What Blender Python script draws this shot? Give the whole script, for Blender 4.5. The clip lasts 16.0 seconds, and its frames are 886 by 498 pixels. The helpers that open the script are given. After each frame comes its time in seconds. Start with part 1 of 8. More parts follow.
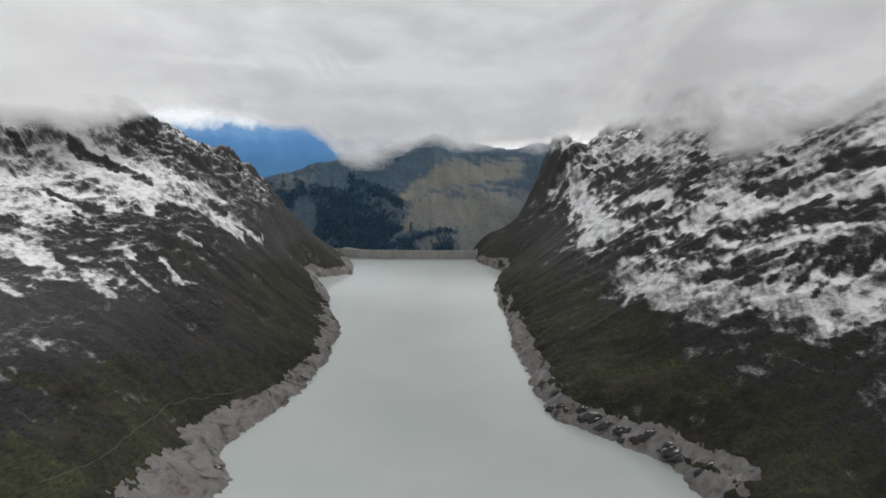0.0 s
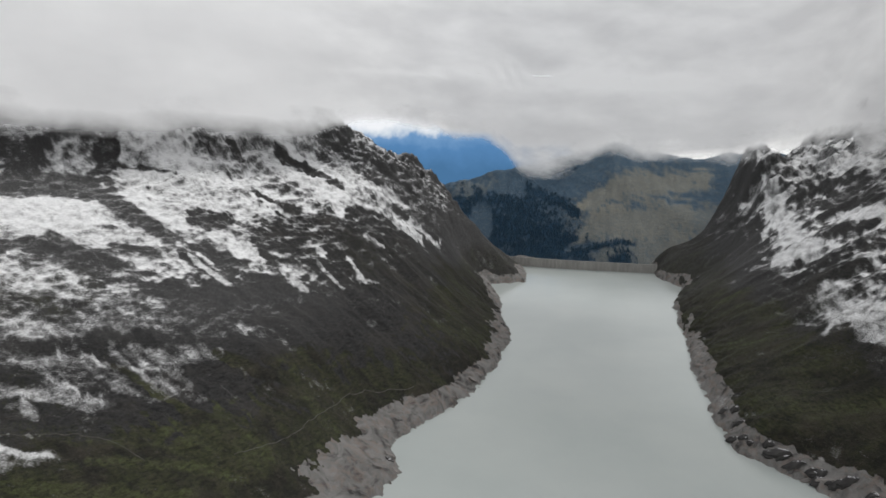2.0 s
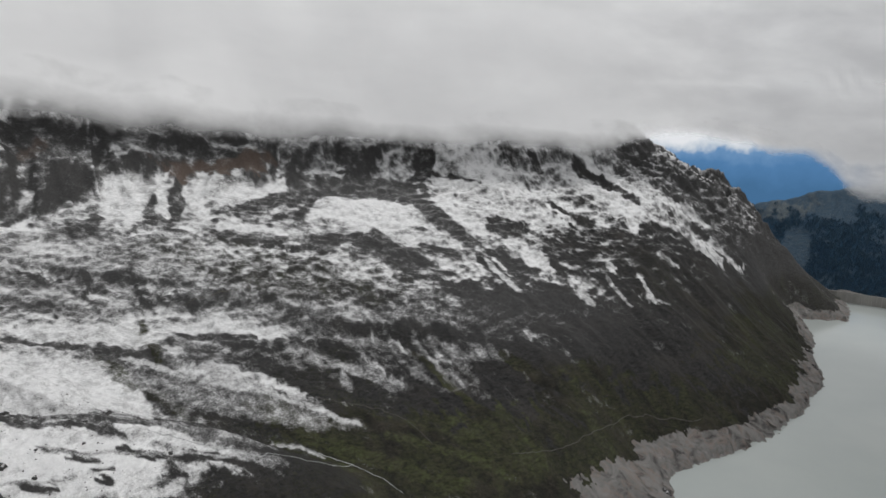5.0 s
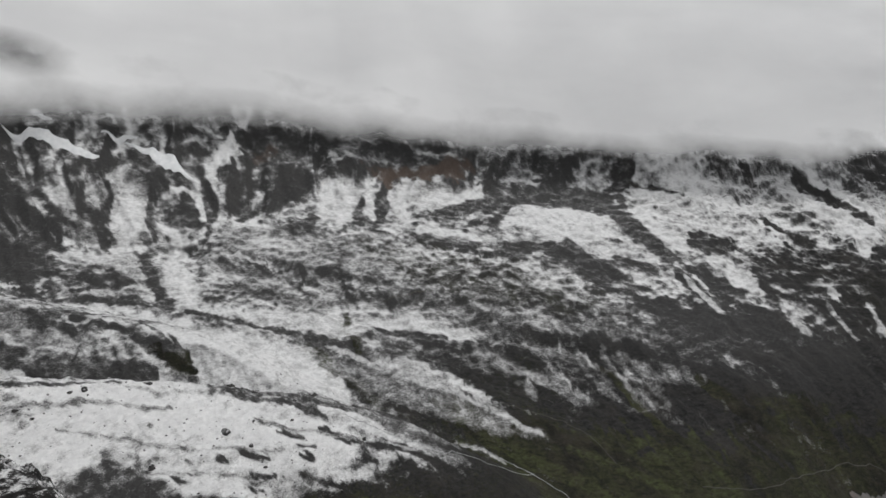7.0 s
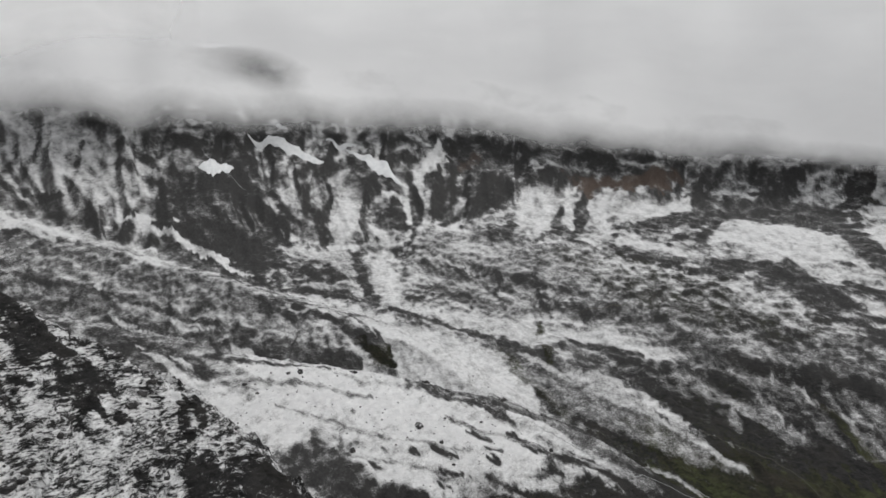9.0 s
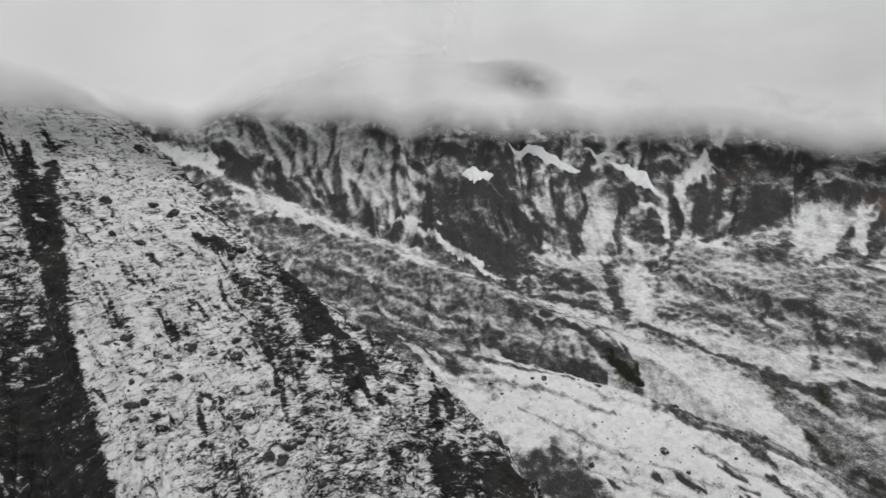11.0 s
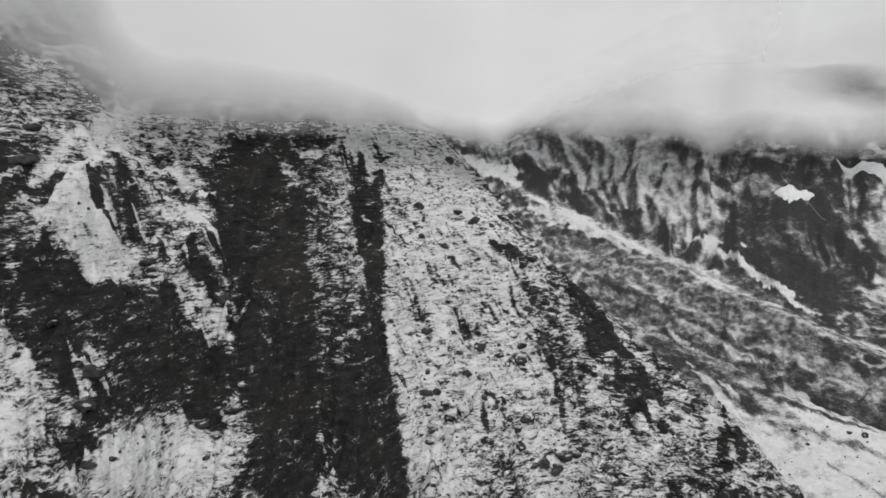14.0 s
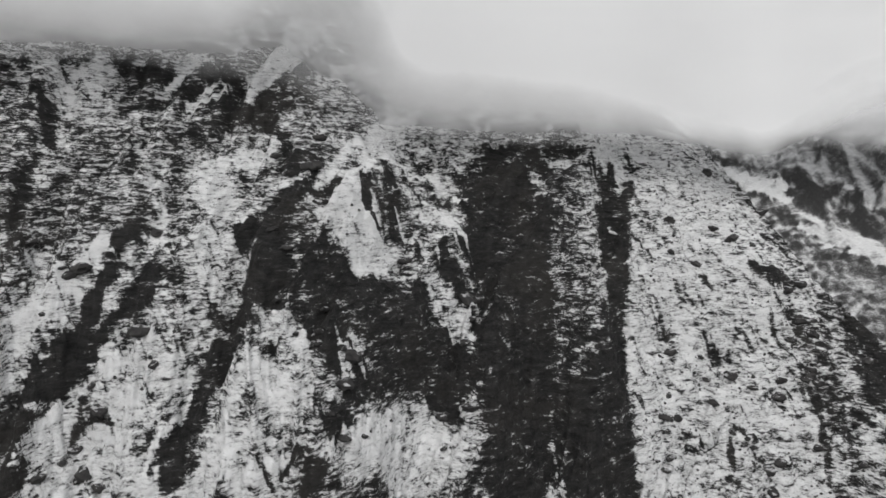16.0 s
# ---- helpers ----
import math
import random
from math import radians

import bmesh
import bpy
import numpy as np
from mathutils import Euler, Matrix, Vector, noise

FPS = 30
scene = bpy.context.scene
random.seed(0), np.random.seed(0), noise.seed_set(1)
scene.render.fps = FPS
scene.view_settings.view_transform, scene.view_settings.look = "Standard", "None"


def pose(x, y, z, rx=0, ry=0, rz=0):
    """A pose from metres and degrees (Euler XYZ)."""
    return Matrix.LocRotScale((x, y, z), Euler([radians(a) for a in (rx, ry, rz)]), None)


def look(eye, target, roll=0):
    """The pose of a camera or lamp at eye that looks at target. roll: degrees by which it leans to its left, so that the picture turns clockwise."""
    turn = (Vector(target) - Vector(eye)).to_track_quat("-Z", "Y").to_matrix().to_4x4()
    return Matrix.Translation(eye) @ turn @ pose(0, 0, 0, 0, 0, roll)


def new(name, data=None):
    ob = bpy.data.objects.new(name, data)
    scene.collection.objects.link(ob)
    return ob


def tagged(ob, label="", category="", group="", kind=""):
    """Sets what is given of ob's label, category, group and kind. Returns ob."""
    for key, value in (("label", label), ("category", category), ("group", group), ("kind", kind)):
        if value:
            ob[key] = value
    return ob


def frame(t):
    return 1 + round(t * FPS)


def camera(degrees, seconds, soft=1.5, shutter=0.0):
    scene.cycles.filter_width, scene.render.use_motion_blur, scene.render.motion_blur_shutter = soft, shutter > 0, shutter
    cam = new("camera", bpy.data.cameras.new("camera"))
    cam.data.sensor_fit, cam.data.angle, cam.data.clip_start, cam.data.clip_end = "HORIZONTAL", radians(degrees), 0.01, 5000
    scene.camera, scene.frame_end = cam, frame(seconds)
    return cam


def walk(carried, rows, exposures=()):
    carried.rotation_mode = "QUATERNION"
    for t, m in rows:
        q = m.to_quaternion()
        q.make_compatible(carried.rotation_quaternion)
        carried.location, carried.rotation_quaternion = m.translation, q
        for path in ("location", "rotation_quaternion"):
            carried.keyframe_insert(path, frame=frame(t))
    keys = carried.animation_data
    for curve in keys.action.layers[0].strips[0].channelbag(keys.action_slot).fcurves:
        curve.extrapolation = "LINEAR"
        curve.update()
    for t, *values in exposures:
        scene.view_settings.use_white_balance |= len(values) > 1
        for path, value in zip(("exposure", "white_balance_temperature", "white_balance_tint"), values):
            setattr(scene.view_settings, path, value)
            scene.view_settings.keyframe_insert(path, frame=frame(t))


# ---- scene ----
cam = camera(66.5, 16.0, soft=1.6)

# ---- the camera: hovers high over the south end of the lake and turns to its left ----
EYE = (0.0, 0.0, 690.0)
TURN = [
    (0.0, 0.00, -12.02, -1.27), (0.5, 3.60, -11.92, -1.13), (1.0, 7.22, -11.81, -1.01),
    (1.5, 10.95, -11.70, -0.92), (2.0, 14.89, -11.59, -0.81), (2.5, 19.01, -11.47, -0.74),
    (3.0, 23.13, -11.33, -0.69), (3.5, 27.19, -11.20, -0.59), (4.0, 31.31, -11.07, -0.55),
    (6.5, 51.87, -10.33, -0.50), (7.0, 55.99, -10.20, -0.51), (7.5, 60.13, -10.06, -0.52),
    (8.0, 64.18, -9.93, -0.51), (8.5, 68.05, -9.78, -0.52), (9.0, 72.81, -9.64, -0.53),
    (9.5, 78.25, -9.51, -0.52), (10.0, 84.54, -9.37, -0.54), (12.5, 105.29, -8.67, -0.70),
    (13.0, 109.71, -8.54, -0.80), (13.5, 114.18, -8.42, -0.86), (14.0, 118.72, -8.30, -0.97),
    (14.5, 123.24, -8.19, -1.09), (15.0, 128.09, -8.10, -1.22), (15.5, 133.60, -8.01, -1.35),
    (16.0, 139.42, -7.92, -1.53),
]
walk(cam, [(t, pose(*EYE, 90 + p, r, y)) for t, y, p, r in TURN],
     exposures=[(0, 0.19), (3.5, 0.05), (7, -0.17), (10, -0.16), (13.5, -0.09), (16, -0.03)])

# ---- overcast light ----
world = bpy.data.worlds.new("overcast")
scene.world = world
world.use_nodes = True
SUN_EL, SUN_AZ = 45.0, 39.0


def world_nodes():
    nt = world.node_tree
    nt.nodes.clear()
    n, l = nt.nodes.new, nt.links.new
    sky = n("ShaderNodeTexSky")
    sky.sky_type, sky.sun_disc = "NISHITA", False
    sky.sun_elevation, sky.sun_rotation = radians(SUN_EL), radians(SUN_AZ)
    sky.altitude = 2900
    low = n("ShaderNodeVectorMath"); low.operation = "SCALE"; low.inputs["Scale"].default_value = 0.12
    l(sky.outputs[0], low.inputs[0])
    tc = n("ShaderNodeTexCoord")
    mp = n("ShaderNodeMapping"); mp.inputs["Scale"].default_value = (1.6, 1.6, 6.5)
    l(tc.outputs["Generated"], mp.inputs["Vector"])
    no = n("ShaderNodeTexNoise"); no.inputs["Scale"].default_value = 1.5; no.inputs["Detail"].default_value = 7
    no.inputs["Roughness"].default_value = 0.5; no.inputs["Distortion"].default_value = 0.4
    l(mp.outputs[0], no.inputs["Vector"])
    ra = n("ShaderNodeValToRGB")
    e = ra.color_ramp.elements
    e[0].position, e[0].color = 0.36, (0.53, 0.53, 0.535, 1)
    e[1].position, e[1].color = 0.66, (0.69, 0.693, 0.693, 1)
    l(no.outputs[0], ra.inputs[0])
    mx = n("ShaderNodeMix"); mx.data_type = "RGBA"; mx.inputs[0].default_value = 0.95
    l(low.outputs[0], mx.inputs[6]); l(ra.outputs[0], mx.inputs[7])
    bg = n("ShaderNodeBackground"); bg.inputs[1].default_value = 1.37
    l(mx.outputs[2], bg.inputs[0])
    out = n("ShaderNodeOutputWorld"); l(bg.outputs[0], out.inputs[0])


world_nodes()
sun_data = bpy.data.lights.new("sun", "SUN")
sun_data.energy, sun_data.angle, sun_data.color = 1.3, radians(20), (1.0, 0.985, 0.96)
sun = new("sun", sun_data)
sun.matrix_world = look((0, 0, 1500), (-500, -450, 900))
# ---- the lie of the land, in plan metres; the lake's surface is z = 0 ----


def smooth(a, b, x):
    t = np.clip((x - a) / (b - a), 0, 1)
    return t * t * (3 - 2 * t)


def smax(a, b, k):
    h = np.clip(0.5 + 0.5 * (a - b) / k, 0, 1)
    return b + (a - b) * h + k * h * (1 - h)


def smin(a, b, k):
    return -smax(-a, -b, k)


def perlin(x, y, seed=0):
    """Gradient noise, about -0.7 to 0.7."""
    table = np.random.RandomState(seed).permutation(512)
    ang = np.random.RandomState(seed + 77).rand(512) * 2 * np.pi
    gx, gy = np.cos(ang), np.sin(ang)
    xi, yi = np.floor(x).astype(np.int64), np.floor(y).astype(np.int64)
    u, v = x - xi, y - yi
    su, sv = u * u * u * (u * (u * 6 - 15) + 10), v * v * v * (v * (v * 6 - 15) + 10)

    def corner(i, j):
        k = table[(table[(xi + i) & 511] + yi + j) & 511]
        return gx[k] * (u - i) + gy[k] * (v - j)

    a = corner(0, 0) * (1 - su) + corner(1, 0) * su
    b = corner(0, 1) * (1 - su) + corner(1, 1) * su
    return a * (1 - sv) + b * sv


def fbm(x, y, octaves, seed=0, rough=0.5):
    s, a = 0 * x, 1.0
    for o in range(octaves):
        s = s + a * perlin(x * 2 ** o + 17.3 * o, y * 2 ** o - 9.1 * o, seed + o)
        a *= rough
    return s


def ridged(x, y, octaves, seed=0, rough=0.5):
    s, a = 0 * x, 1.0
    for o in range(octaves):
        s = s + a * (1 - 2.6 * np.abs(perlin(x * 2 ** o + 5.7 * o, y * 2 ** o + 3.3 * o, seed + o)))
        a *= rough
    return s


def along(x, y, pts):
    """Distance to a line of plan points, the way along it, its third value there, and on which side (+ is left)."""
    best = np.full(x.shape, 1e9); way = 0 * x; val = 0 * x; side = np.ones_like(x)
    run = 0.0
    for p, q in zip(pts, pts[1:]):
        dx, dy = q[0] - p[0], q[1] - p[1]
        L = math.hypot(dx, dy)
        t = np.clip(((x - p[0]) * dx + (y - p[1]) * dy) / (L * L), 0, 1)
        d = np.hypot(x - p[0] - t * dx, y - p[1] - t * dy)
        m = d < best
        best = np.where(m, d, best)
        way = np.where(m, run + t * L, way)
        if len(p) > 2:
            val = np.where(m, p[2] + t * (q[2] - p[2]), val)
        side = np.where(m, np.sign(dx * (y - p[1]) - dy * (x - p[0])), side)
        run += L
    return best, way, val, side


def polar(*rows):
    """(degrees to the left of north, metres, height) to plan points."""
    return [(-r * math.sin(radians(a)), r * math.cos(radians(a)), z) for a, r, z in rows]


def rounded(rows, k, az):
    """The k-th value of rows by degrees, with its corners rounded off."""
    grid = np.arange(-60, 320, 0.5)
    v = np.interp(grid, [r[0] for r in rows], [r[k] for r in rows])
    ker = np.hanning(13); ker /= ker.sum()
    return np.interp(az, grid, np.convolve(np.pad(v, 6, mode="edge"), ker, "valid"))


WEST_SHORE = [(-150, 650), (-330, 850), (-395, 1000), (-389, 1079), (-379, 1125), (-413, 1173), (-437, 1241), (-417, 1326), (-371, 1408),
              (-318, 1620), (-305, 1771), (-305, 1997), (-374, 2211), (-410, 2406), (-494, 2633), (-363, 2710), (-382, 2913), (-478, 3060)]
EAST_SHORE = [(149, 3100), (160, 2990), (272, 2815), (216, 2520), (234, 2060), (226, 1893), (245, 1595), (267, 1423), (368, 1334),
              (463, 1232), (497, 1114), (420, 800), (150, 600)]
WEST_LINE = [(-340, 0), (-350, 1500), (-345, 2400), (-330, 3900)]
EAST_LINE = [(200, 3900), (240, 2300), (290, 1600), (480, 1114), (700, 600), (900, 0)]
LAKE = WEST_SHORE + EAST_SHORE
DALE = [(-160, 3080), (-230, 3500), (-450, 3900), (-1000, 4400), (-1600, 4900)]
STREAM = ((20, 1010, 5), (33, 970, 70), (44, 1000, 122), (53, 1070, 150), (62, 1150, 178), (75, 1430, 255),
               (88, 1700, 312), (97, 2000, 350), (108, 2500, 450), (116, 3000, 570), (130, 3700, 700))
# the head wall of the corrie and the near spur ring the south end of the lake: degrees to the left of north, metres, height
WALL = [(20, 3300, 640), (27, 3000, 720), (33, 2850, 780), (45, 2750, 790), (60, 2650, 840), (75, 2600, 900), (84, 2650, 980), (92, 2650, 1000), (98, 2700, 960),
        (107, 2950, 940), (116, 3250, 960), (128, 3700, 1050)]
SPUR = [(172, 1010, 950), (160, 1000, 980), (150, 990, 985), (145, 970, 930), (141, 950, 870), (135, 950, 850), (127, 930, 800),
        (122, 910, 745), (118, 895, 690), (113, 840, 615), (109, 800, 547), (101, 720, 481), (93, 640, 436), (86, 560, 380), (78, 450, 300)][::-1]
SHOULDER = [(20, 820, -120), (30, 860, 10), (40, 910, 80), (48, 950, 140), (60, 1035, 222), (75, 1010, 305), (90, 960, 375), (105, 1050, 445), (118, 1250, 560), (128, 1330, 480), (142, 1450, 200)]
FAR = polar((24, 4600, -60), (19, 4560, 60), (15.3, 4540, 180), (9.5, 4520, 295), (5, 4500, 385), (0.6, 4500, 492), (-3, 4500, 420), (-6, 4520, 425), (-10, 4560, 440),
            (-14, 4700, 450), (-30, 4800, 500))


def inside_lake(x, y):
    c = np.zeros(x.shape, bool)
    for p, q in zip(LAKE, LAKE[1:] + LAKE[:1]):
        if p[1] != q[1]:
            c ^= ((p[1] > y) != (q[1] > y)) & (x < (q[0] - p[0]) * (y - p[1]) / (q[1] - p[1]) + p[0])
    return c


def swell(h, x, y, rise, cx, cy, ux, uy, vx, vy):
    """Raises (or sinks) an oval of ground about (cx, cy) with the half axes u and v."""
    det = ux * vy - uy * vx
    if abs(det) < 1:
        return h
    a, b = ((x - cx) * vy - (y - cy) * vx) / det, ((y - cy) * ux - (x - cx) * uy) / det
    return h + rise * np.exp(-1.2 * (a * a + b * b))


def land(x, y):
    """Height of the ground, and what else the cover of the ground needs to know of a place."""
    d, s, _, _ = along(x, y, LAKE + LAKE[:1])
    d = np.where(inside_lake(x, y), -d, d)
    jag = 15 * fbm(x / 90, y / 90, 4, 3, 0.58) + 9 * ridged(x / 46, y / 46, 3, 4, 0.6) - 5
    d = d + jag * (1 - smooth(0, 160, np.abs(d)))
    east = smooth(-60, 240, x)
    south = smooth(1000, 650, y) * smooth(-950, -550, x)
    k = (0.47 + 0.21 * smooth(1000, 1900, y)) * (1 - east) + 0.84 * east
    k = k * (1 - south) + 0.2 * south
    # gullies run down to the water
    run = y + 0.35 * x
    gully = ridged(run / 130 + 0.3 * fbm(x / 300, y / 300, 2, 8), d / 620, 3, 21, 0.45)
    dl, _, _, sl = along(x, y, WEST_LINE)
    dr, _, _, sr = along(x, y, EAST_LINE)
    line = np.where(x < 0, dl * sl, dr * sr)
    even = smooth(50, 240, d) * (1 - south)
    db = d * (1 - even) + np.maximum(line, 0.5 * d) * even
    lip = 6 * smooth(0, 12, d) * (1 - south)
    bank = k * db + lip
    rise = smooth(40, 320, d)
    bank = bank + rise * 15 * gully + 26 * rise * fbm(x / 340, y / 340, 3, 5)
    bank = bank + 700 * smooth(700, 1500, d) * (1 - east) * smooth(1900, 1300, y)
    bank = np.where(d < 0, 0.35 * d - 1.0, bank)
    round_ = np.arctan2(-x - 0.001, y) % (2 * np.pi)
    round_ = np.where(round_ > 1.6 * np.pi, round_ - 2 * np.pi, round_)
    # the corrie to the west
    away, deg = np.hypot(x, y), np.degrees(round_)
    out = away - rounded(STREAM, 1, deg)
    ds, zs = np.abs(out), rounded(STREAM, 2, deg)
    dw, zw = rounded(WALL, 1, deg) - away, rounded(WALL, 2, deg)
    dw = np.where(dw < 0, -0.9 * dw, dw)
    floor = zs + np.where(out > 0, 0.24 * ds, np.minimum(0.1 * ds, 15) - 0.55 * np.maximum(ds - 170, 0)) * smooth(0, 60, ds) + 30 * smooth(340, 460, out + 90 * fbm(x / 260, y / 260, 3, 31)) - 5 * np.exp(-(ds / 14) ** 2)
    floor = floor + 11 * fbm(x / 190, y / 190, 4, 41) * smooth(20, 200, ds) + 4.5 * ridged(x / 70, y / 70, 3, 45) * smooth(20, 160, ds)
    wall = zw - 0.86 * dw + (6 + 28 * smooth(26, 44, deg) * smooth(40, 220, dw)) * ridged(round_ * 13 + 0.5 * fbm(x / 400, y / 400, 2, 52), dw / 500, 3, 51, 0.5) + 24 * fbm(x / 240, y / 240, 4, 55)
    corrie = smax(floor, wall, 60)
    west = smin(bank, corrie, 50)
    # the nose of the west bank, over the dam
    nose = (x + 430) * 0.2657 + (y - 3100) * 0.964
    west = west - 0.9 * np.maximum(nose + 40 * fbm(x / 200, y / 200, 3, 61), 0) - 150 * np.exp(-((x + 1290) ** 2 + (y - 3330) ** 2) / 240 ** 2)
    tail = -(x - 150) * 0.533 + (y - 3150) * 0.846
    right = bank - 1.0 * np.maximum(tail + 30 * fbm(x / 200, y / 200, 3, 62), 0)
    h = west * (1 - east) + right * east
    dv, wv, _, _ = along(x, y, DALE)
    h = np.where(y > 3020, smin(h, -150 + 0.95 * dv, 30), h)
    # far side of the main valley
    df, wf, zf, _ = along(x, y, FAR)
    far = zf - 0.78 * df + 18 * ridged(wf / 420, df / 900, 5, 71) + 22 * fbm(x / 300, y / 300, 3, 72)
    h = np.where(y > 3000, smax(h, far, 40), h)
    # the shoulder and the steep spur close by
    dh, zh = np.abs(away - rounded(SHOULDER, 1, deg)), rounded(SHOULDER, 2, deg)
    shoulder = zh - 0.42 * np.maximum(dh - 12, 0) - 0.0004 * dh ** 2 + 4.5 * fbm(x / 80, y / 80, 4, 81) + 6 * fbm(x / 260, y / 260, 2, 82)
    dn, zn = rounded(SPUR, 1, deg) - away, rounded(SPUR, 2, deg)
    front = 1.0 * (dn > 0)
    dn = np.abs(dn)
    spur = zn - (0.86 * front + 0.62 * (1 - front)) * dn + (24 * ridged(round_ * 7.5 - dn / 260 + 0.3 * fbm(x / 150, y / 150, 2, 95), dn / 420, 5, 91, 0.56) - 8) * smooth(0, 90, dn) + 11 * fbm(x / 120, y / 120, 5, 92, 0.55)
    spur = spur + 7 * fbm(x / 48, y / 48, 3, 94) * smooth(20, 120, dn)
    spur = spur + 2.4 * ridged(x / 26, y / 26, 3, 93, 0.6)
    wgt = smooth(900, 650, y) * smooth(200, -150, x + 0.25 * y)
    h = np.where(wgt > 0, smax(h, shoulder * wgt - 400 * (1 - wgt), 24), h)
    is_spur = smooth(-22, 12, spur - h) * smooth(0.4, 0.8, wgt)
    h = np.where(wgt > 0, smax(h, spur * wgt - 400 * (1 - wgt), 16), h)
    rough = smooth(60, 260, h) * smooth(30, 120, d)
    h = h + rough * (3.2 * ridged(x / 62, y / 62, 3, 97, 0.6) + 2.2 * ridged(x / 36 + 0.4 * fbm(x / 90, y / 90, 2, 99), y / 36, 2, 96, 0.6) - 4.5)
    crag = smooth(150, 320, h) * smooth(60, 200, d) * smooth(1300, 2600, y) * smooth(4000, 3600, y)
    h = h + crag * (1 - 0.55 * east * smooth(2900, 2500, y)) * ((20 + 12 * smooth(2400, 3000, y)) * ridged(x / 150 + 0.5 * fbm(x / 260, y / 260, 2, 64), y / 150, 5, 63, 0.6) - 18)
    # the hollow at the lake's head
    h = np.where(y < 900, smax(h, 50 - 140 * smooth(480, 640, y) + 8 * fbm(x / 150, y / 150, 3, 98), 30), h)
    open_ = smooth(40, 260, away)
    h = h * open_ + 60 * (1 - open_)
    # swells begin
    h = swell(h, x, y, 205, 560, 3340, 95, 30, -60, 360)
    h = swell(h, x, y, -85, -1060, 3070, 230, -60, 40, 200)
    h = swell(h, x, y, -125, -690, 3170, 190, -60, 30, 170)
    h = swell(h, x, y, -70, -1230, 3060, 45, 0, 20, 140)
    h = swell(h, x, y, 13, -1271, 415, 178, 169, 108, -52)
    h = swell(h, x, y, 9, -1052, 705, 154, 76, 21, -22)
    h = swell(h, x, y, -7, -1145, 560, 109, 10, 7, -11)
    h = swell(h, x, y, -6, -1251, 256, 76, 46, 5, -6)
    h = swell(h, x, y, 14, -1766, 227, 76, 155, 94, -18)
    h = swell(h, x, y, 12, -1953, 455, 28, 76, 76, -19)
    h = swell(h, x, y, -6, -875, 643, 116, 74, 10, -12)
    h = swell(h, x, y, 12, -1473, 1440, 158, 89, 65, -71)
    h = swell(h, x, y, -12, -1008, 982, 86, 76, 8, -9)
    h = swell(h, x, y, 9, -738, -226, 8, 19, 9, -3)
    h = swell(h, x, y, 7, -721, -187, 28, 25, 5, -4)
    h = swell(h, x, y, 6, -707, -294, -18, 9, 15, 3)
    h = swell(h, x, y, 10, -333, -489, 1, 21, 25, 12)
    h = swell(h, x, y, -9, -484, -449, 15, 68, 31, -6)
    h = swell(h, x, y, -9, -105, -488, -34, -2, -1, 5)
    h = swell(h, x, y, -8, -179, -437, -28, -10, -2, 5)
    h = swell(h, x, y, 8, -111, -533, -37, -4, -4, 13)
    h = swell(h, x, y, -5, -228, -364, -28, -13, -2, 2)
    # swells end
    return h, dict(d=d, s=s, ds=ds, out=out, dw=dw, dn=dn, dh=dh, df=df, wf=wf, dv=dv, east=east, wgt=wgt,
                   gully=gully, away=away, run=run, round_=round_, is_spur=is_spur, is_far=(far > h - 30) & (y > 3000))


# ---- materials ----
def nodes_of(name):
    m = bpy.data.materials.new(name)
    m.use_nodes = True
    nt = m.node_tree
    b = nt.nodes["Principled BSDF"]
    return m, nt, b


def ramp(nt, src, stops):
    r = nt.nodes.new("ShaderNodeValToRGB")
    e = r.color_ramp.elements
    while len(e) < len(stops):
        e.new(0.5)
    for el, (p, c) in zip(e, stops):
        el.position, el.color = p, (c, c, c, 1) if isinstance(c, float) else (*c, 1)
    nt.links.new(src, r.inputs[0])
    return r.outputs[0]


def noise_tex(nt, scale, detail=6, rough=0.55, stretch=(1, 1, 1), dist=0.0):
    tc = nt.nodes.new("ShaderNodeTexCoord")
    mp = nt.nodes.new("ShaderNodeMapping")
    mp.inputs["Scale"].default_value = stretch
    n = nt.nodes.new("ShaderNodeTexNoise")
    n.inputs["Scale"].default_value, n.inputs["Detail"].default_value = scale, detail
    n.inputs["Roughness"].default_value, n.inputs["Distortion"].default_value = rough, dist
    nt.links.new(tc.outputs["Object"], mp.inputs["Vector"])
    nt.links.new(mp.outputs[0], n.inputs["Vector"])
    return n.outputs[0]


def math_node(nt, op, a, b):
    m = nt.nodes.new("ShaderNodeMath")
    m.operation = op
    for i, v in enumerate((a, b)):
        if isinstance(v, (int, float)):
            m.inputs[i].default_value = v
        else:
            nt.links.new(v, m.inputs[i])
    return m.outputs[0]


def mixed(nt, fac, a, b):
    m = nt.nodes.new("ShaderNodeMix")
    m.data_type = "RGBA"
    if isinstance(fac, float):
        m.inputs[0].default_value = fac
    else:
        nt.links.new(fac, m.inputs[0])
    for i, v in ((6, a), (7, b)):
        if isinstance(v, tuple):
            m.inputs[i].default_value = (*v, 1)
        else:
            nt.links.new(v, m.inputs[i])
    return m.outputs[2]


def bumped(nt, b, height, strength, distance):
    u = nt.nodes.new("ShaderNodeBump")
    u.inputs["Strength"].default_value, u.inputs["Distance"].default_value = strength, distance
    nt.links.new(height, u.inputs["Height"])
    nt.links.new(u.outputs[0], b.inputs["Normal"])


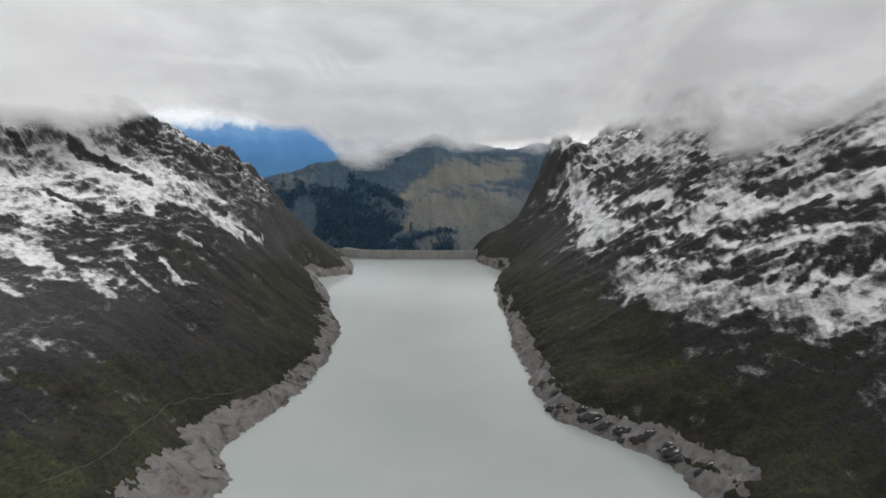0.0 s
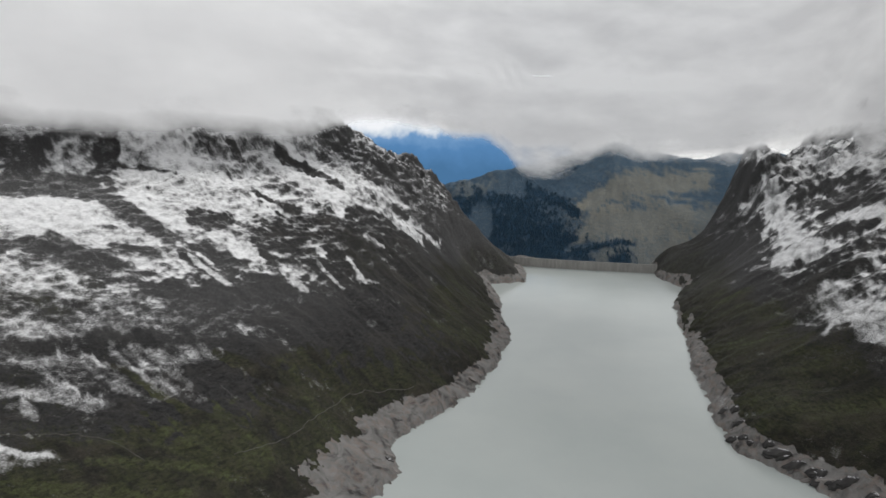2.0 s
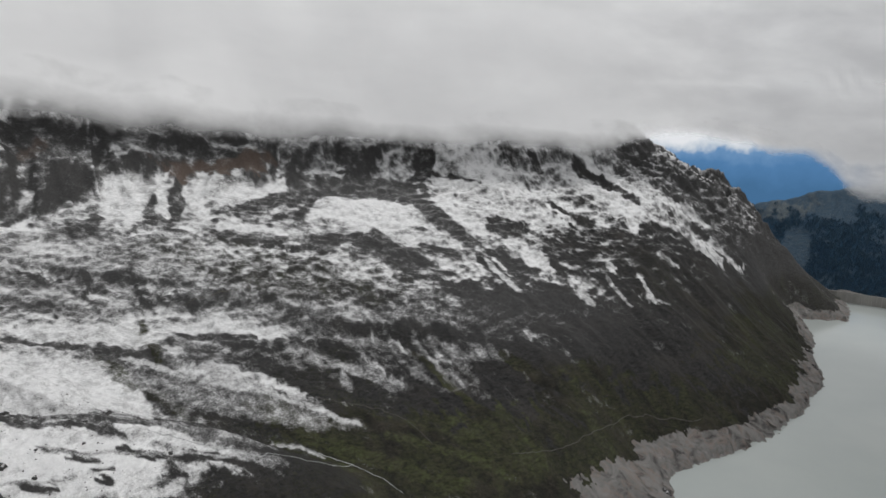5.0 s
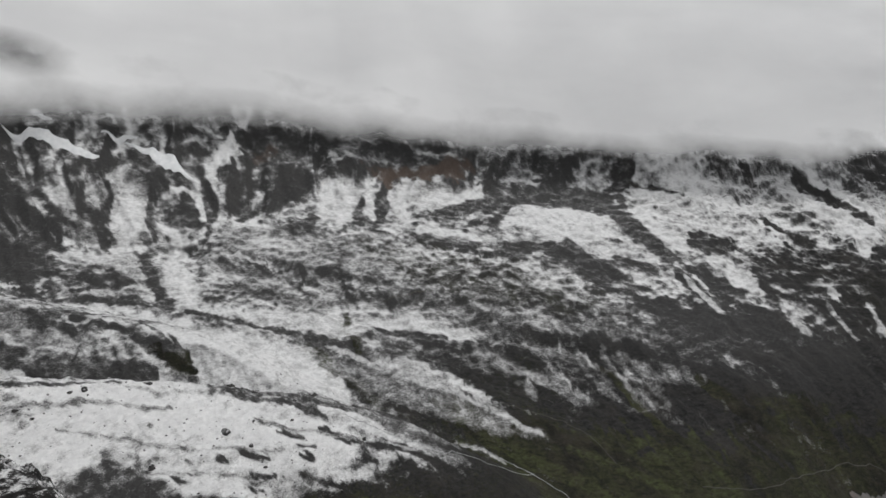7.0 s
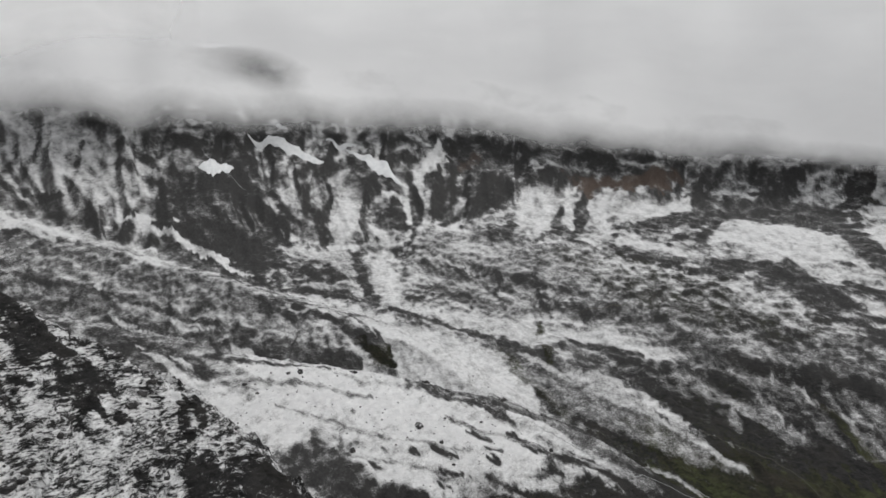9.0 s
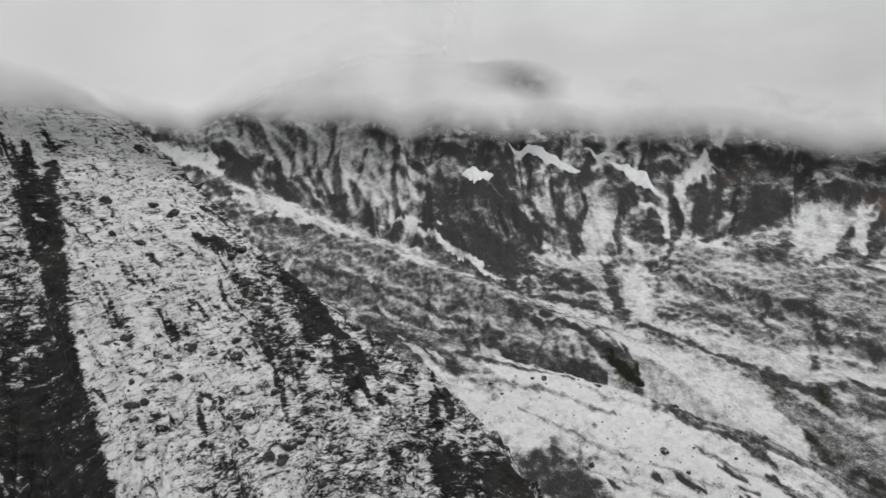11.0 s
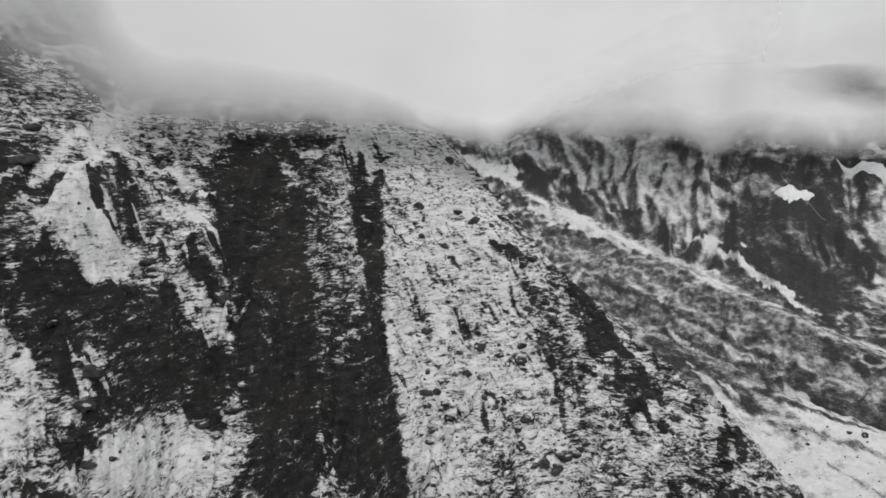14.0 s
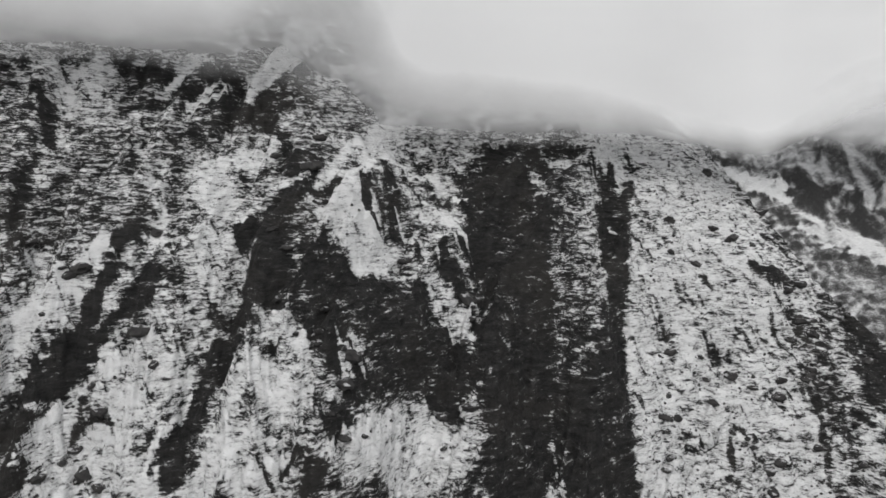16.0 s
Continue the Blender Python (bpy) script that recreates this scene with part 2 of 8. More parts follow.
def ground_material():
    m, nt, b = nodes_of("alpine_ground")
    att = nt.nodes.new("ShaderNodeAttribute"); att.attribute_name = "cover"
    sep = nt.nodes.new("ShaderNodeSeparateColor"); nt.links.new(att.outputs["Color"], sep.inputs[0])
    att2 = nt.nodes.new("ShaderNodeAttribute"); att2.attribute_name = "stone"
    sep2 = nt.nodes.new("ShaderNodeSeparateColor"); nt.links.new(att2.outputs["Color"], sep2.inputs[0])
    snow_v, grass_v, bare_v = sep.outputs
    rust_haze_v, wood_v, blue_v = sep2.outputs
    big = noise_tex(nt, 0.011, 5, 0.6)
    mid = noise_tex(nt, 0.042, 7, 0.66, (1, 1, 1.6), 0.4)
    fine = noise_tex(nt, 0.22, 5, 0.7)
    grit = noise_tex(nt, 0.075, 8, 0.74, (1, 1, 3.6), 0.4)
    fibre = noise_tex(nt, 0.15, 5, 0.68, (1, 1, 5.0), 0.3)
    # bare rock, dark to mid grey, with a warm tint in places
    rock = mixed(nt, ramp(nt, grit, [(0.34, 0.0), (0.68, 1.0)]), (0.006, 0.006, 0.0063), (0.042, 0.0412, 0.0405))
    rock = mixed(nt, ramp(nt, big, [(0.5, 0.0), (0.74, 0.4)]), rock, (0.06, 0.054, 0.047))
    rock = mixed(nt, ramp(nt, mid, [(0.45, 0.0), (0.7, 0.4)]), rock, (0.045, 0.041, 0.038))
    scree = mixed(nt, ramp(nt, fine, [(0.3, 0.0), (0.7, 1.0)]), (0.036, 0.036, 0.0365), (0.09, 0.089, 0.088))
    rock = mixed(nt, ramp(nt, rust_haze_v, [(0.0, 0.0), (0.2, 0.9)]), rock, scree)
    rock = mixed(nt, ramp(nt, rust_haze_v, [(0.3, 0.0), (0.9, 1.0)]), rock, mixed(nt, ramp(nt, fine, [(0.35, 0.0), (0.7, 1.0)]), (0.075, 0.057, 0.048), (0.16, 0.125, 0.105)))
    # turf and heath
    lush = att2.outputs["Alpha"]
    turf = mixed(nt, ramp(nt, lush, [(0.2, 0.0), (0.5, 0.4), (0.9, 1.0)]), (0.0175, 0.0168, 0.0128), (0.058, 0.066, 0.028))
    turf = mixed(nt, ramp(nt, mid, [(0.44, 0.0), (0.66, 0.5)]), turf, (0.046, 0.039, 0.029))
    turf = mixed(nt, ramp(nt, grit, [(0.42, 0.0), (0.62, 0.85)]), turf, (0.011, 0.011, 0.009))
    turf = mixed(nt, ramp(nt, big, [(0.52, 0.0), (0.72, 0.35)]), turf, (0.062, 0.052, 0.042))
    turf = mixed(nt, ramp(nt, fine, [(0.57, 0.0), (0.72, 0.5)]), turf, (0.085, 0.08, 0.068))
    gm = ramp(nt, math_node(nt, "ADD", grass_v, math_node(nt, "MULTIPLY", math_node(nt, "SUBTRACT", fine, 0.5), 0.9)), [(0.38, 0.0), (0.62, 1.0)])
    col = mixed(nt, gm, rock, turf)
    # forest floor and far pasture, the blue air haze put into their colours
    tan_v = math_node(nt, "ADD", math_node(nt, "MULTIPLY", rust_haze_v, 0.75), math_node(nt, "MULTIPLY", math_node(nt, "SUBTRACT", mid, 0.45), 0.6))
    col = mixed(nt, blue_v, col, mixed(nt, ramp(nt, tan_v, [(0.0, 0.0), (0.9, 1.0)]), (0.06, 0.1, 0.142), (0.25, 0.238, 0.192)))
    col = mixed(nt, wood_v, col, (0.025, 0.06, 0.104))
    # the drawn-down rim of the lake
    crack = noise_tex(nt, 0.028, 6, 0.62, (1, 1, 0.7), 1.0)
    pale = mixed(nt, ramp(nt, crack, [(0.34, 0.0), (0.45, 0.6), (0.62, 1.0)]), (0.045, 0.043, 0.042), (0.21, 0.204, 0.196))
    pale = mixed(nt, ramp(nt, mid, [(0.48, 0.0), (0.62, 0.55)]), pale, (0.2, 0.158, 0.135))
    pale = mixed(nt, ramp(nt, fine, [(0.58, 0.0), (0.74, 0.35)]), pale, (0.09, 0.085, 0.08))
    bm_ = ramp(nt, math_node(nt, "ADD", bare_v, math_node(nt, "MULTIPLY", math_node(nt, "SUBTRACT", mid, 0.5), 0.5)), [(0.42, 0.0), (0.58, 1.0)])
    col = mixed(nt, bm_, col, pale)
    # fresh snow, thin, blown off the stones; crisper on the near spur
    crisp = att.outputs["Alpha"]
    gain = math_node(nt, "ADD", math_node(nt, "MULTIPLY", crisp, 2.3), 0.42)
    jitter = math_node(nt, "ADD", math_node(nt, "MULTIPLY", math_node(nt, "SUBTRACT", mid, 0.5), math_node(nt, "ADD", math_node(nt, "MULTIPLY", crisp, 0.4), 0.62)), math_node(nt, "MULTIPLY", math_node(nt, "SUBTRACT", grit, 0.5), gain))
    jitter = math_node(nt, "ADD", jitter, math_node(nt, "MULTIPLY", math_node(nt, "SUBTRACT", fibre, 0.5), math_node(nt, "ADD", math_node(nt, "MULTIPLY", crisp, 1.3), 0.4)))
    speck = noise_tex(nt, 0.4, 4, 0.7, (1, 1, 2.2), 0.3)
    jitter = math_node(nt, "ADD", jitter, math_node(nt, "MULTIPLY", math_node(nt, "SUBTRACT", speck, 0.5), 0.9))
    val = math_node(nt, "ADD", snow_v, jitter)
    wide = ramp(nt, val, [(0.2, 0.0), (0.44, 0.24), (0.64, 0.66), (0.9, 1.0)])
    narrow = ramp(nt, val, [(0.38, 0.0), (0.55, 0.72), (0.85, 1.0)])
    sm = mixed(nt, math_node(nt, "ADD", math_node(nt, "MULTIPLY", crisp, 0.55), 0.12), wide, narrow)
    snow = mixed(nt, ramp(nt, grit, [(0.3, 0.0), (0.66, 1.0)]), (0.66, 0.662, 0.665), (0.9, 0.9, 0.9))
    snow = mixed(nt, ramp(nt, big, [(0.40, 0.0), (0.66, 0.24)]), snow, (0.58, 0.58, 0.585))
    col = mixed(nt, sm, col, snow)
    nt.links.new(col, b.inputs["Base Color"])
    b.inputs["Roughness"].default_value = 0.9
    b.inputs["Specular IOR Level"].default_value = 0.2
    relief = math_node(nt, "ADD", math_node(nt, "MULTIPLY", mid, math_node(nt, "SUBTRACT", 2.2, math_node(nt, "MULTIPLY", bm_, 1.2))), fine)
    bumped(nt, b, relief, 0.9, 3.5)
    return m


def water_material():
    m, nt, b = nodes_of("glacial_water")
    big = noise_tex(nt, 0.004, 4, 0.5)
    nt.links.new(mixed(nt, ramp(nt, big, [(0.35, 0.0), (0.7, 1.0)]), (0.345, 0.375, 0.362), (0.38, 0.405, 0.39)), b.inputs["Base Color"])
    b.inputs["Roughness"].default_value = 0.16
    b.inputs["IOR"].default_value = 1.33
    bumped(nt, b, noise_tex(nt, 0.12, 4, 0.6), 0.12, 0.6)
    return m


def cloud_material(name, gain, soft):
    m, nt, b = nodes_of(name)
    nt.nodes.remove(b)
    att = nt.nodes.new("ShaderNodeAttribute"); att.attribute_name = "veil"
    n1 = noise_tex(nt, 0.0042, 7, 0.58, (1, 1, 1.6), 0.25)
    n2 = noise_tex(nt, 0.022, 5, 0.6)
    puff = nt.nodes.new("ShaderNodeAttribute"); puff.attribute_name = "puff"
    v = math_node(nt, "ADD", att.outputs["Fac"], math_node(nt, "MULTIPLY", math_node(nt, "SUBTRACT", n1, 0.5), math_node(nt, "ADD", math_node(nt, "MULTIPLY", puff.outputs["Fac"], 1.3), gain)))
    v = math_node(nt, "ADD", v, math_node(nt, "MULTIPLY", math_node(nt, "SUBTRACT", n2, 0.5), 0.1))
    a = ramp(nt, v, [(0.0, 0.0), (0.5 * soft, 0.62), (soft, 1.0)])
    # the shade of thicker, greyer folds is put into the tint, in level bands
    n4 = noise_tex(nt, 0.0016, 4, 0.45, (1, 1, 2.6), 0.3)
    # the sunlit streak is a lighter tint, wherever the cloud is marked as thin
    gap = nt.nodes.new("ShaderNodeAttribute"); gap.attribute_name = "thin"
    n5 = noise_tex(nt, 0.0034, 5, 0.5, (1, 1, 2.3), 0.15)
    fold = math_node(nt, "MULTIPLY", math_node(nt, "SUBTRACT", n5, 0.5), math_node(nt, "ADD", math_node(nt, "MULTIPLY", puff.outputs["Fac"], 1.6), 0.5))
    light = math_node(nt, "ADD", math_node(nt, "ADD", ramp(nt, n4, [(0.36, 0.2), (0.66, 0.62)]), fold), math_node(nt, "MULTIPLY", gap.outputs["Fac"], 0.34))
    light.node.use_clamp = True
    tint = mixed(nt, light, (0.79, 0.79, 0.797), (1.0, 1.0, 1.0))
    di = nt.nodes.new("ShaderNodeBsdfDiffuse"); nt.links.new(tint, di.inputs[0])
    tl = nt.nodes.new("ShaderNodeBsdfTranslucent"); nt.links.new(tint, tl.inputs[0])
    mi = nt.nodes.new("ShaderNodeMixShader"); mi.inputs[0].default_value = 0.3
    nt.links.new(di.outputs[0], mi.inputs[1]); nt.links.new(tl.outputs[0], mi.inputs[2])
    tr = nt.nodes.new("ShaderNodeBsdfTransparent")
    mx = nt.nodes.new("ShaderNodeMixShader")
    nt.links.new(a, mx.inputs[0]); nt.links.new(tr.outputs[0], mx.inputs[1]); nt.links.new(mi.outputs[0], mx.inputs[2])
    nt.links.new(mx.outputs[0], nt.nodes["Material Output"].inputs[0])
    return m


def concrete_material():
    m, nt, b = nodes_of("dam_concrete")
    st = noise_tex(nt, 0.05, 6, 0.6, (1, 1, 0.2))
    nt.links.new(mixed(nt, ramp(nt, st, [(0.3, 0.0), (0.7, 1.0)]), (0.22, 0.215, 0.205), (0.33, 0.32, 0.30)), b.inputs["Base Color"])
    b.inputs["Roughness"].default_value = 0.85
    return m


def plain_material(name, a, c, scale=0.1, rough=0.9):
    m, nt, b = nodes_of(name)
    nt.links.new(mixed(nt, ramp(nt, noise_tex(nt, scale, 6, 0.65), [(0.3, 0.0), (0.7, 1.0)]), a, c), b.inputs["Base Color"])
    b.inputs["Roughness"].default_value = rough
    return m


GROUND = ground_material()
WATER = water_material()
CLOUD = cloud_material("cloud", 0.8, 1.0)
CONCRETE = concrete_material()
PALE = plain_material("pale_concrete", (0.33, 0.32, 0.30), (0.42, 0.41, 0.39))
ASPHALT = plain_material("asphalt", (0.05, 0.05, 0.05), (0.08, 0.08, 0.08))


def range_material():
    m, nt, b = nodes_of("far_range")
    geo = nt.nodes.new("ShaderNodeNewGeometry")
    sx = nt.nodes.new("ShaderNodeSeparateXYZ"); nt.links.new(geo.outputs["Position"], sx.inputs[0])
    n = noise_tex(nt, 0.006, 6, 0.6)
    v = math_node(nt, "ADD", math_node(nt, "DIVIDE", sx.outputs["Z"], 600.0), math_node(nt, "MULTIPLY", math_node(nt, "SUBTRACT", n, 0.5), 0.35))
    # air haze is put into the emission: deep blue low, white at the crest
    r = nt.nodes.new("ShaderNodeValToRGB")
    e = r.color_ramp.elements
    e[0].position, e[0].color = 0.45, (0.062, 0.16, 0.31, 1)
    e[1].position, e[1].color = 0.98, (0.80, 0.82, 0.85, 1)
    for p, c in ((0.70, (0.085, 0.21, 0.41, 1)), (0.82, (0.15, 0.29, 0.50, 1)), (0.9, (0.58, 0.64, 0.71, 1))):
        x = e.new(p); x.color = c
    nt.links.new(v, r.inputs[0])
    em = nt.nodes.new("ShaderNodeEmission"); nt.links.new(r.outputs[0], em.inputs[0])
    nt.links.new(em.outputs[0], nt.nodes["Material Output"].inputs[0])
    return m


RANGE = range_material()
FIRN = plain_material("old_snow", (0.62, 0.635, 0.65), (0.82, 0.825, 0.83), 0.06, 0.7)


def boulder_material():
    """Dark rock, dusted with snow on what faces up."""
    m, nt, b = nodes_of("boulder_rock")
    rock = mixed(nt, ramp(nt, noise_tex(nt, 0.5, 6, 0.65), [(0.3, 0.0), (0.7, 1.0)]), (0.012, 0.0115, 0.012), (0.06, 0.057, 0.055))
    geo = nt.nodes.new("ShaderNodeNewGeometry")
    sx = nt.nodes.new("ShaderNodeSeparateXYZ"); nt.links.new(geo.outputs["Normal"], sx.inputs[0])
    v = math_node(nt, "ADD", sx.outputs["Z"], math_node(nt, "MULTIPLY", math_node(nt, "SUBTRACT", noise_tex(nt, 1.6, 5, 0.7), 0.5), 1.1))
    nt.links.new(mixed(nt, ramp(nt, v, [(0.95, 0.0), (1.2, 0.6)]), rock, (0.66, 0.66, 0.665)), b.inputs["Base Color"])
    b.inputs["Roughness"].default_value = 0.9
    return m


BOULDER = boulder_material()
RIM_ROCK = plain_material("rim_rock", (0.09, 0.084, 0.08), (0.27, 0.25, 0.235), 0.12)
# distance haze is put into the needles' blue
NEEDLES = plain_material("hazy_conifer_needles", (0.025, 0.06, 0.1), (0.038, 0.082, 0.12), 0.03)
BROOK = plain_material("brook_water", (0.16, 0.17, 0.17), (0.48, 0.49, 0.49), 0.06, 0.3)
PATHWAY = plain_material("gravel_path", (0.05, 0.047, 0.04), (0.09, 0.083, 0.07), 0.1)


def sheet(name, X, Y, Z, mat, closed=False):
    """A mesh from a grid of places, rows by columns."""
    nr, nc = X.shape
    me = bpy.data.meshes.new(name)
    co = np.stack([X, Y, Z], 2).reshape(-1, 3).astype(np.float32)
    idx = np.arange(nr * nc).reshape(nr, nc)
    if closed:
        idx = np.concatenate([idx, idx[:, :1]], 1)
    q = np.stack([idx[:-1, :-1], idx[1:, :-1], idx[1:, 1:], idx[:-1, 1:]], 2).reshape(-1, 4)
    me.vertices.add(len(co)); me.vertices.foreach_set("co", co.ravel())
    me.loops.add(q.size); me.loops.foreach_set("vertex_index", q.ravel().astype(np.int32))
    me.polygons.add(len(q)); me.polygons.foreach_set("loop_start", np.arange(0, q.size, 4, dtype=np.int32))
    me.polygons.foreach_set("use_smooth", np.ones(len(q), bool))
    me.update(calc_edges=True)
    me.materials.append(mat)
    return me


def lay(me, name, rgb):
    """Four values a point, by which the ground's material tells what covers it."""
    a = me.color_attributes.new(name, "FLOAT_COLOR", "POINT")
    v = rgb.reshape(-1, 4).astype(np.float32)
    a.data.foreach_set("color", v.ravel())


# ---- ground: one sheet, finer where the land is near and open to the sky ----
GRID_AZ = np.concatenate([np.arange(-37, 176, 0.13), np.arange(176, 323, 3.0)])
GRID_R = np.concatenate([np.linspace(0.01, 380, 30), np.exp(np.arange(math.log(395), math.log(4930), 0.0042))])


def ground_grid():
    A, R = np.meshgrid(np.radians(GRID_AZ), GRID_R)
    return -R * np.sin(A), R * np.cos(A)


def window(cx, cy, reach):
    """The rows and columns of the ground's grid that lie within reach of a place."""
    r = math.hypot(cx, cy)
    i = np.searchsorted(GRID_R, ((r - reach) * 0.96, (r + reach) * 1.04))
    if reach > 0.7 * r:
        return slice(*i), slice(None)
    a = math.degrees(math.atan2(-cx, cy))
    a, half = a + 360 if a < -60 else a, math.degrees(math.asin(reach / r)) + 1.5
    return slice(*i), slice(*np.searchsorted(GRID_AZ, (a - half, a + half)))


def patch(f, x, y, n, value, cx, cy, ux, uy, vx, vy):
    """Brings the field f to a value within a ragged oval about (cx, cy) with the half axes u and v."""
    det = ux * vy - uy * vx
    if abs(det) < 1:
        return f
    w = window(cx, cy, 1.5 * math.hypot(abs(ux) + abs(vx), abs(uy) + abs(vy)))
    px, py = x[w] - cx, y[w] - cy
    a, b = (px * vy - py * vx) / det, (py * ux - px * uy) / det
    f[w] += smooth(1.3, 0.55, np.sqrt(a * a + b * b) + n[w]) * (value - f[w])
    return f


def stroke(f, x, y, n, value, width, flat, *pts):
    """Brings the field f to a value along a ragged line of plan points; on flat ground it lies broader away from the lake's head."""
    cx, cy = sum(p[0] for p in pts) / len(pts), sum(p[1] for p in pts) / len(pts)
    w = window(cx, cy, max(math.hypot(p[0] - cx, p[1] - cy) for p in pts) + 2.0 * width / min(flat, 1.0))
    r = math.hypot(cx, cy)
    ox, oy = cx / r, cy / r

    def level(px, py):
        return (px - cx) * oy - (py - cy) * ox, ((px - cx) * ox + (py - cy) * oy) * flat

    line = [level(*p) for p in pts]
    d, way, _, _ = along(*level(x[w], y[w]), line)
    t = way / sum(math.dist(p, q) for p, q in zip(line, line[1:]))
    f[w] += smooth(1.3, 0.6, d / (width * (1.05 - 0.9 * (t - 0.5) ** 2)) + 1.15 * n[w]) * (value - f[w])
    return f


def cover_of(x, y, h, i):
    """What covers the ground: snow, turf, bare rim; then rust with the paling of haze, wood and far pasture."""
    east, spur = i["east"], i["is_spur"]
    n1 = fbm(x / 420, y / 420, 4, 101)
    n2 = fbm(x / 110, y / 110, 5, 111, 0.62)
    n3 = fbm(x / 34, y / 34, 4, 131, 0.62)
    streak = ridged(i["run"] / 75, i["d"] / 420, 4, 121, 0.6)
    ledge = fbm(i["run"] / 210, i["d"] / 34 + i["run"] / 160, 4, 141, 0.6)
    line = 310 * (1 - east) + 235 * east
    snow = -0.12 + 0.66 * smooth(line - 60, line + 150, h + 70 * n1 + 22 * streak) + 0.3 * n2
    snow = snow + 0.25 * ledge * east * smooth(120, 260, h) + 0.12 * (streak - 0.6) * (1 - east) * smooth(200, 330, h)
    away = np.hypot(x, y)
    corrie = smooth(-560, -820, x - 0.2 * y) * smooth(1900, 1400, y + 0.3 * x + 300) * (1 - spur) * smooth(165, 260, h + 40 * n1)
    snow = snow + corrie * (0.42 - 0.66 * smooth(line - 60, line + 150, h + 70 * n1) * 0.9)
    snow = snow * (1 - spur) + spur * (0.49 + 0.3 * n2 + 0.12 * n1)
    tier = fbm(i["round_"] * 26, (h + 0.12 * i["away"] + 14 * n2) / (13 - 3 * spur), 4, 151, 0.6)
    fall = ridged(i["run"] / 30 + 0.5 * n2, i["d"] / 300, 3, 161, 0.6) - 0.7
    snow = snow + 0.05 * fall * (1 - spur) * (1 - corrie) * smooth(180, 330, h)
    snow = snow + np.clip(0.35 * (0.66 + 0.34 * spur - i["steep"]), -0.2, 0.14) * smooth(150, 300, h) * (1 - 0.6 * spur) + np.clip(0.05 * i["hollow"], -0.2, 0.2) * (1 - 0.7 * spur)
    turf = smooth(230, 110, h + 60 * n1 + 30 * n2) * (1 - smooth(0.6, 1.0, np.abs(n2)))
    turf = np.maximum(turf, 0.42 * smooth(420, 250, h + 80 * n1)) * (1 - 0.6 * corrie)
    # northwards less turf and paler rock: haze put into the ground's colour
    north = smooth(1800, 2700, y) * (1 - i["is_far"])
    turf = turf * (1 - spur) * (1 - 0.5 * north)
    rust_haze = np.maximum(0.15 * corrie, 0.16 * north)
    woods = 0 * x
    green = 0 * x
    comb = 0 * x
    apron = 0 * x
    grain = spur * (0.6 * tier + 0.4 * n3) + (1 - spur) * (corrie * (0.6 * tier + 0.4 * n3) + (1 - corrie) * ((1 - east) * (0.3 * fall + 0.45 * tier + 0.45 * n3) + east * (0.9 * ledge + 0.45 * n3)))
    rag = 0.2 * n2 + grain * (1 - 0.4 * spur - 0.35 * corrie)
    # outlines wander
    side, out = away * 0.011 * fbm(x / 60, y / 60, 4, 181, 0.6), away * (0.02 - 0.008 * spur) * fbm(x / 75, y / 75, 4, 185, 0.6)
    u, v = x + (side * y - out * x) / np.maximum(away, 1), y - (side * x + out * y) / np.maximum(away, 1)
    # patches begin
    snow = patch(snow, u, v, rag, 0.1, 464, 2051, 5, -435, -61, -3)
    snow = patch(snow, u, v, rag, 0.05, 454, 2977, -31, -757, -62, 102)
    snow = patch(snow, u, v, rag, 0.38, 786, 2524, 103, -674, -78, -276)
    snow = patch(snow, u, v, rag, 0.5, 889, 1746, 156, -397, -66, -168)
    snow = patch(snow, u, v, rag, 0.45, 814, 1463, 116, -242, -41, -76)
    snow = patch(snow, u, v, rag, 0.82, 567, 2634, -11, -515, -40, -34)
    snow = patch(snow, u, v, rag, 0.88, 543, 2255, 63, -91, -3, -54)
    snow = patch(snow, u, v, rag, 0.9, 698, 2198, 27, -153, -12, -39)
    snow = patch(snow, u, v, rag, 0.85, 799, 1841, 100, -173, -25, -80)
    snow = patch(snow, u, v, rag, 0.92, 941, 1512, 50, -22, -5, -23)
    snow = patch(snow, u, v, rag, 0.62, 555, 1699, 46, -260, -33, -60)
    snow = patch(snow, u, v, rag, 0.66, 702, 1531, 109, -119, -19, -63)
    snow = patch(snow, u, v, rag, 0.66, 796, 1301, 56, -113, -17, -23)
    snow = patch(snow, u, v, rag, 0.5, 587, 1457, 53, -105, -12, -19)
    snow = patch(snow, u, v, rag, 0.72, 844, 2769, 34, -612, -45, -146)
    snow = patch(snow, u, v, rag, 0.9, 980, 3174, -30, -537, -61, -156)
    snow = patch(snow, u, v, rag, 0.85, 950, 1987, 58, -46, -7, -34)
    snow = patch(snow, u, v, rag, 0.6, 1071, 1774, 73, -26, -31, -84)
    snow = patch(snow, u, v, rag, 0.05, 718, 2532, 23, -218, -34, -112)
    snow = patch(snow, u, v, rag, 0.05, 861, 1767, 27, -85, -21, -51)
    snow = patch(snow, u, v, rag, 0.05, 995, 1626, 47, -64, -13, -32)
    snow = patch(snow, u, v, rag, 0.05, 934, 2119, 20, -99, -28, -76)
    snow = patch(snow, u, v, rag, 0.1, 763, 2019, 15, -116, -8, -18)
    snow = patch(snow, u, v, rag, 0.08, 766, 1605, 63, -25, -5, -24)
    snow = patch(snow, u, v, rag, 0.1, 793, 2016, -18, -279, -14, -9)
    snow = patch(snow, u, v, rag, 0.15, 880, 1507, 39, -123, -12, -19)
    snow = patch(snow, u, v, rag, 0.1, 516, 2023, 68, -65, -7, -72)
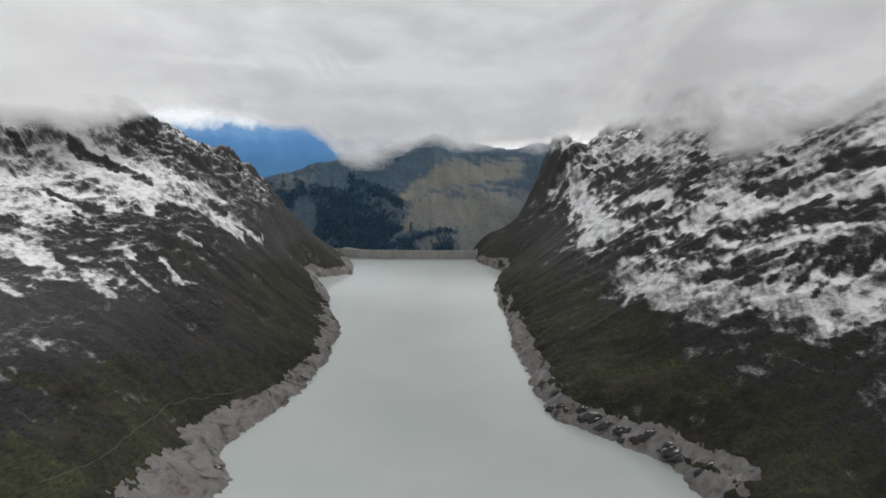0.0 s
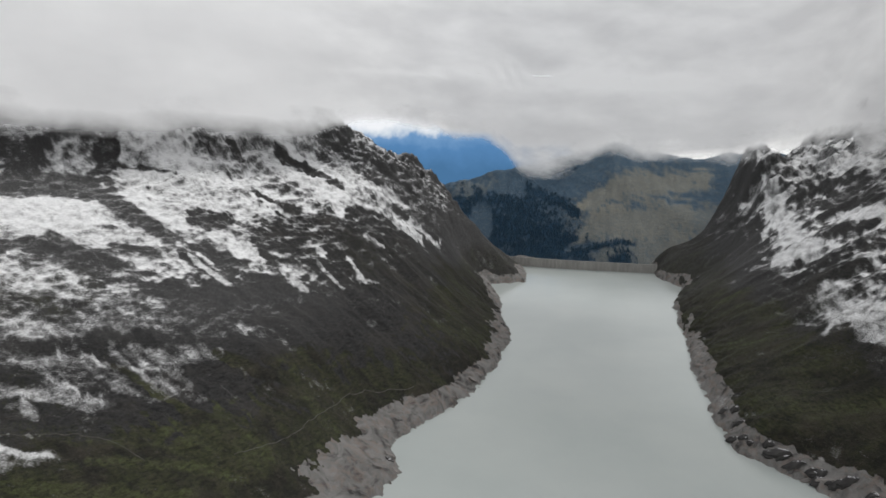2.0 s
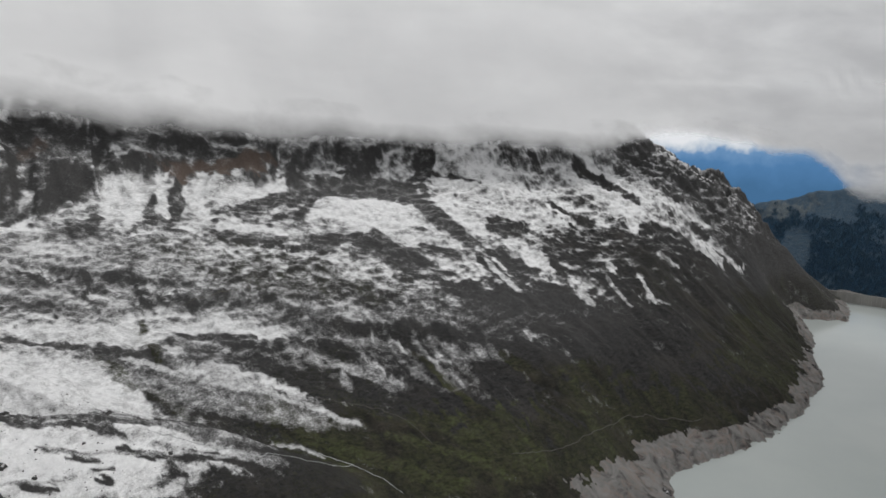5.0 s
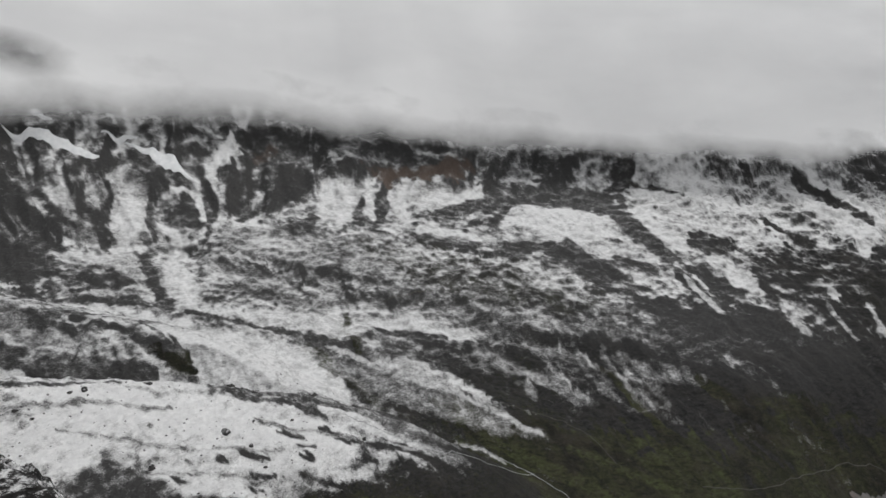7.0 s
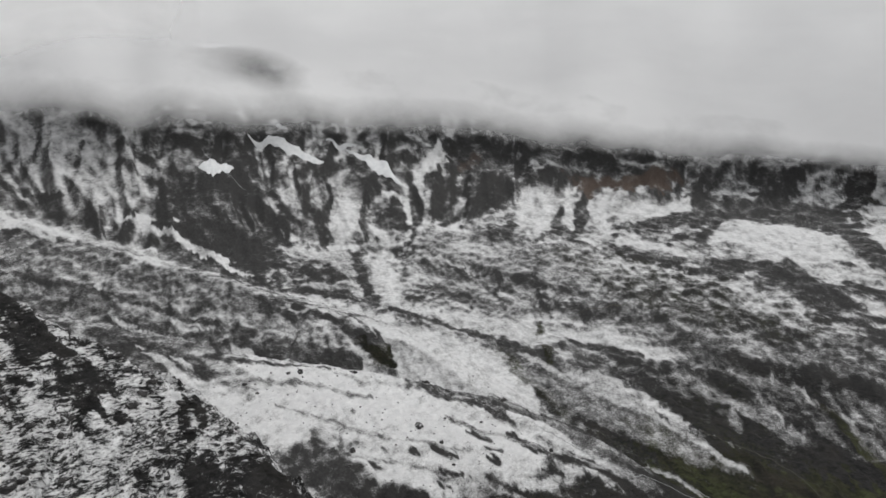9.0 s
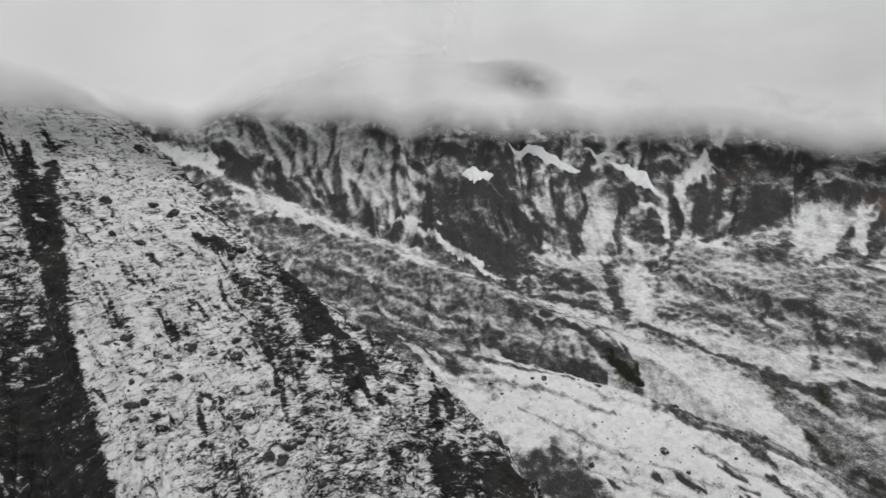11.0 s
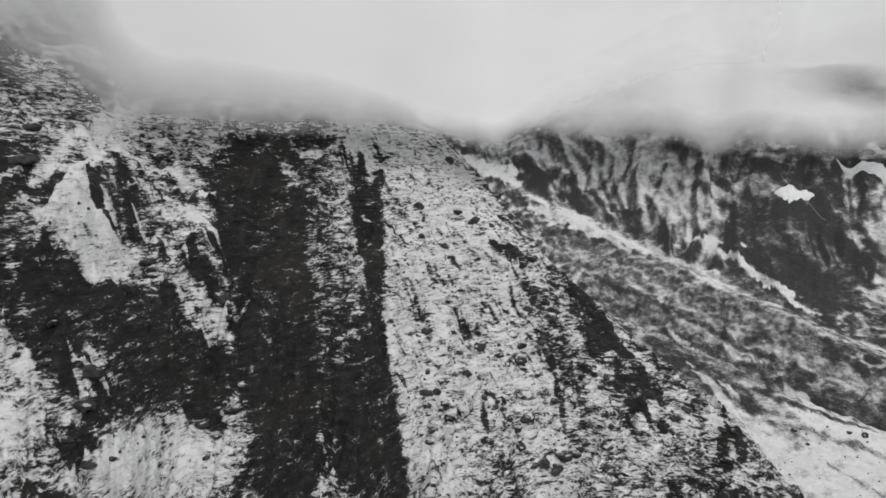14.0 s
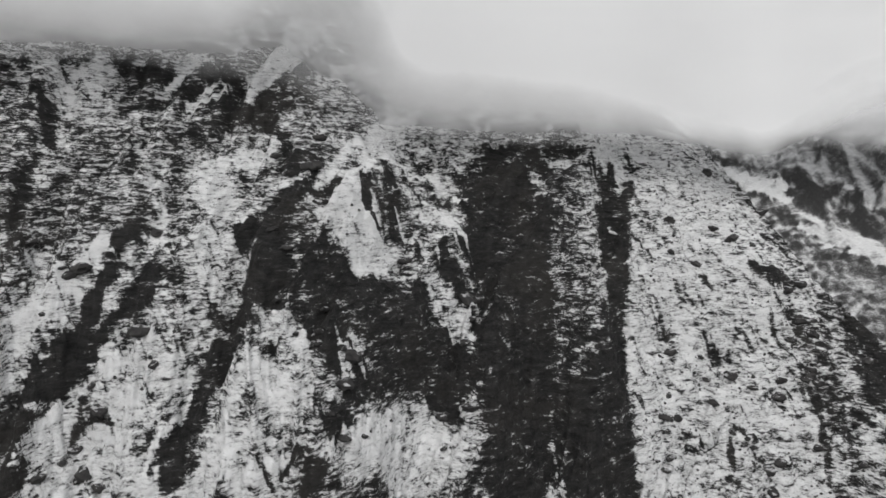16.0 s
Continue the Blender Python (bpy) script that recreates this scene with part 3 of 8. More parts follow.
    snow = patch(snow, u, v, rag, 0.15, 649, 1737, 31, -143, -8, -22)
    snow = patch(snow, u, v, rag, 0.1, 502, 1571, 47, -116, -15, -24)
    snow = patch(snow, u, v, rag, 0.1, 809, 1453, 45, 43, 1, -10)
    snow = patch(snow, u, v, rag, 0.1, 842, 1414, 47, 38, 3, -7)
    snow = patch(snow, u, v, rag, 0.1, 875, 1356, 46, 23, 3, -6)
    turf = patch(turf, u, v, rag, 0.7, 588, 1061, 145, -173, -27, -47)
    snow = patch(snow, u, v, rag, 0.6, -1246, 2332, 312, 121, 85, -235)
    snow = patch(snow, u, v, rag, 0.85, -1088, 2287, 291, -186, 23, -137)
    snow = patch(snow, u, v, rag, 0.75, -1499, 1951, 254, -33, 47, -160)
    snow = patch(snow, u, v, rag, 0.72, -1172, 1785, 136, 125, 66, -108)
    snow = patch(snow, u, v, rag, 0.1, -1192, 2631, 110, 2, 19, -89)
    snow = patch(snow, u, v, rag, 0.1, -1344, 2367, 60, 16, 0, -40)
    snow = patch(snow, u, v, rag, 0.08, -1172, 2783, 95, -101, -2, -70)
    snow = patch(snow, u, v, rag, 0.12, -907, 2727, 143, 144, 32, -163)
    snow = patch(snow, u, v, rag, 0.06, -702, 2501, 185, 42, 23, -297)
    snow = patch(snow, u, v, rag, 0.8, -848, 2483, 99, -81, -7, -20)
    snow = patch(snow, u, v, rag, 0.1, -1129, 1733, 81, 40, 22, -39)
    snow = patch(snow, u, v, rag, 0.2, -1048, 2155, 79, -6, 13, -40)
    snow = patch(snow, u, v, rag, 0.12, -958, 1794, 74, 12, 14, -37)
    snow = patch(snow, u, v, rag, 0.85, -752, 2300, 73, 91, 13, -57)
    snow = patch(snow, u, v, rag, 1, -643, 2376, 29, 58, -0, -13)
    snow = patch(snow, u, v, rag, 0.03, -1014, 1496, 93, -7, 22, -52)
    snow = patch(snow, u, v, rag, 0.05, -896, 1260, 104, -10, 26, -66)
    snow = patch(snow, u, v, rag, 0.8, -960, 1591, 79, -13, 13, -39)
    snow = patch(snow, u, v, rag, 0.8, -795, 1537, 84, -42, 5, -34)
    snow = patch(snow, u, v, rag, 0.6, -695, 1691, 75, 65, 5, -20)
    snow = patch(snow, u, v, rag, 0.75, -815, 1724, 48, -32, 3, -28)
    snow = patch(snow, u, v, rag, 0.1, -843, 1477, 62, -23, 4, -28)
    snow = patch(snow, u, v, rag, 0.06, -890, 1707, 60, -29, 10, -43)
    snow = patch(snow, u, v, rag, 0.06, -777, 1879, 68, -23, 9, -60)
    snow = patch(snow, u, v, rag, 0.83, -919, 1388, 97, -35, 6, -21)
    snow = patch(snow, u, v, rag, 0.7, -775, 2044, 75, 80, 11, -38)
    snow = patch(snow, u, v, rag, 0.15, -1619, 1845, 74, -161, -18, -12)
    snow = patch(snow, u, v, rag, 0.1, -1247, 1571, 211, -93, 10, -29)
    snow = patch(snow, u, v, rag, 0.06, -1603, 1549, 132, 152, 71, -73)
    rust_haze = patch(rust_haze, u, v, rag, 0.25, -1603, 1549, 132, 152, 71, -73)
    snow = patch(snow, u, v, rag, 0.93, -1440, 1423, 107, 74, 45, -51)
    snow = patch(snow, u, v, rag, 0.78, -1344, 1340, 132, 119, 25, -27)
    snow = patch(snow, u, v, rag, 0.15, -1224, 1276, 122, 13, 35, -50)
    snow = patch(snow, u, v, rag, 0.53, -1105, 1048, 220, 121, 75, -84)
    snow = patch(snow, u, v, rag, 0.1, -1018, 992, 87, 72, 4, -4)
    snow = patch(snow, u, v, rag, 0.1, -899, 1095, 39, 38, 3, -3)
    snow = patch(snow, u, v, rag, 0.1, -1007, 1039, 45, -15, 4, -14)
    snow = patch(snow, u, v, rag, 0.45, -930, 925, 115, -21, 17, -46)
    snow = patch(snow, u, v, rag, 0.4, -840, 1034, 110, -38, 7, -58)
    turf = patch(turf, u, v, rag, 1, -647, 923, 155, 129, 31, -54)
    snow = patch(snow, u, v, rag, -0.1, -647, 923, 155, 129, 31, -54)
    turf = patch(turf, u, v, rag, 0.15, -624, 1546, 210, 90, 30, -160)
    turf = patch(turf, u, v, rag, 0.9, -568, 1374, 146, 203, 30, -73)
    snow = patch(snow, u, v, rag, 0.4, -2051, 1210, 115, 276, 60, -42)
    rust_haze = patch(rust_haze, u, v, rag, 1, -1912, 1281, 47, 122, 24, -16)
    snow = patch(snow, u, v, rag, 0.05, -1912, 1281, 47, 122, 24, -16)
    rust_haze = patch(rust_haze, u, v, rag, 0.8, -1961, 1122, 10, 70, 13, -7)
    snow = patch(snow, u, v, rag, 0.73, -1934, 907, 128, 29, 39, -51)
    snow = patch(snow, u, v, rag, 0.78, -1848, 1072, 110, -35, 6, -27)
    snow = patch(snow, u, v, rag, 0.73, -1815, 1181, 83, 42, 48, -43)
    snow = patch(snow, u, v, rag, 0.12, -1847, 952, 96, -35, 2, -18)
    snow = patch(snow, u, v, rag, 0.12, -1849, 1027, 110, -67, -2, -13)
    snow = patch(snow, u, v, rag, 0.18, -1750, 1268, -28, 115, 53, -25)
    snow = patch(snow, u, v, rag, 0.1, -2111, 1204, 29, 90, 22, -17)
    snow = patch(snow, u, v, rag, 0.5, -1830, 1666, 148, 275, 40, -39)
    snow = patch(snow, u, v, rag, 0.06, -1756, 1627, 74, 23, 11, -32)
    snow = patch(snow, u, v, rag, 0.12, -1508, 1047, 104, 44, 29, -26)
    snow = patch(snow, u, v, rag, 0.15, -1240, 1268, 148, -4, 33, -51)
    snow = patch(snow, u, v, rag, 0.35, -1537, 732, 55, 67, 40, -20)
    snow = patch(snow, u, v, rag, 0.35, -1382, 1166, 76, 41, 34, -32)
    snow = patch(snow, u, v, rag, 0.1, -1371, 786, 22, 19, 19, -12)
    snow = patch(snow, u, v, rag, 0.78, -1241, 751, 98, 104, 16, -11)
    snow = patch(snow, u, v, rag, 0.1, -1039, 1031, 74, -10, 2, -14)
    snow = patch(snow, u, v, rag, -0.05, -1972, -7, 305, 89, 59, -92)
    snow = patch(snow, u, v, rag, -0.05, -2044, -144, 114, 22, 3, -38)
    snow = patch(snow, u, v, rag, 0.05, -1851, 87, 163, -36, -20, -34)
    snow = patch(snow, u, v, rag, 0.93, -2208, -49, 11, 28, 9, -5)
    snow = patch(snow, u, v, rag, 0.2, -2132, 288, 20, 168, 27, -7)
    snow = patch(snow, u, v, rag, 0.15, -2275, 116, -7, 124, 48, -6)
    snow = patch(snow, u, v, rag, 0.68, -2142, 629, 138, -128, -20, -14)
    snow = patch(snow, u, v, rag, 0.18, -2143, 779, 72, 149, 67, -42)
    snow = patch(snow, u, v, rag, 0.05, -1972, 642, 44, 48, 33, -28)
    snow = patch(snow, u, v, rag, 0.61, -1960, 339, 130, -3, 12, -79)
    snow = patch(snow, u, v, rag, 0.53, -1960, 449, 38, 98, 67, -22)
    snow = patch(snow, u, v, rag, 0.02, -1937, 447, 26, 64, 41, -10)
    snow = patch(snow, u, v, rag, 0.5, -1968, 200, 92, 31, 19, -28)
    snow = patch(snow, u, v, rag, 0.1, -1703, 323, 163, -7, 3, -13)
    snow = patch(snow, u, v, rag, 0.61, -1747, 225, 84, 161, 112, -22)
    snow = patch(snow, u, v, rag, 0.1, -1711, 206, 69, 58, 25, -8)
    snow = patch(snow, u, v, rag, 0.83, -1627, 357, 108, 4, 17, -23)
    snow = patch(snow, u, v, rag, 0.83, -1406, 514, 100, 146, 23, -10)
    snow = patch(snow, u, v, rag, 0.1, -1554, 18, 131, 284, 17, -2)
    snow = patch(snow, u, v, rag, 0.52, -1611, 552, 203, 109, 77, -53)
    snow = patch(snow, u, v, rag, 0.1, -1621, 582, 38, 53, 10, -4)
    snow = patch(snow, u, v, rag, 0.1, -1521, 705, 52, 30, 11, -8)
    snow = patch(snow, u, v, rag, 0.75, -1171, 388, 150, 173, 109, -55)
    snow = patch(snow, u, v, rag, 0.22, -1252, 259, 80, 54, 7, -9)
    turf = patch(turf, u, v, rag, 0.9, -1252, 259, 80, 54, 7, -9)
    snow = patch(snow, u, v, rag, 0.15, -1153, 539, 140, 28, 15, -17)
    turf = patch(turf, u, v, rag, 0.6, -1153, 539, 140, 28, 15, -17)
    snow = patch(snow, u, v, rag, 0.18, -1277, 624, 99, -30, 1, -12)
    turf = patch(turf, u, v, rag, 0.9, -1277, 624, 99, -30, 1, -12)
    snow = patch(snow, u, v, rag, 0.68, -1035, 694, 151, 79, 24, -25)
    snow = patch(snow, u, v, rag, 0.83, -1030, 613, 39, -10, -1, -5)
    snow = patch(snow, u, v, rag, 0.1, -887, 645, 130, 76, 8, -12)
    turf = patch(turf, u, v, rag, 1, -835, 735, 127, 69, 23, -37)
    snow = patch(snow, u, v, rag, -0.1, -835, 735, 127, 69, 23, -37)
    snow = patch(snow, u, v, rag, 0.73, -1221, 769, 88, 100, 23, -17)
    snow = patch(snow, u, v, rag, 0.3, -974, 1067, 147, 144, 47, -59)
    snow = patch(snow, u, v, rag, 0.53, -1584, -21, 84, 221, 19, -1)
    snow = patch(snow, u, v, rag, 0.55, -1469, 28, 129, 176, 26, -3)
    snow = patch(snow, u, v, rag, 0.1, -1450, -16, 188, 225, 10, -2)
    snow = patch(snow, u, v, rag, 0.92, -893, 30, -102, 199, 42, -7)
    snow = patch(snow, u, v, rag, 0.83, -871, 312, 22, 164, 35, -17)
    snow = patch(snow, u, v, rag, 0.1, -801, 65, -8, 85, 19, -3)
    snow = patch(snow, u, v, rag, -0.05, -631, -43, 19, 8, 2, -8)
    snow = patch(snow, u, v, rag, 0.3, -603, -83, 4, 25, 7, -2)
    snow = patch(snow, u, v, rag, 0.5, -830, 519, 57, 66, 14, -17)
    snow = patch(snow, u, v, rag, 0.45, -810, 286, 14, 92, 18, -11)
    snow = patch(snow, u, v, rag, 0.18, -2318, -732, 114, 282, 18, 1)
    snow = patch(snow, u, v, rag, 0.18, -2117, -692, 106, 166, 32, 1)
    snow = patch(snow, u, v, rag, 0.15, -1674, -211, 243, 230, 38, -14)
    snow = patch(snow, u, v, rag, 0.18, -1905, -158, 106, 111, 17, -12)
    snow = patch(snow, u, v, rag, 0.45, -1943, -430, 110, 201, 32, 4)
    snow = patch(snow, u, v, rag, 0.93, -1755, -295, 38, 46, 6, -2)
    snow = patch(snow, u, v, rag, 0.93, -988, -145, -4, 23, 6, 0)
    snow = patch(snow, u, v, rag, 0.93, -975, 19, 15, 32, 15, -3)
    snow = patch(snow, u, v, rag, 0.59, -2347, -600, 197, 216, 45, -32)
    snow = patch(snow, u, v, rag, 0.2, -2408, -698, 63, 4, -1, -11)
    snow = patch(snow, u, v, rag, 0.2, -2353, -615, 55, -6, -11, -15)
    snow = patch(snow, u, v, rag, 0.2, -2300, -530, 65, 6, -17, -15)
    snow = patch(snow, u, v, rag, 0.2, -2551, -912, 13, 96, 47, 14)
    snow = patch(snow, u, v, rag, 0.4, -2222, -268, 154, 145, 53, -38)
    snow = patch(snow, u, v, rag, 0.2, -2222, -87, 43, 70, 48, -15)
    snow = patch(snow, u, v, rag, 1.5, -2518, -1171, 77, 183, 17, 1)
    snow = patch(snow, u, v, rag, 1.5, -2153, -634, 157, 250, 18, 1)
    snow = patch(snow, u, v, rag, 1.4, -2027, -235, 57, 94, 7, -1)
    snow = patch(snow, u, v, rag, 1.4, -1836, -26, 83, 88, 12, -4)
    snow = patch(snow, u, v, rag, 0.4, -341, -488, 49, 104, 44, 18)
    snow = patch(snow, u, v, rag, 0.5, -465, -547, -51, 45, 35, 24)
    snow = patch(snow, u, v, rag, 0, -489, -454, 16, 73, 39, -9)
    snow = patch(snow, u, v, rag, 0.03, -436, -350, 40, 81, 38, -16)
    snow = patch(snow, u, v, rag, -0.1, -515, -349, 108, 92, 23, -1)
    snow = patch(snow, u, v, rag, 0.25, -526, -411, 48, 53, 27, -4)
    snow = patch(snow, u, v, rag, 0.08, -587, -497, -51, 36, 6, 3)
    snow = patch(snow, u, v, rag, 0, -339, -491, -5, 11, 14, 8)
    snow = patch(snow, u, v, rag, 0.95, -415, -567, 72, 48, 3, -2)
    snow = patch(snow, u, v, rag, 1, -315, -476, -5, 22, 23, 10)
    snow = patch(snow, u, v, rag, 0.55, -420, -515, -14, 43, 23, 11)
    snow = patch(snow, u, v, rag, 0.95, -420, -482, -3, 26, 2, 0)
    snow = patch(snow, u, v, rag, 0.06, -296, -428, -32, 18, 19, 14)
    snow = patch(snow, u, v, rag, 0.85, -384, -428, -14, 21, 12, 5)
    snow = patch(snow, u, v, rag, 0.88, -689, -452, -27, 44, 23, 2)
    snow = patch(snow, u, v, rag, 0.68, -566, -321, 146, 110, 63, -24)
    snow = patch(snow, u, v, rag, 0.6, -609, -235, 68, 84, 52, -27)
    snow = patch(snow, u, v, rag, 0.5, -726, -358, 11, 85, 29, -4)
    snow = patch(snow, u, v, rag, 0.55, -635, -149, 80, 99, 26, -22)
    snow = patch(snow, u, v, rag, -0.05, -702, -291, -17, 14, 16, 3)
    snow = patch(snow, u, v, rag, -0.1, -732, -224, 2, 17, 3, -6)
    snow = patch(snow, u, v, rag, -0.1, -715, -187, 27, 28, 6, -6)
    snow = patch(snow, u, v, rag, 0.05, -672, -138, 6, 30, 12, -4)
    snow = patch(snow, u, v, rag, -0.05, -633, -40, 19, 11, 3, -7)
    snow = patch(snow, u, v, rag, 1, -656, -56, 13, 15, 2, -4)
    snow = patch(snow, u, v, rag, 0.68, -304, -372, -52, 17, 12, 12)
    snow = patch(snow, u, v, rag, 0.05, -340, -407, -21, 30, 18, 6)
    snow = patch(snow, u, v, rag, 0, -342, -327, 2, 13, 13, 0)
    snow = patch(snow, u, v, rag, 0.12, -437, -328, -6, 47, 7, -1)
    snow = patch(snow, u, v, rag, 0.4, -405, -329, 16, 21, 0, -2)
    snow = patch(snow, u, v, rag, 0.8, -426, -369, 3, 8, 4, -1)
    snow = patch(snow, u, v, rag, 0.42, -163, -580, -87, 133, 42, 49)
    snow = patch(snow, u, v, rag, 0.95, -109, -528, -41, -6, -6, 13)
    snow = patch(snow, u, v, rag, 0.9, -114, -461, -37, -2, -6, 28)
    snow = patch(snow, u, v, rag, 0.9, -181, -390, -40, 6, -5, 12)
    snow = patch(snow, u, v, rag, 0.8, -120, -403, -31, 22, 1, 9)
    snow = patch(snow, u, v, rag, 0.85, -182, -366, -26, -6, -7, 9)
    snow = patch(snow, u, v, rag, 0.8, -289, -362, -74, 5, 4, 11)
    snow = patch(snow, u, v, rag, -0.05, -101, -494, -42, -6, -3, 5)
    snow = patch(snow, u, v, rag, -0.05, -146, -499, 14, 16, 7, -10)
    snow = patch(snow, u, v, rag, -0.05, -68, -462, -23, -16, -3, -0)
    snow = patch(snow, u, v, rag, 0.95, -108, -488, -38, -7, -2, 1)
    snow = patch(snow, u, v, rag, 0.78, -104, -455, -40, -15, -7, 21)
    snow = patch(snow, u, v, rag, 0, -178, -439, -34, -17, -7, 1)
    snow = patch(snow, u, v, rag, 0.05, -137, -403, -12, -9, -5, 5)
    snow = patch(snow, u, v, rag, 0.8, -189, -400, -35, 8, -4, 8)
    snow = patch(snow, u, v, rag, 0.5, -216, -419, -10, 24, 9, 1)
    snow = patch(snow, u, v, rag, 0.08, -223, -363, -34, -15, -4, 0)
    snow = patch(snow, u, v, rag, 0.68, -293, -363, -58, 18, 21, 15)
    snow = patch(snow, u, v, rag, 0.05, -95, -618, -17, -36, -6, 1)
    snow = patch(snow, u, v, rag, 0.03, -243, -650, -37, 53, 5, 5)
    snow = patch(snow, u, v, rag, 1, -347, -662, -73, -31, -8, 4)
    snow = patch(snow, u, v, rag, 1, -255, -640, -23, 1, -0, 3)
    snow = patch(snow, u, v, rag, 0.95, -264, -561, -24, 8, -0, 4)
    snow = patch(snow, u, v, rag, 0.85, -165, -709, -28, 0, 3, 18)
    snow = patch(snow, u, v, rag, 0.72, -223, -528, -2, 64, 20, 8)
    snow = patch(snow, u, v, rag, 0.05, -235, -439, 1, 52, 12, -5)
    snow = patch(snow, u, v, rag, 0.05, -283, -405, -26, 27, 23, 10)
    snow = patch(snow, u, v, rag, 1, -319, -476, -42, -3, 11, 8)
    snow = patch(snow, u, v, rag, 0.85, -395, -560, -55, -41, -5, 3)
    snow = patch(snow, u, v, rag, 0.8, -269, -400, -15, -2, 2, 2)
    snow = patch(snow, u, v, rag, 0.1, -218, -655, -41, 35, 4, 8)
    snow = patch(snow, u, v, rag, 0.3, -173, -613, 2, 40, 6, -5)
    snow = patch(snow, u, v, rag, 0.15, -96, -465, 6, 6, 3, -4)
    woods = patch(woods, u, v, rag, 1, -646, 4027, 360, 430, -19, -182)
    woods = patch(woods, u, v, rag, 1, -564, 3602, 250, 399, 59, -449)
    woods = patch(woods, u, v, rag, 1, -329, 3901, 213, -154, -16, -109)
    woods = patch(woods, u, v, rag, 1, -12, 3625, 103, 181, 13, -148)
    woods = patch(woods, u, v, rag, 0.25, -470, 4286, 275, -80, 12, -106)
    woods = patch(woods, u, v, rag, 0, 48, 4015, 316, -141, -21, -97)
    woods = patch(woods, u, v, rag, 0, -219, 3482, 73, -155, -3, -97)
    woods = patch(woods, u, v, rag, 0, -756, 4023, 96, -37, 0, -28)
    woods = patch(woods, u, v, rag, 1, -858, 4158, 364, -135, -0, -127)
    woods = patch(woods, u, v, rag, 1, -608, 2763, 108, 295, -4, -117)
    snow = patch(snow, u, v, rag, 0.5, -437, -539, -47, 20, 27, 23)
    snow = patch(snow, u, v, rag, 0.9, -417, -501, -18, 22, 4, 2)
    snow = patch(snow, u, v, rag, 0.1, -439, -523, 1, 33, 7, 4)
    snow = patch(snow, u, v, rag, -0.1, -490, -473, 4, 64, 42, 5)
    snow = patch(snow, u, v, rag, 0.3, -540, -466, -26, 23, 14, 4)
    snow = patch(snow, u, v, rag, 0.55, -523, -462, 27, 15, 1, -7)
    snow = patch(snow, u, v, rag, 0.02, -430, -377, -7, 60, 44, 10)
    snow = patch(snow, u, v, rag, 0.6, -421, -376, -24, 4, 4, 2)
    snow = patch(snow, u, v, rag, -0.1, -582, -414, 51, 55, 9, -9)
    snow = patch(snow, u, v, rag, -0.05, -475, -315, 32, 41, 19, -2)
    snow = patch(snow, u, v, rag, 0, -412, -320, -11, 46, 22, -10)
    snow = patch(snow, u, v, rag, 0.7, -411, -331, 15, 19, 1, -2)
    snow = patch(snow, u, v, rag, 0.9, -385, -427, -24, 21, 13, 5)
    snow = patch(snow, u, v, rag, 0.08, -323, -400, -13, 27, 24, 5)
    snow = patch(snow, u, v, rag, 0.5, -273, -383, -22, -3, 4, 3)
    snow = patch(snow, u, v, rag, 0.72, -653, -359, -40, 62, 44, 13)
    snow = patch(snow, u, v, rag, 0.72, -564, -318, -36, 50, 41, 2)
    snow = patch(snow, u, v, rag, 0.6, -518, -270, -40, 44, 33, 5)
    snow = patch(snow, u, v, rag, 0.1, -630, -398, 14, 37, 10, -0)
    snow = patch(snow, u, v, rag, 0.5, -623, -241, 21, 48, 22, -8)
    snow = patch(snow, u, v, rag, 0.1, -702, -204, 39, 34, 15, -4)
    snow = patch(snow, u, v, rag, 0.75, -748, -440, -40, 37, 27, 12)
    snow = patch(snow, u, v, rag, 0.1, -625, -480, 7, 18, 3, -4)
    snow = patch(snow, u, v, rag, 0.1, -583, -501, -53, 40, 6, 4)
    snow = patch(snow, u, v, rag, 0.6, -519, -562, -49, 30, 7, 9)
    snow = patch(snow, u, v, rag, 0.3, -107, -716, -8, 32, 8, 7)
    snow = patch(snow, u, v, rag, 0.75, -138, -721, -17, 2, 5, 11)
    snow = patch(snow, u, v, rag, 0.7, -253, -676, -23, 21, 4, 8)
    snow = patch(snow, u, v, rag, 0.1, -205, -708, -13, 26, 5, 3)
    snow = patch(snow, u, v, rag, 0.1, -288, -556, 6, 43, 11, -0)
    snow = patch(snow, u, v, rag, 0.45, -362, -582, -33, 10, 20, 21)
    snow = patch(snow, u, v, rag, 0.08, -301, -516, -16, 25, 15, 11)
    snow = patch(snow, u, v, rag, 0.25, -169, -482, -4, 22, 8, -1)
    snow = patch(snow, u, v, rag, 0.65, -174, -513, -7, 27, 5, -2)
    snow = patch(snow, u, v, rag, 0.5, -105, -585, -14, -3, -2, 4)
    snow = patch(snow, u, v, rag, 0.9, -76, -521, -10, -7, -3, 2)
    snow = patch(snow, u, v, rag, 0.5, -173, -458, -17, -2, -2, 2)
    snow = patch(snow, u, v, rag, 0.3, -98, -490, 16, 10, 3, -1)
    snow = patch(snow, u, v, rag, 0.45, -660, -317, -19, 31, 14, 2)
    snow = patch(snow, u, v, rag, 0, -700, -293, -24, 17, 9, 1)
    snow = patch(snow, u, v, rag, 1, -701, -284, -28, 10, 3, 1)
    snow = patch(snow, u, v, rag, -0.1, -730, -222, 6, 18, 5, -5)
    snow = patch(snow, u, v, rag, -0.1, -705, -179, 25, 30, 9, -4)
    snow = patch(snow, u, v, rag, 0.05, -675, -135, 35, 34, 11, -10)
    snow = patch(snow, u, v, rag, -0.05, -630, -39, 36, 16, 2, -9)
    snow = patch(snow, u, v, rag, -0.1, -567, 27, 15, 81, 17, -3)
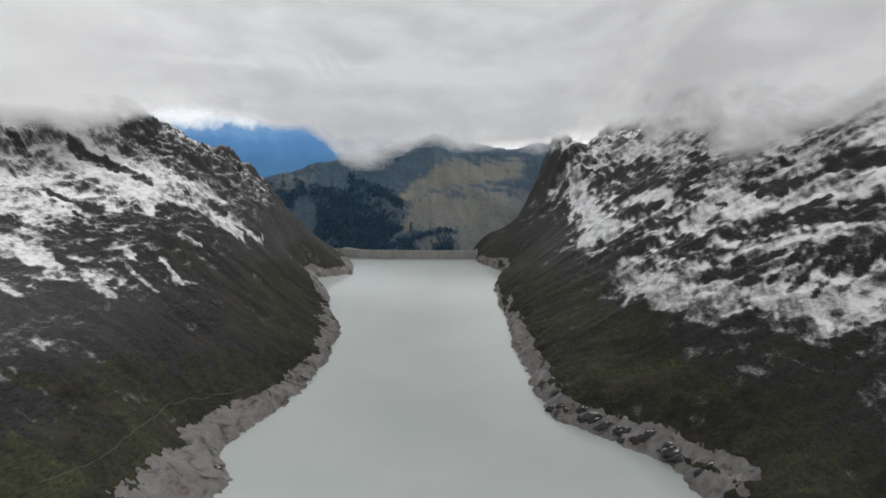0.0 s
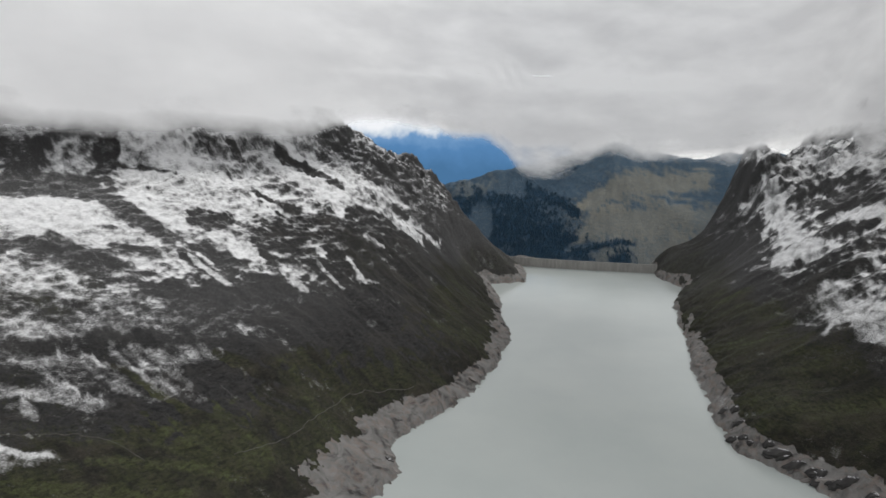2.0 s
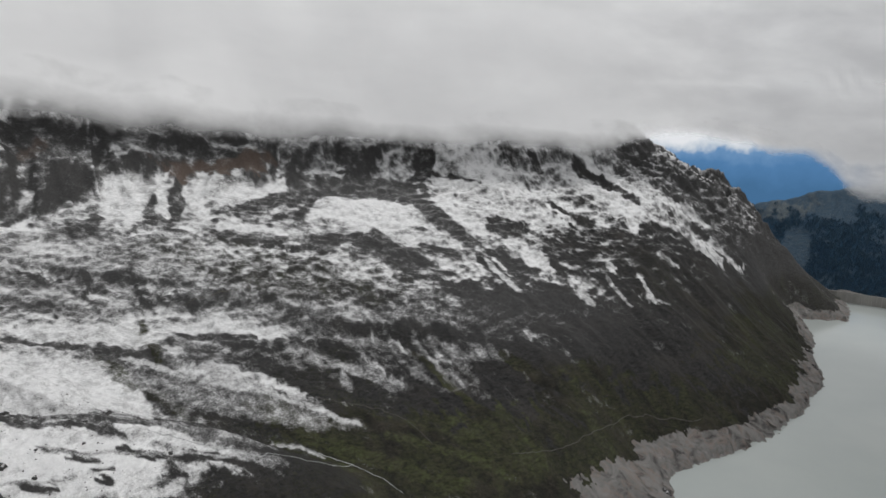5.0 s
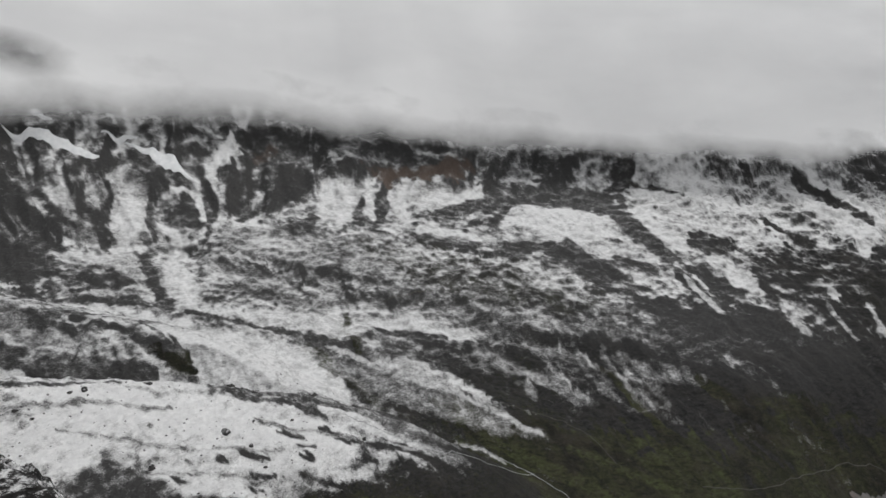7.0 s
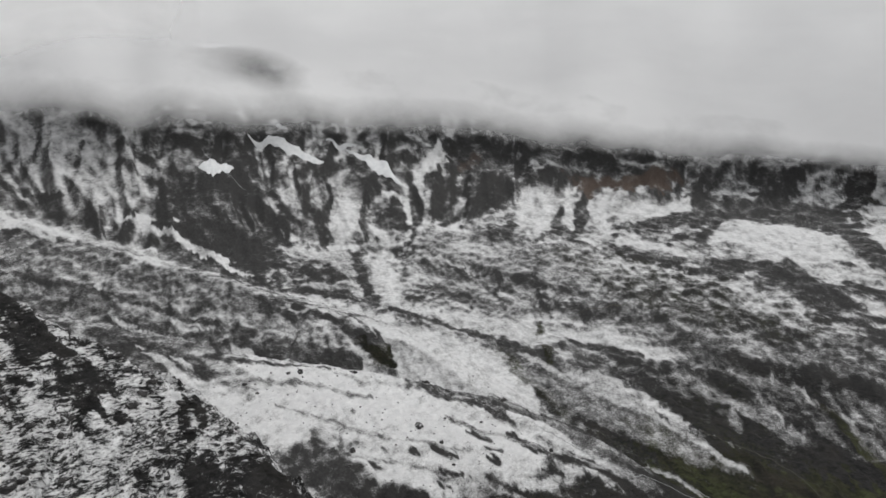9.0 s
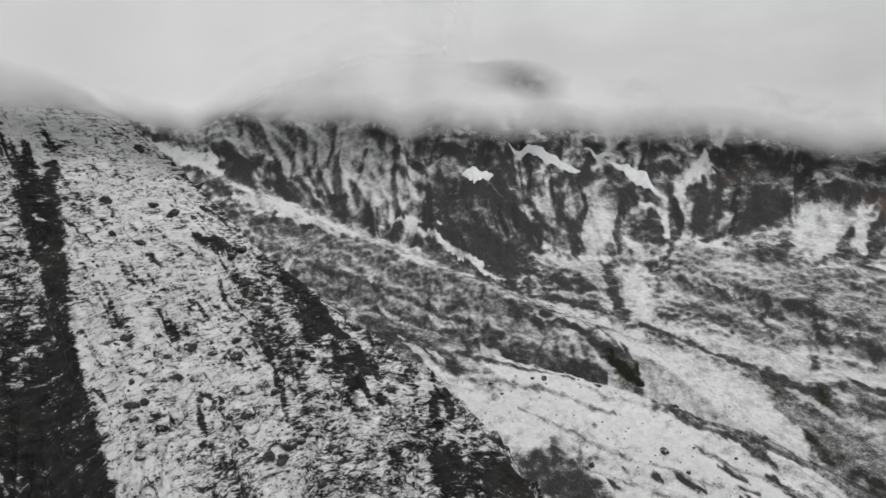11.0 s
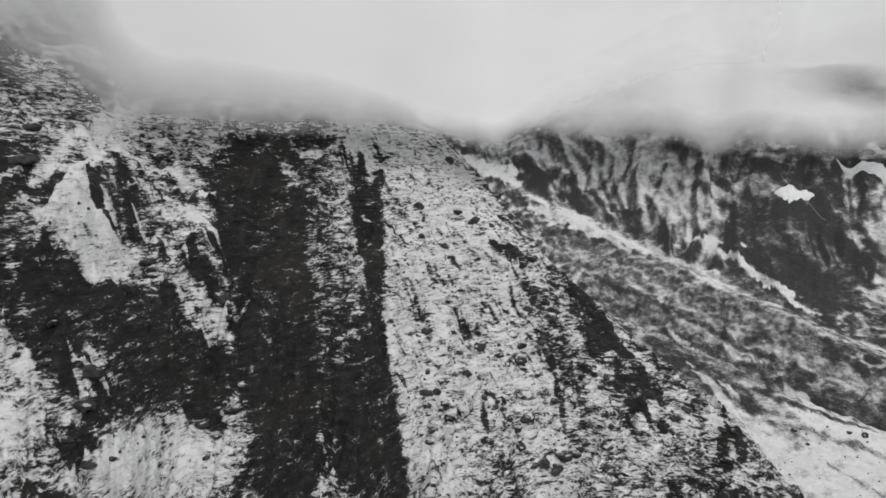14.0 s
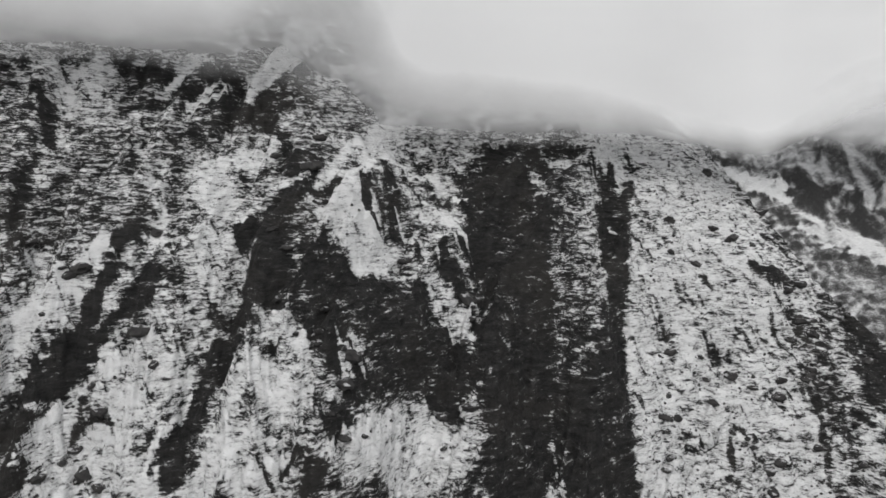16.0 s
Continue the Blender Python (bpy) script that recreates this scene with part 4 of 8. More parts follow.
    snow = patch(snow, u, v, rag, 0.55, -601, -214, 66, 53, 22, -20)
    snow = patch(snow, u, v, rag, 0.7, -572, -274, 40, 51, 22, -14)
    snow = patch(snow, u, v, rag, 0.65, -645, -95, 3, 54, 22, -1)
    snow = patch(snow, u, v, rag, 0.95, -893, 110, -130, 174, 32, -8)
    snow = patch(snow, u, v, rag, 0.95, -883, 284, 8, 126, 27, -13)
    snow = patch(snow, u, v, rag, 0.83, -1275, 360, 86, 145, 108, -43)
    snow = patch(snow, u, v, rag, 0, -1168, 606, 168, 59, 13, -15)
    snow = patch(snow, u, v, rag, 0.78, -1308, 587, 65, 97, 25, -13)
    snow = patch(snow, u, v, rag, 0.1, -1273, 251, 89, 37, 8, -14)
    snow = patch(snow, u, v, rag, 0.3, -1978, 612, 22, 133, 54, -20)
    snow = patch(snow, u, v, rag, 0.1, -1978, 612, 45, 62, 24, -17)
    snow = patch(snow, u, v, rag, 0.12, -2092, 845, 120, 95, 67, -63)
    snow = patch(snow, u, v, rag, 0.3, -2089, 1046, 76, 115, 55, -45)
    snow = patch(snow, u, v, rag, 0.78, -1908, 916, 46, 101, 67, -35)
    snow = patch(snow, u, v, rag, 0.78, -1850, 1110, 49, 41, 47, -34)
    snow = patch(snow, u, v, rag, 0.15, -1843, 1010, 47, -16, 6, -16)
    snow = patch(snow, u, v, rag, 0.5, -1622, 722, 229, 236, 123, -67)
    snow = patch(snow, u, v, rag, -0.1, -1992, 35, 196, 128, 60, -63)
    snow = patch(snow, u, v, rag, -0.1, -1972, -56, 57, 122, 52, -15)
    snow = patch(snow, u, v, rag, 0.55, -2000, 186, 81, 39, 20, -22)
    snow = patch(snow, u, v, rag, 0.68, -2024, 344, 109, 14, 13, -42)
    snow = patch(snow, u, v, rag, 0.02, -1962, 470, 81, 20, 21, -36)
    snow = patch(snow, u, v, rag, 0.63, -2008, 510, 43, 31, 10, -11)
    rust_haze = patch(rust_haze, u, v, rag, 0.9, 98, 3977, 431, -25, 15, -145)
    rust_haze = patch(rust_haze, u, v, rag, 0.6, 3, 3711, 333, 128, 14, -149)
    rust_haze = patch(rust_haze, u, v, rag, 0.5, 451, 4057, 202, 12, 5, -97)
    rust_haze = patch(rust_haze, u, v, rag, 0.4, -962, 4327, 217, 20, 18, -58)
    apron = patch(apron, u, v, rag, 1, -464, 1111, 54, 134, 33, -50)
    apron = patch(apron, u, v, rag, 0.8, -460, 1299, 44, 90, 19, -29)
    apron = patch(apron, u, v, rag, 0.6, 264, 1636, 22, -219, -22, 10)
    turf = patch(turf, u, v, rag, 0.12, -788, 1021, 167, 124, 62, -110)
    turf = patch(turf, u, v, rag, 0.5, -764, 777, 100, 101, 26, -35)
    snow = patch(snow, u, v, rag, 0.88, -1171, 388, 145, 168, 55, -33)
    snow = patch(snow, u, v, rag, 1.05, -893, 30, -103, 197, 40, -7)
    snow = patch(snow, u, v, rag, 0.93, -871, 312, 19, 143, 30, -15)
    snow = patch(snow, u, v, rag, 0.78, -1035, 694, 148, 77, 16, -18)
    snow = patch(snow, u, v, rag, 0.93, -1500, 1443, 123, 98, 65, -65)
    snow = patch(snow, u, v, rag, 0.73, -1893, 871, 152, 25, 54, -56)
    snow = patch(snow, u, v, rag, 0.73, -1838, 1187, 47, 72, 50, -38)
    snow = patch(snow, u, v, rag, 0.73, -1817, 1060, 94, -9, 21, -26)
    snow = patch(snow, u, v, rag, 0.12, -1829, 947, 121, -24, 11, -21)
    snow = patch(snow, u, v, rag, 0.15, -1771, 1360, -29, 116, 35, -11)
    snow = patch(snow, u, v, rag, 0.08, -1628, 1597, 118, 129, 44, -46)
    snow = patch(snow, u, v, rag, 0.1, -1591, 1793, 64, -100, -14, -8)
    snow = patch(snow, u, v, rag, 0.75, -1414, 1917, 214, 1, 60, -119)
    snow = patch(snow, u, v, rag, 0.1, -1247, 1560, 173, -67, 10, -24)
    snow = patch(snow, u, v, rag, 0.83, -971, 1439, 133, -81, 4, -17)
    snow = patch(snow, u, v, rag, 0.05, -1142, 1692, 49, 42, 34, -54)
    snow = patch(snow, u, v, rag, 0.1, -1542, 1037, 75, 66, 41, -31)
    snow = patch(snow, u, v, rag, 0.12, -1210, 1297, 99, 38, 35, -47)
    snow = patch(snow, u, v, rag, 0.1, -1047, 975, 58, 59, 8, -7)
    snow = patch(snow, u, v, rag, 0.1, -951, 1068, 49, 21, 8, -17)
    snow = patch(snow, u, v, rag, 0.53, -1527, 1073, 143, 249, 36, -25)
    snow = patch(snow, u, v, rag, 0.5, -1223, 928, 171, 191, 63, -52)
    snow = patch(snow, u, v, rag, 0.68, -1830, 132, 66, 32, 37, -16)
    snow = patch(snow, u, v, rag, 0.63, -1955, 272, 72, 15, 17, -27)
    snow = patch(snow, u, v, rag, 0.5, -1934, 534, 137, -19, -0, -15)
    snow = patch(snow, u, v, rag, 0.25, -2008, 864, 55, 68, 9, -20)
    snow = patch(snow, u, v, rag, 0.3, -2056, 1205, 135, 256, 48, -35)
    snow = patch(snow, u, v, rag, 0.1, -1752, 1623, 81, 55, 29, -41)
    snow = patch(snow, u, v, rag, 0.5, -1873, 1515, 71, 71, 27, -37)
    apron = patch(apron, u, v, rag, 0.9, 553, 1081, 137, -137, -17, -33)
    snow = patch(snow, u, v, rag, 0.52, -1246, 2332, 312, 121, 85, -235)
    snow = patch(snow, u, v, rag, 0.1, -1234, 2390, 114, -42, 9, -46)
    snow = patch(snow, u, v, rag, 0.15, -1014, 1969, 95, -118, -0, -19)
    snow = patch(snow, u, v, rag, 0.1, -1031, 1735, 71, 1, 20, -42)
    snow = patch(snow, u, v, rag, 0.06, -799, 1768, 85, -63, 4, -37)
    snow = patch(snow, u, v, rag, 0.06, -910, 1598, 74, -61, 4, -25)
    snow = patch(snow, u, v, rag, 0.08, -772, 2071, 84, 8, 10, -54)
    snow = patch(snow, u, v, rag, 0.9, -970, 1565, 73, -30, 7, -23)
    snow = patch(snow, u, v, rag, 0.85, -801, 1538, 51, -20, 6, -24)
    snow = patch(snow, u, v, rag, 0.8, -712, 1607, 52, -27, 1, -18)
    snow = patch(snow, u, v, rag, 0.88, -900, 1398, 68, -30, 5, -18)
    snow = patch(snow, u, v, rag, 0.85, -854, 2361, 101, -102, 6, -43)
    snow = patch(snow, u, v, rag, 0.9, -1089, 1926, 148, -97, 13, -49)
    snow = patch(snow, u, v, rag, 0.9, -1111, 2231, 197, -111, 26, -93)
    snow = patch(snow, u, v, rag, 0.02, -691, 1605, 124, -61, 6, -79)
    snow = patch(snow, u, v, rag, 0.02, -757, 1406, 112, -21, 15, -64)
    snow = patch(snow, u, v, rag, 0.85, -847, 279, 38, 194, 24, -11)
    snow = patch(snow, u, v, rag, 0.93, -919, 310, 46, 151, 26, -15)
    snow = patch(snow, u, v, rag, 0.1, -839, 432, 7, 8, 3, -3)
    snow = patch(snow, u, v, rag, 0.1, -860, 263, 4, 9, 3, -3)
    snow = patch(snow, u, v, rag, 0.1, -854, 350, 5, 8, 3, -3)
    snow = patch(snow, u, v, rag, 0.1, -894, 340, 5, 12, 3, -2)
    snow = patch(snow, u, v, rag, 0.1, -798, 382, 13, 22, 6, -5)
    snow = patch(snow, u, v, rag, 0.1, -855, 185, 4, 8, 3, -1)
    snow = patch(snow, u, v, rag, 0.1, -830, 271, 3, 16, 5, -3)
    snow = patch(snow, u, v, rag, 0.1, -771, 472, 19, 25, 5, -5)
    snow = patch(snow, u, v, rag, 0.1, -780, 522, 13, 12, 4, -5)
    snow = patch(snow, u, v, rag, 0.1, -922, 53, 2, 9, 3, -1)
    snow = patch(snow, u, v, rag, -0.1, -640, 17, 22, 9, 48, -6)
    snow = patch(snow, u, v, rag, 0.1, -832, 120, 3, 33, 8, -2)
    snow = patch(snow, u, v, rag, 0.1, -898, -1, 4, 13, 3, -1)
    snow = patch(snow, u, v, rag, 0.1, -913, 118, -1, 25, 2, -1)
    snow = patch(snow, u, v, rag, 0.78, -1986, 295, 100, -1, 1, -22)
    snow = patch(snow, u, v, rag, 0.1, -1985, 375, 85, -15, 1, -7)
    snow = patch(snow, u, v, rag, 0.1, -1928, 513, 114, -39, -1, -7)
    snow = patch(snow, u, v, rag, 0.73, -1936, 542, 116, -40, -5, -11)
    snow = patch(snow, u, v, rag, 0.58, -2016, 457, 9, 66, 15, -4)
    snow = patch(snow, u, v, rag, 0.1, -1984, 462, 18, 52, 10, -3)
    snow = patch(snow, u, v, rag, 0.1, -1925, 447, 61, 52, 26, -12)
    snow = patch(snow, u, v, rag, 0.1, -1966, 258, 47, -4, 4, -10)
    snow = patch(snow, u, v, rag, 0.78, -2091, 612, 108, -111, -26, -7)
    snow = patch(snow, u, v, rag, 0.68, -2015, 663, 51, 29, 26, -27)
    snow = patch(snow, u, v, rag, 0.1, -1941, 611, 50, -16, 0, -29)
    snow = patch(snow, u, v, rag, 0.1, -2203, 796, 40, 107, 42, -22)
    snow = patch(snow, u, v, rag, 0.12, -2033, 774, 123, 56, 45, -56)
    rust_haze = patch(rust_haze, u, v, rag, 0.7, -2133, 756, 14, 39, 29, -6)
    rust_haze = patch(rust_haze, u, v, rag, 1, -1939, 1231, 53, 179, 31, -18)
    snow = patch(snow, u, v, rag, -0.05, -1939, 1231, 53, 179, 31, -18)
    snow = patch(snow, u, v, rag, 0.78, -1902, 913, 107, 78, 60, -50)
    snow = patch(snow, u, v, rag, 0.1, -1819, 922, 83, -54, -12, -7)
    snow = patch(snow, u, v, rag, 0.12, -1841, 1011, 118, -88, -12, -10)
    snow = patch(snow, u, v, rag, 0.78, -1842, 1081, 82, -30, 1, -20)
    snow = patch(snow, u, v, rag, 0.73, -1828, 1207, 48, 67, 53, -42)
    snow = patch(snow, u, v, rag, 0.15, -1726, 1338, -24, 141, 69, -36)
    snow = patch(snow, u, v, rag, 0.12, -1648, 1513, 77, 121, 29, -25)
    snow = patch(snow, u, v, rag, 1.05, -1472, 1437, 91, 70, 58, -60)
    snow = patch(snow, u, v, rag, 0.78, -1367, 1381, 181, 99, 21, -24)
    snow = patch(snow, u, v, rag, 0.05, -1261, 1306, 101, -37, 20, -36)
    snow = patch(snow, u, v, rag, 0.1, -1326, 1266, 34, 40, 18, -18)
    snow = patch(snow, u, v, rag, 0.1, -1510, 1030, 60, 50, 25, -21)
    snow = patch(snow, u, v, rag, 0.15, -1300, 1600, 149, -22, 16, -25)
    snow = patch(snow, u, v, rag, 0.73, -1718, 630, 50, 70, 36, -15)
    snow = patch(snow, u, v, rag, 0.1, -1677, 304, 168, 2, 9, -13)
    snow = patch(snow, u, v, rag, 0.88, -1650, 364, 155, -7, 16, -22)
    snow = patch(snow, u, v, rag, 0.78, -1688, 516, 83, 109, 7, -3)
    snow = patch(snow, u, v, rag, 0.78, -1841, 203, 25, 90, 20, -3)
    snow = patch(snow, u, v, rag, 0.1, -1708, 218, 63, 69, 26, -7)
    snow = patch(snow, u, v, rag, 0.73, -1772, 121, 88, -8, -3, -14)
    snow = patch(snow, u, v, rag, 0.1, -1626, 581, 31, 51, 7, -3)
    snow = patch(snow, u, v, rag, 0.1, -1526, 697, 32, 21, 11, -9)
    snow = patch(snow, u, v, rag, 0.1, -1544, 623, 75, -26, -3, -6)
    snow = patch(snow, u, v, rag, 0.88, -1430, 450, 83, 105, 13, -6)
    snow = patch(snow, u, v, rag, 0.83, -1228, 746, 91, 120, 18, -13)
    snow = patch(snow, u, v, rag, 0.1, -1353, 497, 55, 57, 5, -3)
    snow = patch(snow, u, v, rag, 0.15, -1188, 553, 118, 4, 10, -14)
    snow = patch(snow, u, v, rag, 0.1, -965, 275, 28, 49, 6, -3)
    snow = patch(snow, u, v, rag, 0.1, -926, 383, 5, 69, 3, -2)
    snow = patch(snow, u, v, rag, 0.22, -1253, 259, 65, 27, 3, -10)
    snow = patch(snow, u, v, rag, 0.88, -1065, 670, 164, 117, 6, -7)
    snow = patch(snow, u, v, rag, 0.83, -1027, 612, 37, -12, -1, -6)
    snow = patch(snow, u, v, rag, 0.1, -1048, 960, 51, 48, 8, -9)
    snow = patch(snow, u, v, rag, 0.1, -926, 1090, 34, 33, 5, -7)
    snow = patch(snow, u, v, rag, 0.53, -935, 1000, 55, -34, 3, -17)
    snow = patch(snow, u, v, rag, 0.5, -948, 850, 58, -30, 1, -16)
    snow = patch(snow, u, v, rag, 0.1, -1017, 623, 86, 16, 14, -24)
    snow = patch(snow, u, v, rag, -0.1, -1979, -69, 224, 182, 84, -60)
    snow = patch(snow, u, v, rag, 0.58, -1967, 111, 71, 27, -1, -8)
    snow = patch(snow, u, v, rag, 0.55, -1980, 173, 72, 32, 9, -17)
    snow = patch(snow, u, v, rag, 0.58, -2226, -400, 97, 33, -6, -25)
    snow = patch(snow, u, v, rag, 0.05, -2184, -266, 46, 45, 20, -9)
    snow = patch(snow, u, v, rag, 0.55, -2167, -147, 89, 56, 17, -26)
    snow = patch(snow, u, v, rag, 0.12, -1916, -336, 70, 88, 35, 1)
    snow = patch(snow, u, v, rag, 0.2, -1817, -104, 58, 152, 26, -2)
    snow = patch(snow, u, v, rag, 0.53, -1678, -98, 61, 136, 15, -1)
    snow = patch(snow, u, v, rag, 0.35, -1569, -131, 187, 226, 22, -2)
    snow = patch(snow, u, v, rag, 0.83, -1589, -194, 94, 125, 5, 0)
    snow = patch(snow, u, v, rag, 0.93, -1760, -300, 34, 42, 9, -2)
    snow = patch(snow, u, v, rag, 1.1, -1415, 4, 26, 18, 5, -2)
    snow = patch(snow, u, v, rag, 0.88, -926, -75, 25, 37, 5, -2)
    snow = patch(snow, u, v, rag, 0.1, -953, 44, -9, 130, 9, -1)
    snow = patch(snow, u, v, rag, 0, -699, -144, 30, 15, 4, -4)
    snow = patch(snow, u, v, rag, 0, -645, -133, 10, 20, 3, -5)
    snow = patch(snow, u, v, rag, -0.1, -637, -40, 27, 6, -0, -6)
    snow = patch(snow, u, v, rag, -0.1, -594, 28, 11, 84, 31, -3)
    snow = patch(snow, u, v, rag, 1.05, -303, -484, -1, 17, 18, 2)
    snow = patch(snow, u, v, rag, 0.85, -415, -570, 67, 48, 4, -2)
    snow = patch(snow, u, v, rag, -0.1, -343, -497, 6, 16, 10, 4)
    snow = patch(snow, u, v, rag, -0.15, -487, -469, -39, 37, 20, 10)
    snow = patch(snow, u, v, rag, -0.12, -457, -444, -38, 26, 18, 10)
    snow = patch(snow, u, v, rag, 0, -553, -499, -27, 40, 11, 6)
    snow = patch(snow, u, v, rag, -0.05, -382, -367, -38, 23, 8, 7)
    snow = patch(snow, u, v, rag, -0.1, -231, -469, 22, 27, 9, -6)
    snow = patch(snow, u, v, rag, -0.15, -185, -448, 39, 23, 4, -9)
    snow = patch(snow, u, v, rag, -0.1, -260, -430, 24, 33, 3, -7)
    snow = patch(snow, u, v, rag, -0.05, -237, -366, 50, 28, 5, -1)
    snow = patch(snow, u, v, rag, 0.95, -174, -395, 26, 15, 4, -18)
    snow = patch(snow, u, v, rag, 0.75, -192, -372, 16, 10, 6, -10)
    snow = patch(snow, u, v, rag, 0.62, -297, -368, -70, 4, 2, 11)
    snow = patch(snow, u, v, rag, 0.05, -362, -338, 20, 31, 25, 3)
    snow = patch(snow, u, v, rag, 0.08, -417, -326, 51, 54, 8, -17)
    snow = patch(snow, u, v, rag, 0.4, -401, -326, 15, 24, 0, -2)
    snow = patch(snow, u, v, rag, -0.15, -578, -409, 67, 59, 3, -11)
    snow = patch(snow, u, v, rag, -0.12, -468, -304, 36, 36, 13, -2)
    snow = patch(snow, u, v, rag, 0.5, -534, -413, 59, 50, 20, -5)
    snow = patch(snow, u, v, rag, 0.95, -387, -422, -20, 22, 11, 5)
    snow = patch(snow, u, v, rag, 1, -424, -480, -2, 24, 3, 0)
    snow = patch(snow, u, v, rag, 0.7, -448, -533, -34, 24, 9, 6)
    snow = patch(snow, u, v, rag, 0.7, -398, -456, -16, 3, 0, 2)
    snow = patch(snow, u, v, rag, -0.05, -339, -433, -17, 18, 15, 6)
    snow = patch(snow, u, v, rag, 1, -225, -551, 5, 29, 13, 0)
    snow = patch(snow, u, v, rag, 0.9, -267, -563, -16, 15, 6, 8)
    snow = patch(snow, u, v, rag, 0.75, -193, -495, -1, 30, 14, 5)
    snow = patch(snow, u, v, rag, 0.65, -182, -466, -15, 18, 8, 4)
    snow = patch(snow, u, v, rag, 1.1, -325, -652, 45, 24, 10, -3)
    snow = patch(snow, u, v, rag, 1.1, -250, -629, 18, -1, 1, -2)
    snow = patch(snow, u, v, rag, -0.12, -291, -600, -22, 27, 9, 14)
    snow = patch(snow, u, v, rag, -0.05, -268, -653, -16, 11, 6, 7)
    snow = patch(snow, u, v, rag, 0.55, -323, -560, -16, 21, 18, 15)
    snow = patch(snow, u, v, rag, 0.95, -266, -402, -12, 1, 3, 2)
    snow = patch(snow, u, v, rag, 0.85, -245, -384, -7, 6, 5, 2)
    snow = patch(snow, u, v, rag, -0.05, -337, -384, 5, 25, 8, -5)
    snow = patch(snow, u, v, rag, 0.95, -640, -468, -11, 25, 25, 6)
    snow = patch(snow, u, v, rag, 0.85, -661, -430, 2, 37, 20, 1)
    snow = patch(snow, u, v, rag, 0, -630, -393, 6, 22, 7, -1)
    snow = patch(snow, u, v, rag, -0.05, -585, -363, -4, 9, 7, 3)
    snow = patch(snow, u, v, rag, -0.1, -689, -295, -21, 15, 8, -0)
    snow = patch(snow, u, v, rag, 1.05, -708, -282, -28, 10, 3, 1)
    snow = patch(snow, u, v, rag, -0.15, -731, -222, 9, 21, 5, -3)
    snow = patch(snow, u, v, rag, -0.12, -715, -188, 22, 24, 3, -5)
    snow = patch(snow, u, v, rag, -0.05, -671, -141, 12, 26, 11, -4)
    snow = patch(snow, u, v, rag, -0.1, -540, -248, 6, 7, 2, -3)
    snow = patch(snow, u, v, rag, 0.8, -561, -319, 3, 55, 45, -5)
    snow = patch(snow, u, v, rag, 0.85, -566, -286, -21, 42, 20, -2)
    snow = patch(snow, u, v, rag, 0.2, -647, -205, 17, 24, 7, -3)
    snow = patch(snow, u, v, rag, 1.1, -657, -59, 4, 14, 4, -1)
    snow = patch(snow, u, v, rag, -0.1, -643, -104, -1, 8, 3, -1)
    snow = patch(snow, u, v, rag, 0.2, -405, -346, 41, 39, 6, 0)
    snow = patch(snow, u, v, rag, 0.85, -850, -17, 54, 54, 26, -16)
    snow = patch(snow, u, v, rag, -0.05, -640, -44, 20, 5, -1, -5)
    snow = patch(snow, u, v, rag, 1.2, -933, 125, 17, 152, 28, -8)
    snow = patch(snow, u, v, rag, 1.15, -904, 304, 44, 146, 23, -13)
    snow = patch(snow, u, v, rag, 1.1, -881, -29, -122, 171, 12, -1)
    snow = patch(snow, u, v, rag, 0.8, -566, -321, 132, 99, 50, -16)
    snow = patch(snow, u, v, rag, 0.78, -601, -226, 45, 61, 31, -16)
    snow = patch(snow, u, v, rag, 0.83, -1231, 771, 98, 69, 24, -19)
    snow = patch(snow, u, v, rag, 0.68, -1043, 670, 121, 72, 22, -19)
    snow = patch(snow, u, v, rag, 0.78, -862, 501, 75, 28, 21, -24)
    snow = patch(snow, u, v, rag, 0.45, -893, 738, 110, 35, 9, -13)
    snow = patch(snow, u, v, rag, 0.35, -1126, 752, 116, 99, 13, -11)
    turf = patch(turf, u, v, rag, 1, -666, 832, 185, 139, 24, -40)
    snow = patch(snow, u, v, rag, 0.1, -1172, 763, 92, 91, 9, -7)
    snow = patch(snow, u, v, rag, 0.1, -1122, 732, 79, 64, 7, -5)
    snow = patch(snow, u, v, rag, 0, -659, -47, 28, 11, 11, -5)
    snow = patch(snow, u, v, rag, 0, -575, -3, 27, 19, 5, -8)
    snow = patch(snow, u, v, rag, 0.85, -729, -75, 20, 12, 61, 2)
    snow = patch(snow, u, v, rag, 0.4, -602, -27, 26, 8, 3, -6)
    snow = patch(snow, u, v, rag, 0.6, -387, -430, -31, 22, 7, 4)
    snow = patch(snow, u, v, rag, 0.03, -407, -328, 15, 40, 9, -7)
    snow = patch(snow, u, v, rag, 0.22, -463, -352, 41, 37, 2, -9)
    snow = patch(snow, u, v, rag, 1.5, -2033, -249, 54, 102, 7, -1)
    snow = patch(snow, u, v, rag, 1.4, -1844, -55, 89, 87, 6, -3)
    turf = patch(turf, u, v, rag, 0.05, -752, 1409, 301, 267, 70, -166)
    snow = patch(snow, u, v, rag, -0.15, -755, 1427, 258, 121, 42, -124)
    turf = patch(turf, u, v, rag, 0.5, -1353, 985, 340, 219, 119, -104)
    snow = patch(snow, u, v, rag, 0.3, -1219, 991, 142, 145, 50, -45)
    snow = patch(snow, u, v, rag, 0.3, -1364, 870, 80, 126, 27, -18)
    snow = patch(snow, u, v, rag, 0.55, -1474, 798, 104, 39, 32, -25)
    snow = patch(snow, u, v, rag, 0.35, -1549, 502, 79, 79, 33, -15)
    snow = patch(snow, u, v, rag, 0.63, -1643, 456, 48, 43, 19, -9)
    snow = patch(snow, u, v, rag, 0.05, -285, -403, -38, 15, 11, 7)
